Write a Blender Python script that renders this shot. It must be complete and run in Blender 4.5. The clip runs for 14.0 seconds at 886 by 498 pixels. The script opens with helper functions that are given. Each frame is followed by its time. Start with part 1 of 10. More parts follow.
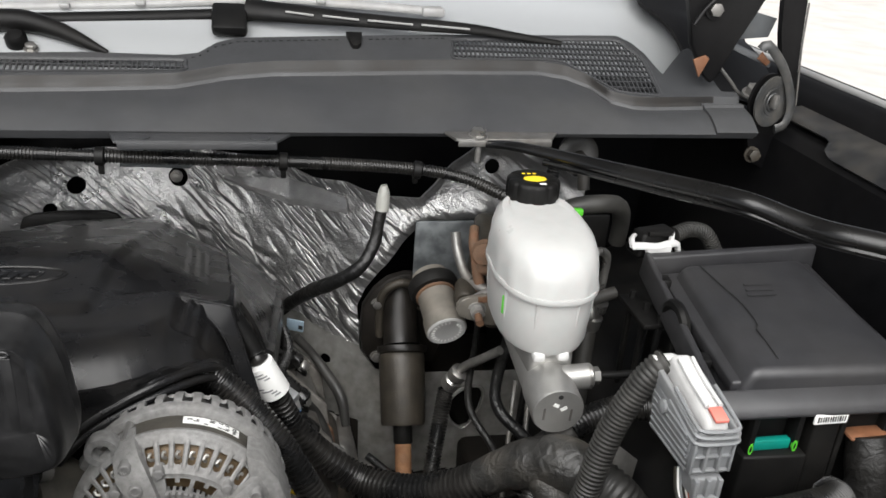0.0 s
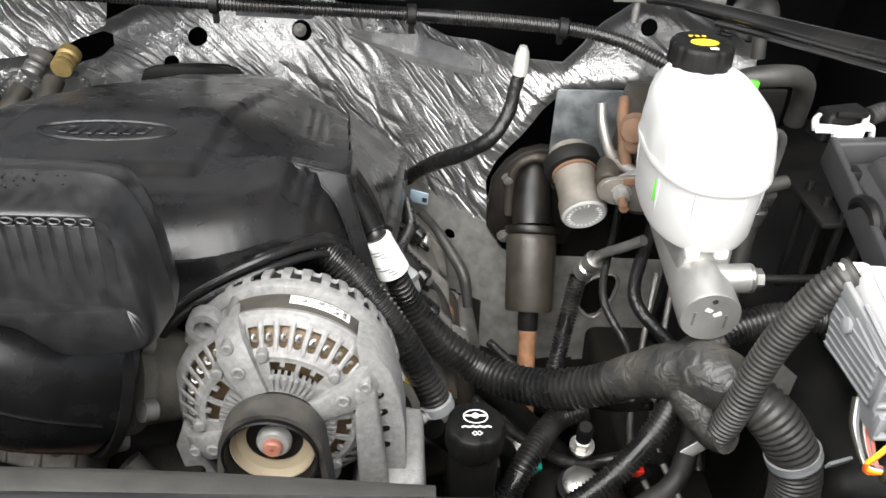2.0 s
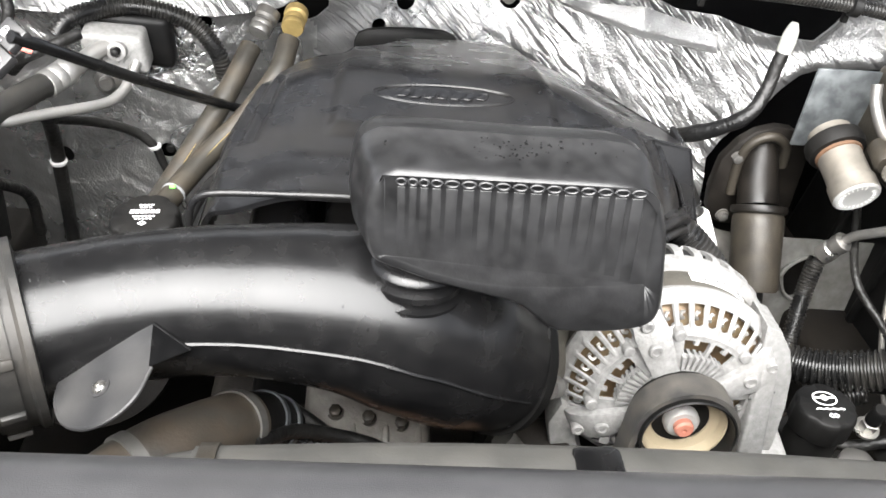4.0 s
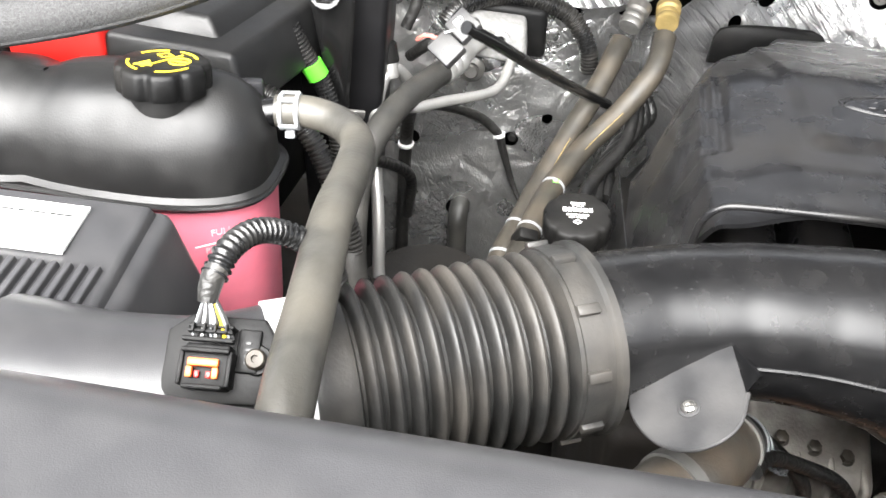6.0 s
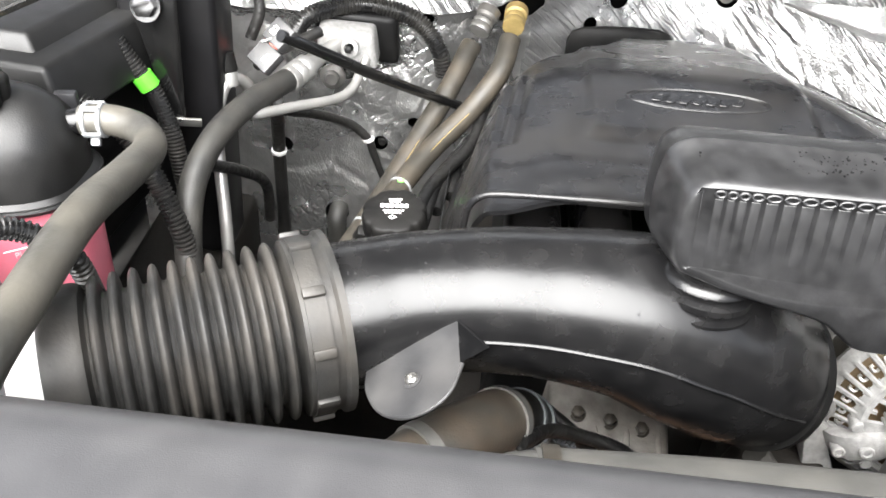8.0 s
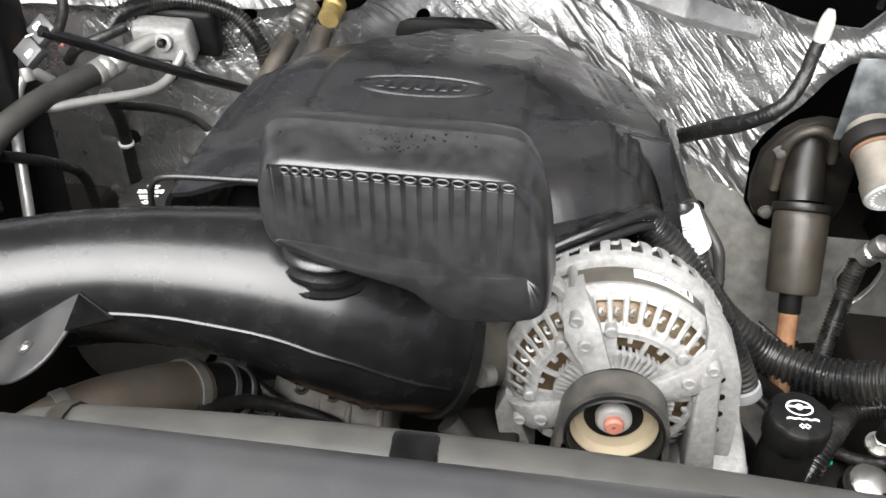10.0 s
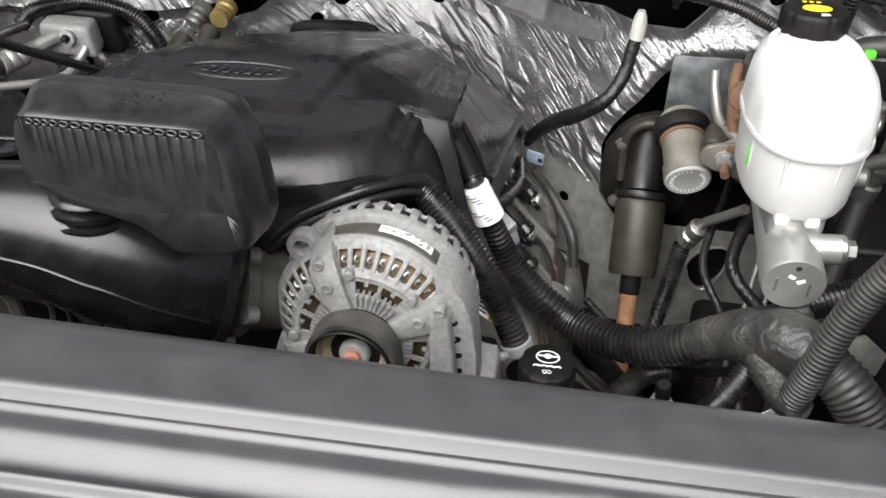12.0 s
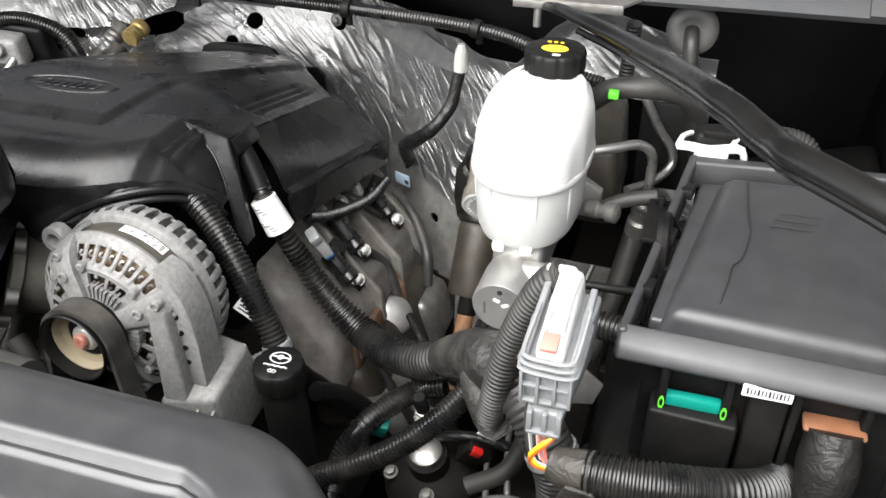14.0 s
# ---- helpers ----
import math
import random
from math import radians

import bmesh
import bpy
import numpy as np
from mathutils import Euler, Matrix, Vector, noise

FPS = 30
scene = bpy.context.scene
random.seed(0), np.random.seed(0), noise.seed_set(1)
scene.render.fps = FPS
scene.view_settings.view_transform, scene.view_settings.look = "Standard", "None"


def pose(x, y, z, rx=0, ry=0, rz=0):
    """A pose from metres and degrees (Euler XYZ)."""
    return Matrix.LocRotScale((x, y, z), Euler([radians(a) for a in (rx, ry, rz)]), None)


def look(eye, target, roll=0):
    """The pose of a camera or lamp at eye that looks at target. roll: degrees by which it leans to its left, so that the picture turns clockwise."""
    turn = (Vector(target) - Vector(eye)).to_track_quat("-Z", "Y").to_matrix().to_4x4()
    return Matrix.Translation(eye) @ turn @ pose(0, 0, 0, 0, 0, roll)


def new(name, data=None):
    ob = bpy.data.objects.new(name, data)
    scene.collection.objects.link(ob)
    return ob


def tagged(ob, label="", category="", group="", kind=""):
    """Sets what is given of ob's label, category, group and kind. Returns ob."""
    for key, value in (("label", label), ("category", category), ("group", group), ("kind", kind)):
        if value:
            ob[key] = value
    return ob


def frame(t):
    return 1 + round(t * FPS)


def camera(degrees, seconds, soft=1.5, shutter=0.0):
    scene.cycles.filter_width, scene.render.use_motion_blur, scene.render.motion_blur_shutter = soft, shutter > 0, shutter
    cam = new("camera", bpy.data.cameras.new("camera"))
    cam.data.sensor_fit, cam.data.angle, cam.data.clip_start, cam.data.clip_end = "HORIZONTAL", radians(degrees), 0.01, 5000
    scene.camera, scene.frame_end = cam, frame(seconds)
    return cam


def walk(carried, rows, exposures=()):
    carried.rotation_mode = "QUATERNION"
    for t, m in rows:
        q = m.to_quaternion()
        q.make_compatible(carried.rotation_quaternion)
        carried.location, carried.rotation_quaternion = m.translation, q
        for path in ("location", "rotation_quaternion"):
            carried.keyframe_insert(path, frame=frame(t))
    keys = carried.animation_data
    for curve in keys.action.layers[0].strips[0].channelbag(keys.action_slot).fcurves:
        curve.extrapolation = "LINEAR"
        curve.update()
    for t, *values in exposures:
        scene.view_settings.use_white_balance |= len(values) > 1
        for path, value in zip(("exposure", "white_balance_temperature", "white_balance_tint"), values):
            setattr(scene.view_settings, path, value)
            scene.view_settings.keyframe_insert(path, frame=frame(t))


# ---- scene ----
cam = camera(55.7, 14.0, soft=1.6)
PATH = [
    (0.0, (0.3079, -0.1891, 1.4905), (0.4569, 0.4287, 1.1969), 4.60),
    (0.5, (0.3242, -0.1394, 1.4707), (0.4755, 0.4524, 1.1288), 4.79),
    (1.0, (0.3330, -0.1103, 1.4542), (0.4815, 0.4636, 1.0818), 6.16),
    (1.5, (0.3295, -0.1020, 1.4525), (0.4379, 0.4705, 1.0644), 5.52),
    (2.0, (0.3178, -0.1015, 1.4502), (0.3610, 0.4753, 1.0560), 3.16),
    (2.2, (0.3075, -0.1025, 1.4501), (0.3125, 0.4733, 1.0521), 2.30),
    (4.3, (-0.0472, -0.0564, 1.4148), (0.0288, 0.5040, 1.0022), 6.77),
    (4.5, (-0.0787, -0.0460, 1.4114), (-0.0052, 0.5133, 0.9969), 6.73),
    (5.0, (-0.1478, -0.0367, 1.4034), (-0.1041, 0.5219, 0.9839), 6.63),
    (5.5, (-0.1951, -0.0413, 1.4039), (-0.1922, 0.5138, 0.9774), 5.79),
    (6.0, (-0.2315, -0.0523, 1.4071), (-0.2761, 0.4973, 0.9759), 4.25),
    (6.5, (-0.2415, -0.0669, 1.4143), (-0.3075, 0.4791, 0.9812), 3.80),
    (7.0, (-0.2069, -0.0715, 1.4208), (-0.2662, 0.4762, 0.9889), 3.61),
    (7.5, (-0.1499, -0.0717, 1.4211), (-0.1925, 0.4829, 0.9961), 3.11),
    (8.0, (-0.0948, -0.0720, 1.4242), (-0.1234, 0.4847, 1.0007), 3.20),
    (8.5, (-0.0319, -0.0754, 1.4319), (-0.0572, 0.4798, 1.0063), 2.75),
    (9.0, (0.0294, -0.0752, 1.4355), (-0.0009, 0.4789, 1.0088), 2.16),
    (9.2, (0.0544, -0.0759, 1.4364), (0.0207, 0.4779, 1.0095), 1.93),
    (11.5, (0.3214, -0.1219, 1.4451), (0.2430, 0.4340, 1.0269), 0.42),
    (12.0, (0.3778, -0.1528, 1.4525), (0.2931, 0.4069, 1.0406), 0.37),
    (12.5, (0.4464, -0.1838, 1.4671), (0.3539, 0.3774, 1.0591), 0.37),
    (13.0, (0.5262, -0.2088, 1.4567), (0.4174, 0.3556, 1.0571), 0.14),
    (13.5, (0.6161, -0.1920, 1.4468), (0.4808, 0.3656, 1.0459), -1.20),
    (14.0, (0.7137, -0.1308, 1.4779), (0.5384, 0.4192, 1.0820), -0.82),
]
EXPOSURES = [(0, 1.15), (0.5, 1.25), (1.0, 1.6), (1.5, 1.95), (2.2, 2.25), (4.3, 3.15), (5.0, 3.45), (6.0, 3.4), (6.5, 3.05), (7.5, 3.25), (8.0, 3.35), (9.2, 2.95), (11.5, 2.0), (12.0, 1.87), (12.5, 1.85), (14, 2.12)]
walk(cam, [(t, look(e, g, roll)) for t, e, g, roll in PATH], exposures=EXPOSURES)
SKY, SUN = 0.06, 3.0

# ---- light ----
world = bpy.data.worlds.new("overcast_sky")
scene.world = world
world.use_nodes = True
wn = world.node_tree.nodes
sky = wn.new("ShaderNodeTexSky")
sky.sky_type = "NISHITA"
sky.sun_disc = False
sky.sun_elevation = radians(52)
sky.sun_rotation = radians(200)
sky.air_density, sky.dust_density, sky.ozone_density = 0.6, 3.0, 0.6
grey = wn.new("ShaderNodeHueSaturation")
grey.inputs["Saturation"].default_value = 0.25
world.node_tree.links.new(sky.outputs[0], grey.inputs["Color"])
world.node_tree.links.new(grey.outputs[0], wn["Background"].inputs[0])
wn["Background"].inputs[1].default_value = SKY
sun_data = bpy.data.lights.new("sun", "SUN")
sun_data.energy, sun_data.angle, sun_data.color = SUN, radians(78), (1.0, 0.99, 0.975)
sun = new("sun", sun_data)
sun.matrix_world = look((-0.8, -2.4, 4.2), (0.1, 0.4, 1.0))

# ---- materials ----
def material(name, color, rough=0.5, metal=0.0, vary=0.25, grain=60.0, bump=0.0, bump_scale=400.0,
             dust=0.0, dust_color=(0.17, 0.15, 0.12), dust_scale=9.0, coat=0.0, subsurface=0.0, spec=0.5,
             wrinkle=0.0, wrinkle_scale=(30, 30, 30), wear=1.0):
    """A surface with colour varied at two scales, roughness wear, dust in patches and fine relief."""
    m = bpy.data.materials.new(name)
    m.use_nodes = True
    n, ln = m.node_tree.nodes, m.node_tree.links.new
    b = n["Principled BSDF"]
    co = n.new("ShaderNodeTexCoord")
    big, small = n.new("ShaderNodeTexNoise"), n.new("ShaderNodeTexNoise")
    big.inputs["Scale"].default_value, big.inputs["Detail"].default_value = dust_scale, 6
    small.inputs["Scale"].default_value, small.inputs["Detail"].default_value = grain, 4
    for t in (big, small):
        ln(co.outputs["Object"], t.inputs["Vector"])
    ramp = n.new("ShaderNodeMapRange")
    ramp.inputs[1].default_value, ramp.inputs[2].default_value = 0.3, 0.7
    ramp.inputs[3].default_value, ramp.inputs[4].default_value = 1 - vary, 1 + vary
    ln(small.outputs[0], ramp.inputs[0])
    mul = n.new("ShaderNodeVectorMath")
    mul.operation = "SCALE"
    mul.inputs[0].default_value = color
    ln(ramp.outputs[0], mul.inputs["Scale"])
    last = mul.outputs[0]
    if dust:
        dr = n.new("ShaderNodeMapRange")
        dr.inputs[1].default_value, dr.inputs[2].default_value = 0.42, 0.75
        dr.inputs[3].default_value, dr.inputs[4].default_value = 0.0, dust
        ln(big.outputs[0], dr.inputs[0])
        mix = n.new("ShaderNodeMix")
        mix.data_type = "RGBA"
        mix.inputs["B"].default_value = (*dust_color, 1)
        ln(dr.outputs[0], mix.inputs["Factor"])
        ln(last, mix.inputs["A"])
        last = mix.outputs["Result"]
    ln(last, b.inputs["Base Color"])
    rr = n.new("ShaderNodeMapRange")
    rr.inputs[1].default_value, rr.inputs[2].default_value = 0.3, 0.72
    rr.inputs[3].default_value, rr.inputs[4].default_value = max(rough - 0.08 * wear, 0.02), min(rough + 0.14 * wear, 1)
    ln(big.outputs[0], rr.inputs[0])
    ln(rr.outputs[0], b.inputs["Roughness"])
    b.inputs["Metallic"].default_value = metal
    b.inputs["Specular IOR Level"].default_value = spec
    b.inputs["Coat Weight"].default_value = coat
    b.inputs["Coat Roughness"].default_value = 0.12
    if subsurface:
        b.inputs["Subsurface Weight"].default_value = subsurface
        b.inputs["Subsurface Radius"].default_value = (0.02, 0.012, 0.012)
    norm = None
    if wrinkle:
        mp = n.new("ShaderNodeMapping")
        mp.inputs["Scale"].default_value = wrinkle_scale
        wr = n.new("ShaderNodeTexNoise")
        wr.inputs["Scale"].default_value, wr.inputs["Detail"].default_value = 1.0, 5
        wr.inputs["Distortion"].default_value = 0.8
        ln(co.outputs["Object"], mp.inputs["Vector"])
        ln(mp.outputs[0], wr.inputs["Vector"])
        bw = n.new("ShaderNodeBump")
        bw.inputs["Strength"].default_value, bw.inputs["Distance"].default_value = wrinkle, 0.01
        ln(wr.outputs[0], bw.inputs["Height"])
        norm = bw.outputs[0]
    if bump:
        fine = n.new("ShaderNodeTexNoise")
        fine.inputs["Scale"].default_value, fine.inputs["Detail"].default_value = bump_scale, 3
        ln(co.outputs["Object"], fine.inputs["Vector"])
        bp = n.new("ShaderNodeBump")
        bp.inputs["Strength"].default_value, bp.inputs["Distance"].default_value = bump, 0.001
        ln(fine.outputs[0], bp.inputs["Height"])
        if norm:
            ln(norm, bp.inputs["Normal"])
        norm = bp.outputs[0]
    if norm:
        ln(norm, b.inputs["Normal"])
    return m


COVER = material("moulded_black_plastic", (0.0080, 0.0080, 0.0085), 0.27, wear=0.5, spec=0.37, bump=0.12, bump_scale=900, dust=0.045, dust_scale=22, vary=0.3)
SHIELD = material("grained_dark_plastic", (0.037, 0.037, 0.039), 0.33, spec=0.6, bump=0.12, bump_scale=1800, dust=0.03, dust_scale=30, vary=0.12, wear=0.35)
DUCT = material("satin_black_plastic", (0.006, 0.006, 0.0063), 0.26, wear=0.2, spec=0.42, bump=0.03, bump_scale=600, dust=0.012, dust_scale=60, vary=0.3)
# lighter than the duct's plastic, with fine grey specks
RESO = material("greyed_black_plastic", (0.012, 0.012, 0.0125), 0.31, wear=0.25, bump=0.10, bump_scale=500, dust=0.10, dust_color=(0.06, 0.06, 0.058), dust_scale=160, vary=0.4)
RUSTYHOSE = material("brown_stained_hose", (0.036, 0.033, 0.028), 0.40, dust=0.7, dust_color=(0.085, 0.060, 0.038), dust_scale=26, bump=0.2)
SHROUD = material("dusty_grey_plastic", (0.052, 0.051, 0.047), 0.5, dust=0.3, dust_color=(0.085, 0.078, 0.066), dust_scale=40, bump=0.15, vary=0.15)
DUSTCAST = material("dusty_casting", (0.150, 0.142, 0.130), 0.55, metal=0.2, spec=0.3, dust=0.6, dust_color=(0.085, 0.070, 0.055), dust_scale=24, bump=0.35, bump_scale=350, vary=0.3)
RIBBED = material("bellows_rubber", (0.019, 0.0188, 0.018), 0.42, spec=0.42, dust=0.42, dust_color=(0.080, 0.070, 0.058), dust_scale=26, bump=0.2, vary=0.3)
RUBBER = material("weathered_hose_rubber", (0.021, 0.0206, 0.019), 0.5, dust=0.35, dust_color=(0.075, 0.069, 0.058), dust_scale=25, bump=0.25, bump_scale=500)
BROWN_HOSE = material("dusty_brown_hose", (0.024, 0.0215, 0.017), 0.5, dust=0.5, dust_color=(0.060, 0.045, 0.028), dust_scale=30, bump=0.25)
OLIVEHOSE = material("dusty_olive_hose", (0.038, 0.0365, 0.032), 0.42, dust=0.5, dust_color=(0.105, 0.095, 0.075), dust_scale=18, bump=0.3, bump_scale=260, vary=0.3)
FADEDPRINT = material("faded_pale_print", (0.62, 0.42, 0.44), 0.5, vary=0.2)
LOOM = material("corrugated_loom_plastic", (0.008, 0.008, 0.008), 0.27, spec=0.5, dust=0.08, dust_scale=30, vary=0.3)
TAPE = material("cloth_tape", (0.024, 0.0235, 0.022), 0.46, bump=0.4, bump_scale=300, dust=0.3, dust_scale=25, wrinkle=0.4, wrinkle_scale=(75, 75, 75))
CABLE = material("smooth_black_cable", (0.007, 0.007, 0.007), 0.36, spec=0.35, dust=0.05, wrinkle=0.3, wrinkle_scale=(90, 90, 90))
DARK = material("black_plastic_matt", (0.0050, 0.0050, 0.0050), 0.46, spec=0.17, dust=0.03, dust_scale=16, bump=0.15)
GLOSS = material("gloss_black_paint", (0.005, 0.005, 0.005), 0.24, coat=0.15, dust=0.03, vary=0.1)
PAINT = material("black_body_paint", (0.004, 0.004, 0.0045), 0.34, coat=0.0, spec=0.2, dust=0.02, dust_scale=5)
CAST = material("cast_aluminium", (0.218, 0.216, 0.211), 0.55, metal=0.15, spec=0.35, bump=0.55, bump_scale=450, dust=0.3, dust_color=(0.15, 0.14, 0.125), dust_scale=30, vary=0.2, grain=200)
CASTSMOOTH = material("machined_aluminium", (0.42, 0.415, 0.40), 0.38, metal=0.75, bump=0.3, bump_scale=500, dust=0.2, dust_scale=30, vary=0.12)
STEEL = material("zinc_plated_steel", (0.42, 0.41, 0.39), 0.32, metal=0.9, dust=0.25, dust_scale=60, vary=0.15)
DULLSTEEL = material("dull_grey_steel", (0.2, 0.195, 0.185), 0.48, metal=0.7, dust=0.35, dust_color=(0.12, 0.09, 0.06), dust_scale=25)
GALV = material("galvanised_plate", (0.12, 0.13, 0.135), 0.45, metal=0.6, dust=0.4, dust_color=(0.25, 0.26, 0.26), dust_scale=60, vary=0.3)
RUST = material("rusted_steel", (0.115, 0.066, 0.038), 0.75, metal=0.15, dust=0.6, dust_color=(0.12, 0.05, 0.025), dust_scale=60, bump=0.7, bump_scale=300, vary=0.4)
BROWNMETAL = material("brown_coated_metal", (0.032, 0.028, 0.022), 0.45, metal=0.2, dust=0.3, dust_color=(0.075, 0.058, 0.038), dust_scale=40, bump=0.3)
FIREWALL = material("grey_painted_steel", (0.27, 0.265, 0.25), 0.40, metal=0.5, dust=0.4, dust_color=(0.14, 0.12, 0.095), dust_scale=12, bump=0.2)
FOIL = material("crinkled_foil", (0.36, 0.36, 0.358), 0.34, metal=0.85, dust=0.18, dust_color=(0.35, 0.33, 0.3), dust_scale=30, vary=0.08)
FOILSMOOTH = material("smooth_folded_foil", (0.36, 0.36, 0.358), 0.34, metal=0.8, dust=0.35, dust_color=(0.30, 0.29, 0.27), dust_scale=24, bump=0.5, bump_scale=420, vary=0.15)
FOILDULL = material("soiled_foil", (0.66, 0.66, 0.65), 0.27, metal=0.93, dust=0.3, dust_color=(0.25, 0.235, 0.21), dust_scale=14, vary=0.1)


def crumple(mat, layers, emboss):
    """Creases for a foil: each layer has its grain, lean, strength and depth; then dents and the fine embossing."""
    nodes, link = mat.node_tree.nodes, mat.node_tree.links.new
    co = nodes.new("ShaderNodeTexCoord")
    warp = nodes.new("ShaderNodeTexNoise")
    warp.inputs["Scale"].default_value, warp.inputs["Detail"].default_value = 22.0, 2
    link(co.outputs["Object"], warp.inputs["Vector"])
    push = nodes.new("ShaderNodeVectorMath")
    push.operation = "MULTIPLY_ADD"
    push.inputs[1].default_value = (0.009, 0.0, 0.009)
    link(warp.outputs["Color"], push.inputs[0])
    link(co.outputs["Object"], push.inputs[2])
    normal = None
    for scale, lean, strength, depth in layers:
        mp = nodes.new("ShaderNodeMapping")
        mp.vector_type = "TEXTURE"
        mp.inputs["Scale"].default_value = scale
        mp.inputs["Rotation"].default_value = (0, lean, 0)
        tx = nodes.new("ShaderNodeTexVoronoi")
        tx.feature = "DISTANCE_TO_EDGE"
        tx.inputs["Scale"].default_value = 1.0
        lim = nodes.new("ShaderNodeMapRange")
        lim.interpolation_type = "SMOOTHSTEP"
        lim.inputs[1].default_value, lim.inputs[2].default_value = 0.0, 0.16
        bp = nodes.new("ShaderNodeBump")
        bp.inputs["Distance"].default_value = depth
        # creased in patches, nearly smooth between them
        patch = nodes.new("ShaderNodeTexNoise")
        patch.inputs["Scale"].default_value, patch.inputs["Detail"].default_value = 9.0 + 60 * scale[0], 2
        amount = nodes.new("ShaderNodeMapRange")
        amount.inputs[1].default_value, amount.inputs[2].default_value = 0.44, 0.60
        amount.inputs[3].default_value, amount.inputs[4].default_value = 0.03, strength
        link(co.outputs["Object"], patch.inputs["Vector"])
        link(patch.outputs[0], amount.inputs[0])
        link(amount.outputs[0], bp.inputs["Strength"])
        link(push.outputs[0], mp.inputs["Vector"])
        link(mp.outputs[0], tx.inputs["Vector"])
        link(tx.outputs[0], lim.inputs[0])
        link(lim.outputs[0], bp.inputs["Height"])
        if normal:
            link(normal, bp.inputs["Normal"])
        normal = bp.outputs[0]
    dents = nodes.new("ShaderNodeTexNoise")
    dents.inputs["Scale"].default_value, dents.inputs["Detail"].default_value = 30, 3
    db = nodes.new("ShaderNodeBump")
    db.inputs["Strength"].default_value, db.inputs["Distance"].default_value = 0.30, 0.012
    link(co.outputs["Object"], dents.inputs["Vector"])
    link(dents.outputs[0], db.inputs["Height"])
    link(normal, db.inputs["Normal"])
    cells = nodes.new("ShaderNodeTexVoronoi")
    cells.inputs["Scale"].default_value = 420
    eb = nodes.new("ShaderNodeBump")
    eb.inputs["Strength"].default_value, eb.inputs["Distance"].default_value = emboss, 0.0010
    link(co.outputs["Object"], cells.inputs["Vector"])
    link(cells.outputs[0], eb.inputs["Height"])
    link(db.outputs[0], eb.inputs["Normal"])
    link(eb.outputs[0], nodes["Principled BSDF"].inputs["Normal"])


# long creases and short ones across them; the soiled side is crumpled in small facets
crumple(FOIL, (((0.026, 0.05, 0.24), -0.88, 0.65, 0.0034), ((0.0085, 0.05, 0.13), -0.80, 0.65, 0.0015), ((0.055, 0.05, 0.06), -0.20, 0.4, 0.0022)), 0.5)
crumple(FOILDULL, (((0.040, 0.05, 0.055), 0.3, 0.5, 0.0026), ((0.010, 0.05, 0.034), -0.6, 0.5, 0.0012), ((0.014, 0.05, 0.028), 0.9, 0.4, 0.0012)), 0.45)
WHITE = material("translucent_white_plastic", (0.41, 0.41, 0.40), 0.35, vary=0.03, dust=0.05, subsurface=0.15)
WHITEP = material("white_plastic", (0.56, 0.56, 0.55), 0.4, vary=0.06, dust=0.12, dust_scale=40)
GREYP = material("light_grey_plastic", (0.22, 0.228, 0.235), 0.42, vary=0.08, dust=0.2, dust_scale=50)
PINK = material("coolant_filled_plastic", (0.66, 0.17, 0.23), 0.33, vary=0.06, dust=0.12, dust_color=(0.7, 0.35, 0.38), dust_scale=14, subsurface=0.25)
COWL = material("grey_grained_cowl", (0.037, 0.038, 0.040), 0.48, bump=0.4, bump_scale=1200, dust=0.05, vary=0.1)
GOLD = material("yellow_zinc", (0.38, 0.28, 0.11), 0.42, metal=0.5, dust=0.4, dust_color=(0.3, 0.2, 0.08), dust_scale=70)
RED = material("red_plastic", (0.62, 0.02, 0.015), 0.36, vary=0.06, dust=0.06)
REDTAG = material("pale_red_tag", (0.72, 0.2, 0.16), 0.45, vary=0.05)
GREEN = material("bright_green_marking", (0.09, 0.5, 0.03), 0.45, vary=0.08)
TEAL = material("teal_plastic", (0.0, 0.18, 0.14), 0.4, vary=0.1)
BLUE = material("blue_plastic", (0.02, 0.18, 0.55), 0.4, vary=0.1)
PALEBLUE = material("pale_blue_tag", (0.32, 0.42, 0.5), 0.45, vary=0.1)
ORANGE = material("orange_plastic", (0.85, 0.17, 0.03), 0.4, vary=0.08)
YELLOW = material("yellow_print", (0.85, 0.62, 0.03), 0.45, vary=0.08)
PAPER = material("white_label", (0.82, 0.82, 0.8), 0.4, vary=0.04, dust=0.08)
PRINT = material("white_print", (0.75, 0.75, 0.73), 0.5, vary=0.05)
INK = material("black_ink", (0.02, 0.02, 0.02), 0.5)
COPPER = material("copper_windings", (0.13, 0.085, 0.045), 0.5, metal=0.3, dust=0.5, dust_color=(0.19, 0.165, 0.10), dust_scale=90)
STATOR = material("dirty_stator_iron", (0.075, 0.07, 0.06), 0.55, metal=0.4, dust=0.4, dust_scale=40, bump=0.4)
CREAM = material("dusty_cream_insert", (0.30, 0.25, 0.17), 0.6, dust=0.5, dust_color=(0.12, 0.10, 0.07), dust_scale=60)
REDDISH = material("red_oxide_cap", (0.42, 0.16, 0.11), 0.55, dust=0.4, dust_scale=120)
BELT = material("serpentine_belt", (0.03, 0.029, 0.028), 0.55, dust=0.35, dust_scale=40, bump=0.2)
CLEAR = material("clear_cap", (0.4, 0.4, 0.37), 0.15, vary=0.1, dust=0.2, dust_scale=80)
# grime taken down to near black, which also colours in shade in the hollows
GRIME_SHADE = material("grimy_shaded_underside", (0.008, 0.0073, 0.0065), 0.65, spec=0.15, dust=0.4, dust_color=(0.028, 0.022, 0.016), dust_scale=8, bump=0.4)
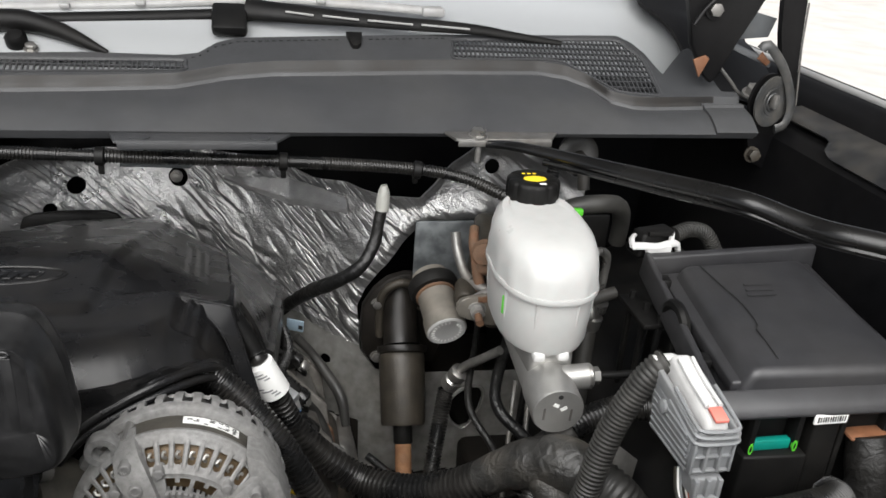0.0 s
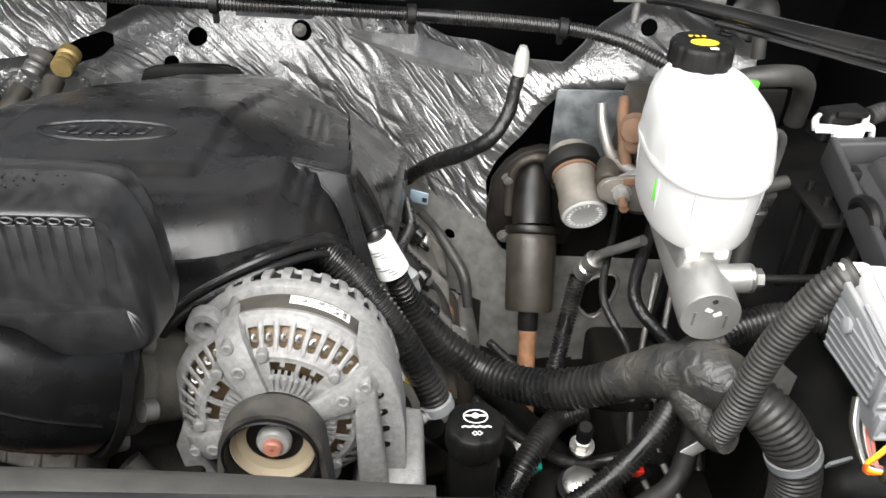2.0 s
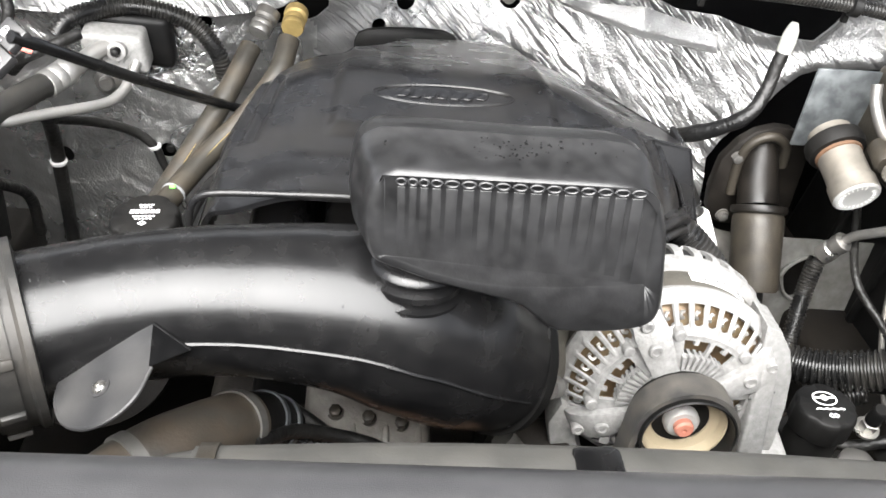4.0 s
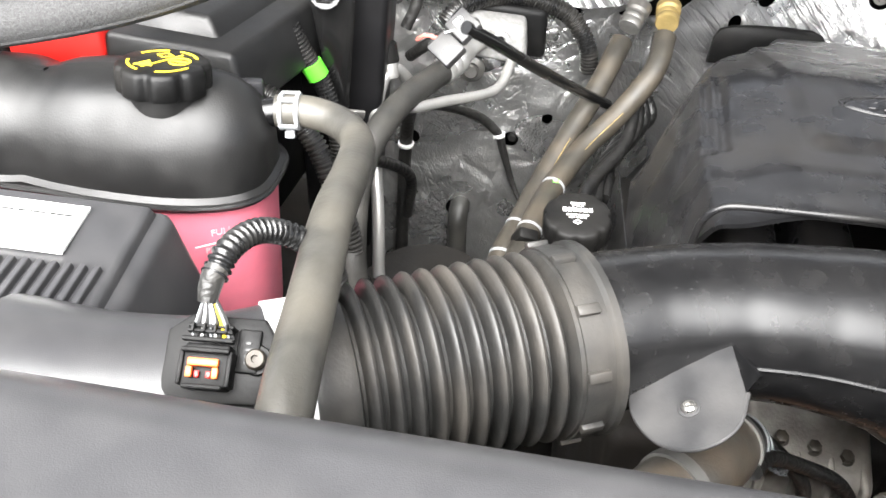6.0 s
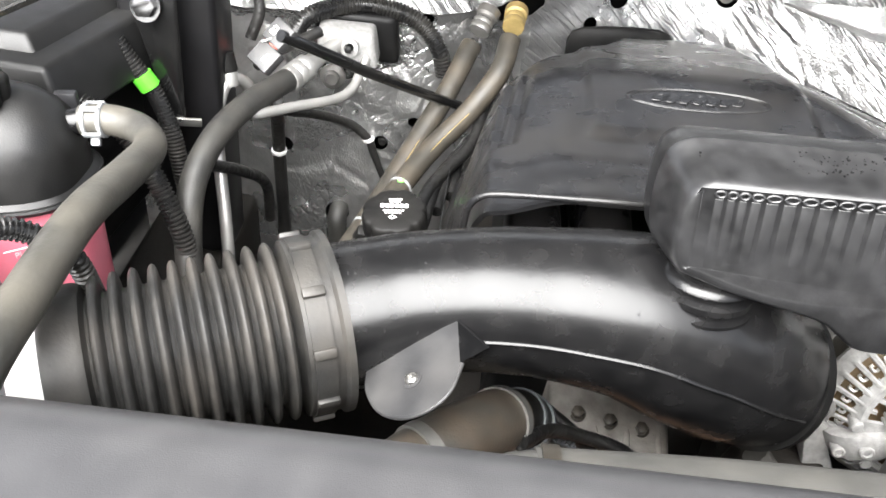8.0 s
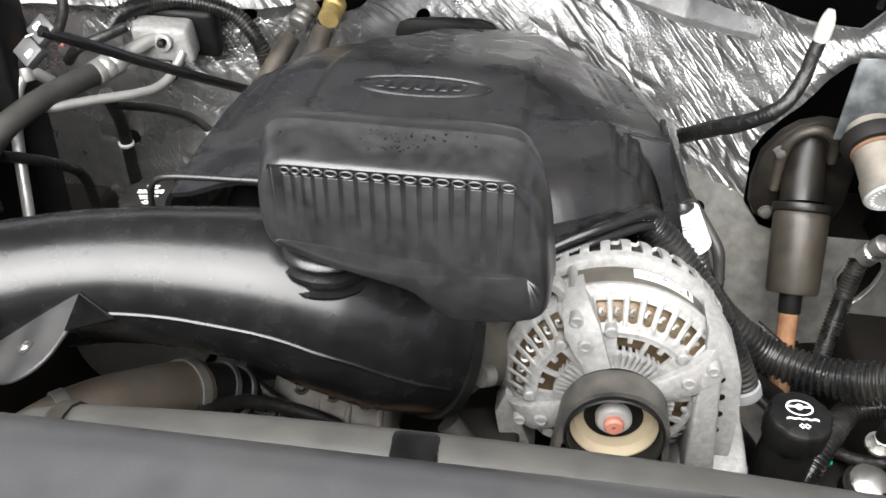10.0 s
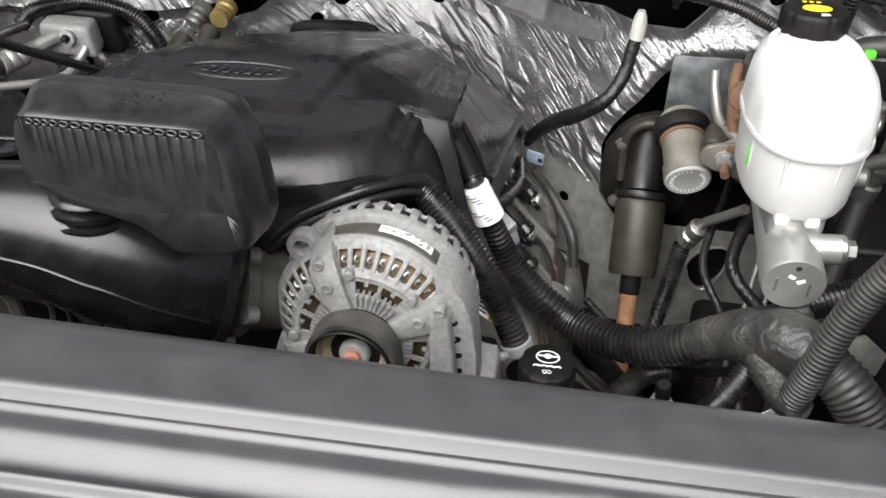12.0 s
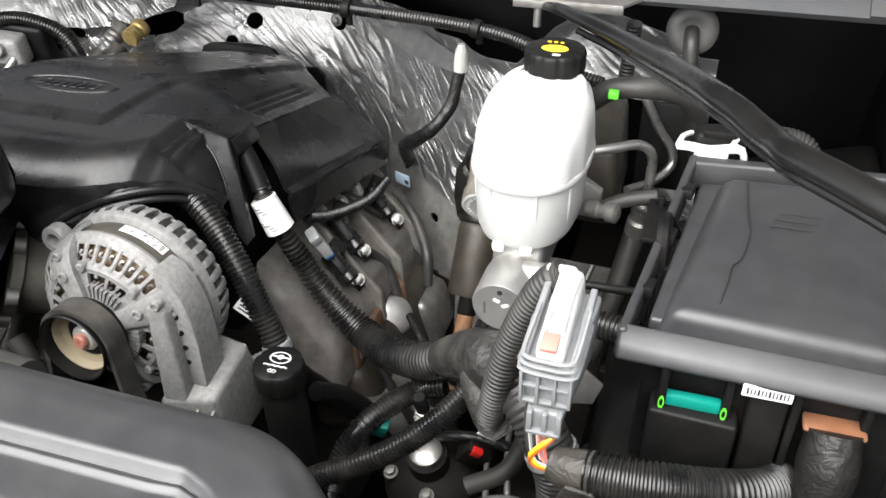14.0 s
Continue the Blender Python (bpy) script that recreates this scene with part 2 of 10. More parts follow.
CONCRETE = material("pale_concrete", (0.52, 0.5, 0.47), 0.8, vary=0.12, grain=3, dust=0.35, dust_color=(0.4, 0.385, 0.36), dust_scale=0.6, bump=0.2, bump_scale=60)
FABRIC = material("woven_sleeve", (0.03, 0.03, 0.03), 0.75, bump=1.0, bump_scale=700, vary=0.5, grain=700)
BLADEGREY = material("grey_wiper_plastic", (0.30, 0.30, 0.295), 0.4, dust=0.2, dust_scale=40, vary=0.1)
# pale base colour and high IOR stand in for the sky reflected in the glass
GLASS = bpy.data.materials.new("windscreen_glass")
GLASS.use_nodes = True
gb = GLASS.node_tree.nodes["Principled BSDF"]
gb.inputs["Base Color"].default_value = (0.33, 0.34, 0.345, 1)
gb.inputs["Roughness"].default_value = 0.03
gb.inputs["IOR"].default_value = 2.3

DUSTYLOOM = material("dusty_loom_plastic", (0.026, 0.0255, 0.024), 0.46, spec=0.4, dust=0.35, dust_color=(0.09, 0.085, 0.075), dust_scale=20, vary=0.25)
CANMETAL = material("soiled_zinc_can", (0.20, 0.185, 0.16), 0.42, metal=0.45, dust=0.35, dust_color=(0.10, 0.075, 0.05), dust_scale=30)
DISC = material("stamped_zinc_disc", (0.42, 0.42, 0.41), 0.42, metal=0.3, dust=0.2, dust_scale=60, vary=0.1)
SEALRUBBER = material("dark_seal_rubber", (0.007, 0.006, 0.005), 0.42, spec=0.35, dust=0.2, dust_color=(0.03, 0.022, 0.015), dust_scale=30, bump=0.2)
LIDPLASTIC = material("grained_lid_plastic", (0.026, 0.026, 0.028), 0.38, bump=0.15, bump_scale=1800, dust=0.05, dust_scale=8, vary=0.15)
TABPLASTIC = material("weathered_tab_plastic", (0.030, 0.030, 0.031), 0.42, bump=0.1, bump_scale=700, dust=0.08, dust_scale=30)
TANKBLACK = material("moulded_tank_plastic", (0.0070, 0.0070, 0.0070), 0.40, spec=0.40, dust=0.12, dust_color=(0.03, 0.028, 0.025), dust_scale=26, bump=0.16, bump_scale=700, wear=1.3)
SPRINGSTEEL = material("dark_spring_steel", (0.055, 0.056, 0.056), 0.42, metal=0.3, dust=0.3, dust_scale=50)
GREYPAINT = material("thin_grey_black_paint", (0.022, 0.0225, 0.0235), 0.38, metal=0.2, dust=0.3, dust_scale=20)
MIDGREY = material("mid_grey_plastic", (0.075, 0.08, 0.085), 0.45, vary=0.08, dust=0.1, dust_scale=50)
RUSTBRIGHT = material("orange_rust", (0.19, 0.095, 0.044), 0.75, dust=0.5, dust_color=(0.16, 0.06, 0.025), dust_scale=70, bump=0.6, bump_scale=300, vary=0.35)
COLLAR = material("dull_orange_collar", (0.19, 0.082, 0.040), 0.5, dust=0.4, dust_color=(0.12, 0.07, 0.045), dust_scale=50)

# ---- builders ----
def thing(name, label, category, at=(0, 0, 0), group="", kind=""):
    ob = new(name)
    ob.location = at
    ob.empty_display_size = 0.02
    return tagged(ob, label, category, group, kind)


def part(name, bm, mat, parent=None, label="", smooth=40):
    """Links a bmesh, built in world places, as one mesh; under parent it keeps its place."""
    me = bpy.data.meshes.new(name)
    bmesh.ops.recalc_face_normals(bm, faces=bm.faces)
    if smooth:
        lim = radians(smooth)
        for f in bm.faces:
            f.smooth = True
        for e in bm.edges:
            if len(e.link_faces) == 2 and e.calc_face_angle(0) > lim:
                e.smooth = False
    bm.to_mesh(me)
    bm.free()
    me.materials.append(mat)
    ob = new(name, me)
    if parent is not None:
        ob.parent = parent
        if parent.type == "EMPTY":
            ob.matrix_parent_inverse = Matrix.Translation(-parent.location)
    if label:
        ob["label"] = label
    return ob


def solo(name, bm, mat, label, category, kind="", group="", smooth=40):
    return tagged(part(name, bm, mat, None, "", smooth), label, category, group, kind)


def spline(pts, step=0.006, closed=False):
    """Points at even steps along a Catmull-Rom curve through pts."""
    p = [Vector(q) for q in pts]
    e = [p[0] * 2 - p[1]] + p + [p[-1] * 2 - p[-2]]
    raw = []
    for i in range(1, len(e) - 2):
        a, b, c, d = e[i - 1], e[i], e[i + 1], e[i + 2]
        for k in range(24):
            t = k / 24
            raw.append(0.5 * ((2 * b) + (c - a) * t + (2 * a - 5 * b + 4 * c - d) * t * t + (3 * b - a - 3 * c + d) * t ** 3))
    raw.append(p[-1])
    cum = [0.0]
    for a, b in zip(raw, raw[1:]):
        cum.append(cum[-1] + (b - a).length)
    n = max(2, int(round(cum[-1] / step)) + 1)
    out, j = [], 0
    for i in range(n):
        s = cum[-1] * i / (n - 1)
        while j < len(cum) - 2 and cum[j + 1] < s:
            j += 1
        f = (s - cum[j]) / max(cum[j + 1] - cum[j], 1e-9)
        out.append(raw[j].lerp(raw[j + 1], f))
    return out


def loft(bm, rings, cap=True, closed=True):
    """Joins rings of equally many places into a skin."""
    vs = [[bm.verts.new(p) for p in r] for r in rings]
    n = len(vs[0])
    for a, b in zip(vs, vs[1:]):
        for i in range(n if closed else n - 1):
            j = (i + 1) % n
            bm.faces.new((a[i], a[j], b[j], b[i]))
    if cap and closed:
        bm.faces.new(vs[0][::-1])
        bm.faces.new(vs[-1])
    return vs


def frames(path):
    """Frames carried along a path without twist."""
    tang = []
    for i in range(len(path)):
        a, b = path[max(i - 1, 0)], path[min(i + 1, len(path) - 1)]
        tang.append((b - a).normalized())
    side = tang[0].orthogonal().normalized()
    out = []
    for t in tang:
        side = (side - t * side.dot(t)).normalized()
        out.append((side, t.cross(side)))
    return out


def tube(pts, r, bm=None, seg=14, ribs=0.0, depth=0.0, step=0.006, squash=1.0, wobble=0.0):
    """A hose through pts. r: radius, or radii spread evenly along it. ribs: the pitch of its corrugations."""
    bm = bm or bmesh.new()
    if ribs:
        path = spline(pts, ribs / 4)
    else:
        path = spline(pts, step)
    fr = frames(path)
    rs = r if isinstance(r, (list, tuple)) else [r, r]
    rings = []
    for i, (p, (u, v)) in enumerate(zip(path, fr)):
        f = i / (len(path) - 1) * (len(rs) - 1)
        k = min(int(f), len(rs) - 2)
        rad = rs[k] + (rs[k + 1] - rs[k]) * (f - k)
        if ribs:
            rad -= depth * (0, 0, 1, 1)[i % 4]
        if wobble:
            rad *= 1 + wobble * noise.noise(p * 60)
        rings.append([p + u * (rad * math.cos(a)) + v * (rad * squash * math.sin(a)) for a in (2 * math.pi * s / seg for s in range(seg))])
    loft(bm, rings)
    return bm


def turn(axis_from, axis_to, spin=0.0):
    """A pose at axis_from whose z runs towards axis_to."""
    a, b = Vector(axis_from), Vector(axis_to)
    return Matrix.Translation(a) @ (b - a).to_track_quat("Z", "Y").to_matrix().to_4x4() @ Matrix.Rotation(spin, 4, "Z")


def revolve(profile, m, seg=32, bm=None, ring=False):
    """A body of rotation: profile of (radius, height) round z, posed by m. ring: an open band."""
    bm = bm or bmesh.new()
    rings = [[m @ Vector((r * math.cos(2 * math.pi * s / seg), r * math.sin(2 * math.pi * s / seg), h)) for s in range(seg)] for r, h in (profile + profile[:1] if ring else profile)]
    loft(bm, rings, cap=not ring)
    return bm


def rbox(c, size, m=None, bevel=0.003, bm=None, seg=2):
    """A box with rounded edges, in the pose m."""
    b2 = bmesh.new()
    bmesh.ops.create_cube(b2, size=1)
    bmesh.ops.scale(b2, vec=size, verts=b2.verts)
    if bevel:
        bmesh.ops.bevel(b2, geom=b2.edges[:], offset=bevel, segments=seg, profile=0.5, affect="EDGES", clamp_overlap=True)
    bmesh.ops.translate(b2, vec=c, verts=b2.verts)
    if m is not None:
        bmesh.ops.transform(b2, matrix=m, verts=b2.verts)
    return merge(bm, b2)


def merge(bm, other):
    if bm is None:
        return other
    me = bpy.data.meshes.new("scrap")
    other.to_mesh(me)
    other.free()
    bm.from_mesh(me)
    bpy.data.meshes.remove(me)
    return bm


def prism(outline, h, m, bevel=0.0, bm=None):
    """A plate: a 2D outline raised by h, in the pose m."""
    b2 = bmesh.new()
    lo = [b2.verts.new((x, y, 0)) for x, y in outline]
    hi = [b2.verts.new((x, y, h)) for x, y in outline]
    n = len(lo)
    b2.faces.new(lo[::-1])
    top = b2.faces.new(hi)
    for i in range(n):
        b2.faces.new((lo[i], lo[(i + 1) % n], hi[(i + 1) % n], hi[i]))
    if bevel:
        bmesh.ops.bevel(b2, geom=list(top.edges), offset=bevel, segments=2, profile=0.5, affect="EDGES", clamp_overlap=True)
    bmesh.ops.transform(b2, matrix=m, verts=b2.verts)
    return merge(bm, b2)


def hexa(c, bevel=0.008, seg=3, cuts=0):
    """A rounded body with eight corners: bottom four, then top four, each round."""
    bm = bmesh.new()
    v = [bm.verts.new(p) for p in c]
    for f in ((0, 3, 2, 1), (4, 5, 6, 7), (0, 1, 5, 4), (1, 2, 6, 5), (2, 3, 7, 6), (3, 0, 4, 7)):
        bm.faces.new([v[i] for i in f])
    if bevel:
        bmesh.ops.bevel(bm, geom=bm.edges[:], offset=bevel, segments=seg, profile=0.5, affect="EDGES", clamp_overlap=True)
    return bm


def smooth_step(a, b, x):
    t = min(max((x - a) / (b - a), 0.0), 1.0)
    return t * t * (3 - 2 * t)


def along(xs, ys, x):
    return float(np.interp(x, xs, ys))


def sheet(fn, nu, nv, thick=0.004, skip=None, snap=None):
    """A shell over the unit square: fn(u, v) gives places; the underside lies thick below along the normal."""
    bm = bmesh.new()
    g = [[Vector(fn(i / nu, j / nv)) for i in range(nu + 1)] for j in range(nv + 1)]
    top = [[bm.verts.new(p) for p in row] for row in g]
    for j in range(nv):
        for i in range(nu):
            if skip and skip(sum((g[j + b][i + a] for a in (0, 1) for b in (0, 1)), Vector()) / 4):
                continue
            bm.faces.new((top[j][i], top[j][i + 1], top[j + 1][i + 1], top[j + 1][i]))
    bmesh.ops.delete(bm, geom=[v for v in bm.verts if not v.link_faces], context="VERTS")
    if snap:
        for v in [v for v in bm.verts if any(len(e.link_faces) == 1 for e in v.link_edges)]:
            v.co = snap(v.co)
    if thick:
        bm.normal_update()
        off = {v: v.co - v.normal * thick for v in bm.verts}
        low = {v: bm.verts.new(c) for v, c in off.items()}
        faces = bm.faces[:]
        rim = [e for e in bm.edges if len(e.link_faces) == 1]
        for f in faces:
            bm.faces.new([low[v] for v in reversed(f.verts)])
        for e in rim:
            a, b = e.verts
            bm.faces.new((a, b, low[b], low[a]))
    return bm


def hexnut(at, to, r=0.006, h=0.006, mat=None):
    m = turn(at, to)
    bm = revolve([(r * 1.35, -h * 0.3), (r * 1.35, 0)], m, 18)
    return revolve([(r, 0), (r, h), (r * 0.7, h + 0.0008)], m, 6, bm)

# ---- the setting ----
def ground_sheet():
    bm = bmesh.new()
    s = 400
    n = 24
    rows = [[bm.verts.new((-s + 2 * s * i / n, -s + 2 * s * j / n, 0)) for i in range(n + 1)] for j in range(n + 1)]
    for j in range(n):
        for i in range(n):
            bm.faces.new((rows[j][i], rows[j][i + 1], rows[j + 1][i + 1], rows[j + 1][i]))
    return bm


solo("ground", ground_sheet(), CONCRETE, "pale weathered concrete ground beside the truck", "ground", "structure")

# firewall: set back behind the engine, nearer towards the sides
WALL_X = [-0.60, -0.30, -0.16, -0.02, 0.10, 0.20, 0.30, 0.40, 0.47, 0.80]
WALL_Y = [0.87, 0.865, 0.872, 0.95, 0.985, 0.985, 0.935, 0.86, 0.80, 0.79]


def wall_y(x, z):
    y = along(WALL_X, WALL_Y, x)
    y = 0.5 * y + 0.25 * (along(WALL_X, WALL_Y, x - 0.03) + along(WALL_X, WALL_Y, x + 0.03))
    lean = 0.06 + 0.22 * smooth_step(-0.08, 0.08, x) - 0.12 * smooth_step(0.34, 0.46, x)
    return y + lean * (z - (0.9 if x < -0.08 else 0.98))


def foil_top(x):
    return along([-0.6, -0.10, 0.0, 0.34, 0.38, 0.42, 0.435, 0.512, 0.535, 0.552, 0.585, 0.605, 0.635, 0.69, 0.72], [1.045, 1.055, 1.092, 1.094, 1.085, 1.092, 1.090, 1.091, 1.115, 1.136, 1.159, 1.163, 1.156, 1.140, 1.12], x)


def inside(x, z, poly):
    hit = False
    for (ax, az), (bx, bz) in zip(poly, poly[1:] + poly[:1]):
        if (az > z) != (bz > z) and x < (bx - ax) * (z - az) / (bz - az) + ax:
            hit = not hit
    return hit


COLUMN_OPENING = [(0.440, 0.865), (0.436, 0.93), (0.446, 0.957), (0.461, 0.981), (0.477, 1.004), (0.495, 1.031), (0.511, 1.048), (0.530, 1.057), (0.60, 1.062), (0.69, 1.062), (0.69, 0.84), (0.46, 0.842)]
LOWER_OPENING = [(0.560, 0.790), (0.566, 0.803), (0.580, 0.815), (0.599, 0.821), (0.610, 0.8175), (0.613, 0.8050), (0.607, 0.7830), (0.593, 0.7615), (0.581, 0.757), (0.567, 0.769)]
HEATER_OPENING = [(-0.128, 1.036), (-0.100, 1.0505), (-0.072, 1.061), (-0.046, 1.065), (-0.037, 1.057), (-0.0375, 1.042), (-0.052, 1.031), (-0.078, 1.028), (-0.108, 1.028)]
FOIL_HOLES = [(0.058, 1.041, 0.012), (0.194, 1.049, 0.0135), (0.024, 1.012, 0.009), (0.609, 1.130, 0.010),
              (-0.232, 0.873, 0.010), (-0.357, 0.862, 0.011), (-0.29, 0.765, 0.016), (-0.19, 0.905, 0.007), (0.395, 0.838, 0.007), (-0.18, 1.04, 0.011), (-0.288, 0.968, 0.012)]


OPENING_ARC = [(0.424, 0.90), (0.425, 0.93), (0.435, 0.962), (0.450, 0.990), (0.466, 1.013), (0.486, 1.042), (0.505, 1.060), (0.53, 1.070), (0.60, 1.074)]


def line_gap(x, y, line):
    """How far a place in a plane lies from a broken line."""
    best = 1.0
    for (ax, ay), (bx, by) in zip(line, line[1:]):
        ex, ey = bx - ax, by - ay
        t = min(max(((x - ax) * ex + (y - ay) * ey) / (ex * ex + ey * ey), 0.0), 1.0)
        best = min(best, math.hypot(x - ax - ex * t, y - ay - ey * t))
    return best


def wall_skip(p):
    if inside(p.x, p.z, COLUMN_OPENING) or inside(p.x, p.z, LOWER_OPENING) or inside(p.x, p.z, HEATER_OPENING):
        return True
    return any((p.x - x) ** 2 + (p.z - z) ** 2 < r * r for x, z, r in FOIL_HOLES)


def wall_place(u, v):
    x = -0.56 + 1.30 * u
    top = foil_top(x)
    z = 0.60 + (top - 0.60) * v
    y = wall_y(x, z)
    # creases of the loose foil
    loose = smooth_step(0.80, 0.98, z) if x > -0.1 else 0.55
    run = Vector((x * 26 + z * 16, z * 26 - x * 10, 1.3))
    y += loose * (0.0030 * noise.noise(run) + 0.0012 * noise.noise(Vector((x * 70 + z * 52, z * 30, 4.0))) + 0.0004 * noise.noise(Vector((x * 150, z * 150, 9))))
    y -= 0.010 * smooth_step(0.02, 0.0, top - z)
    # the upper flange folds back, and a rounded bead runs round the column opening
    if 0.20 < x < 0.46:
        y += 0.30 * max(0.0, z - along([0.20, 0.24, 0.43, 0.46], [1.10, 1.070, 1.050, 1.09], x))
    if x > 0.40 and z > 0.84:
        y -= 0.009 * math.exp(-(line_gap(x, z, OPENING_ARC) / 0.012) ** 2)
    return (x, y, z)


def wall_snap(p):
    """Moves a rim point of an opening onto its outline."""
    best, place = 0.007, p
    for x, z, r in FOIL_HOLES:
        d = math.hypot(p.x - x, p.z - z)
        if abs(d - r) < best and d > 1e-5:
            best, place = abs(d - r), Vector((x + (p.x - x) * r / d, p.y, z + (p.z - z) * r / d))
    for poly in (COLUMN_OPENING, LOWER_OPENING, HEATER_OPENING):
        for (ax, az), (bx, bz) in zip(poly, poly[1:] + poly[:1]):
            e, q = Vector((bx - ax, bz - az)), Vector((p.x - ax, p.z - az))
            t = min(max(q.dot(e) / e.length_squared, 0.0), 1.0)
            c = Vector((ax, az)) + e * t
            d = math.hypot(p.x - c.x, p.z - c.y)
            if d < best:
                best, place = d, Vector((c.x, p.y, c.y))
    return place


firewall = thing("wall_firewall", "silver foil heat shield on the grey steel firewall", "wall", (0.1, 0.95, 0.6), kind="structure")
wall_mesh = sheet(wall_place, 320, 130, 0.0025, wall_skip, wall_snap)
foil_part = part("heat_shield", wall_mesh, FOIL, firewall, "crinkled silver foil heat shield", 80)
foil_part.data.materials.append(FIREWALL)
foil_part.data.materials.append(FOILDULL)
foil_part.data.materials.append(GRIME_SHADE)
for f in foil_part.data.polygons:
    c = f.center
    # low faces on the right are coloured near black in place of dark depth
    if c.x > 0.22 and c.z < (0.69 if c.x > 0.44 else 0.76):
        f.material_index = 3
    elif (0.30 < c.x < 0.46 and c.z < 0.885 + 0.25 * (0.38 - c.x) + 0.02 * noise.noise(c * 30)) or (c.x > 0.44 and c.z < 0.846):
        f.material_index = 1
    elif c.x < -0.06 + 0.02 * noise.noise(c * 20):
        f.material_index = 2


part("hole_bolt", revolve([(0.0, 0), (0.009, 0.0), (0.009, 0.003), (0.005, 0.004), (0.005, 0.010), (0.0, 0.011)], turn((0.192, 0.998, 1.0515), (0.192, 0.8, 1.09)), 20), DULLSTEEL, firewall, "grey bolt behind the hole")


part("opening_lip", tube([(x, wall_y(x, z) - 0.004, z) for x, z in LOWER_OPENING + LOWER_OPENING[:1]], 0.0026, seg=8, step=0.004), FIREWALL, firewall, "rolled steel edge of the lower opening")


def fold_place(u, v):
    x = 0.258 + 0.164 * u
    low = (along([0.26, 0.349, 0.433], [0.9765, 0.9155, 0.8457], x), along([0.26, 0.349, 0.433], [1.0560, 1.0440, 1.0566], x))
    high = (along([0.26, 0.349, 0.434], [0.9776, 0.9286, 0.8522], x), along([0.26, 0.349, 0.434], [1.0600, 1.0774, 1.0727], x))
    bend = 0.004 * smooth_step(0.25, 0.0, v)
    return (x, low[0] + (high[0] - low[0]) * v - 0.007 * smooth_step(0.258, 0.29, x) - bend + 0.0008 * noise.noise(Vector((x * 60, v * 3, 5.0))), low[1] + (high[1] - low[1]) * v)


part("folded_flange", sheet(fold_place, 60, 14, 0.002), FOILSMOOTH, firewall, "smooth grey folded flange of the heat shield", 60)


def ledge_place(u, v):
    x = -0.54 + 0.50 * u
    z0 = foil_top(x) - 0.004
    return (x, wall_y(x, z0) - 0.014 + 0.06 * v + 0.003 * noise.noise(Vector((x * 40, v * 3, 2))), z0 + 0.075 * v + 0.002 * noise.noise(Vector((x * 60, v * 4, 7))))


part("upper_ledge", sheet(ledge_place, 90, 16, 0.002), FOIL, firewall, "foil-covered ledge above the heat shield", 80)


def slab(c, size, mat, name, label, bevel=0.004, category="wall"):
    return solo(name, rbox(c, size, None, bevel), mat, label, category, "structure")


slab((0.1, 1.10, 0.75), (2.0, 0.04, 1.02), PAINT, "wall_bulkhead", "black painted body bulkhead behind the heat shield")
slab((0.1, 0.30, 0.30), (1.9, 1.6, 0.04), GRIME_SHADE, "floor_undertray", "grimy dark underside of the engine bay", category="floor")
slab((0.10, -0.22, 0.72), (1.9, 0.04, 0.84), DARK, "wall_front", "dark radiator support behind the grille")


def fender_place(side):
    def fn(u, v):
        y = -0.30 + 1.75 * u
        # inner wall up, over the flange, down the outer side
        prof = [(0.90, 0.45), (0.945, 0.80), (0.965, 1.04), (0.985, 1.185), (1.000, 1.202), (1.030, 1.206), (1.042, 1.235), (1.054, 1.252), (1.085, 1.258), (1.135, 1.215), (1.16, 1.0), (1.15, 0.6)]
        k = v * (len(prof) - 1)
        i = min(int(k), len(prof) - 2)
        x = prof[i][0] + (prof[i + 1][0] - prof[i][0]) * (k - i)
        z = prof[i][1] + (prof[i + 1][1] - prof[i][1]) * (k - i)
        drop = 0.06 * smooth_step(0.5, -0.3, y)
        inward = 0.10 * smooth_step(0.5, -0.3, y)
        x = (x - inward) if side > 0 else (-(x - inward) + 0.14)
        return (x, y, z - drop * (1 if v > 0.2 else 0))
    return fn


for side in (1, -1):
    solo("wall_fender", sheet(fender_place(side), 40, 40, 0.0), PAINT, "black painted fender with a stepped inner flange", "fender", "structure", smooth=30)

# pressed flange along the inner fender, its edge stepping round a drain hole
def flange_place(u, v):
    y = 0.45 + 0.36 * u
    bite = 0.014 * smooth_step(0.690, 0.676, y)
    return (1.002 - bite + (0.036 + bite) * v, y, 1.2135 - 0.016 * smooth_step(0.70, 0.66, y) * (1 - v) + 0.006 * v - 0.004 * (1 - v) ** 6)


flange = solo("fender_flange", sheet(flange_place, 60, 14, 0.003), GREYPAINT, "grey-black pressed flange along the inner fender", "flange", smooth=50)
# near-black oval laid on the flange colours in the dark of the hole
part("drain_hole_patch", prism([(0.010 * math.cos(a), 0.018 * math.sin(a)) for a in np.linspace(0, 6.0, 16)], 0.0012, Matrix.Translation((1.008, 0.650, 1.2035)) @ Matrix.Rotation(radians(-22), 4, "Y")), DARK, flange)
# light grey tube paints in the sky's reflection on the fender's top edge
solo("fender_sky_strip", tube([(1.068, y, 1.2555 - 0.06 * smooth_step(0.5, -0.3, y)) for y in np.linspace(0.55, 1.40, 20)], 0.0055, seg=8), BLADEGREY, "pale strip in place of the sky's reflection along the fender top", "trim", smooth=50)

# cowl: a stepped grey panel under the windscreen, with a rubber seal and two grilles
def cowl_front(x):
    return 0.720 + 0.004 * ((x - 0.07) / 0.85) ** 2


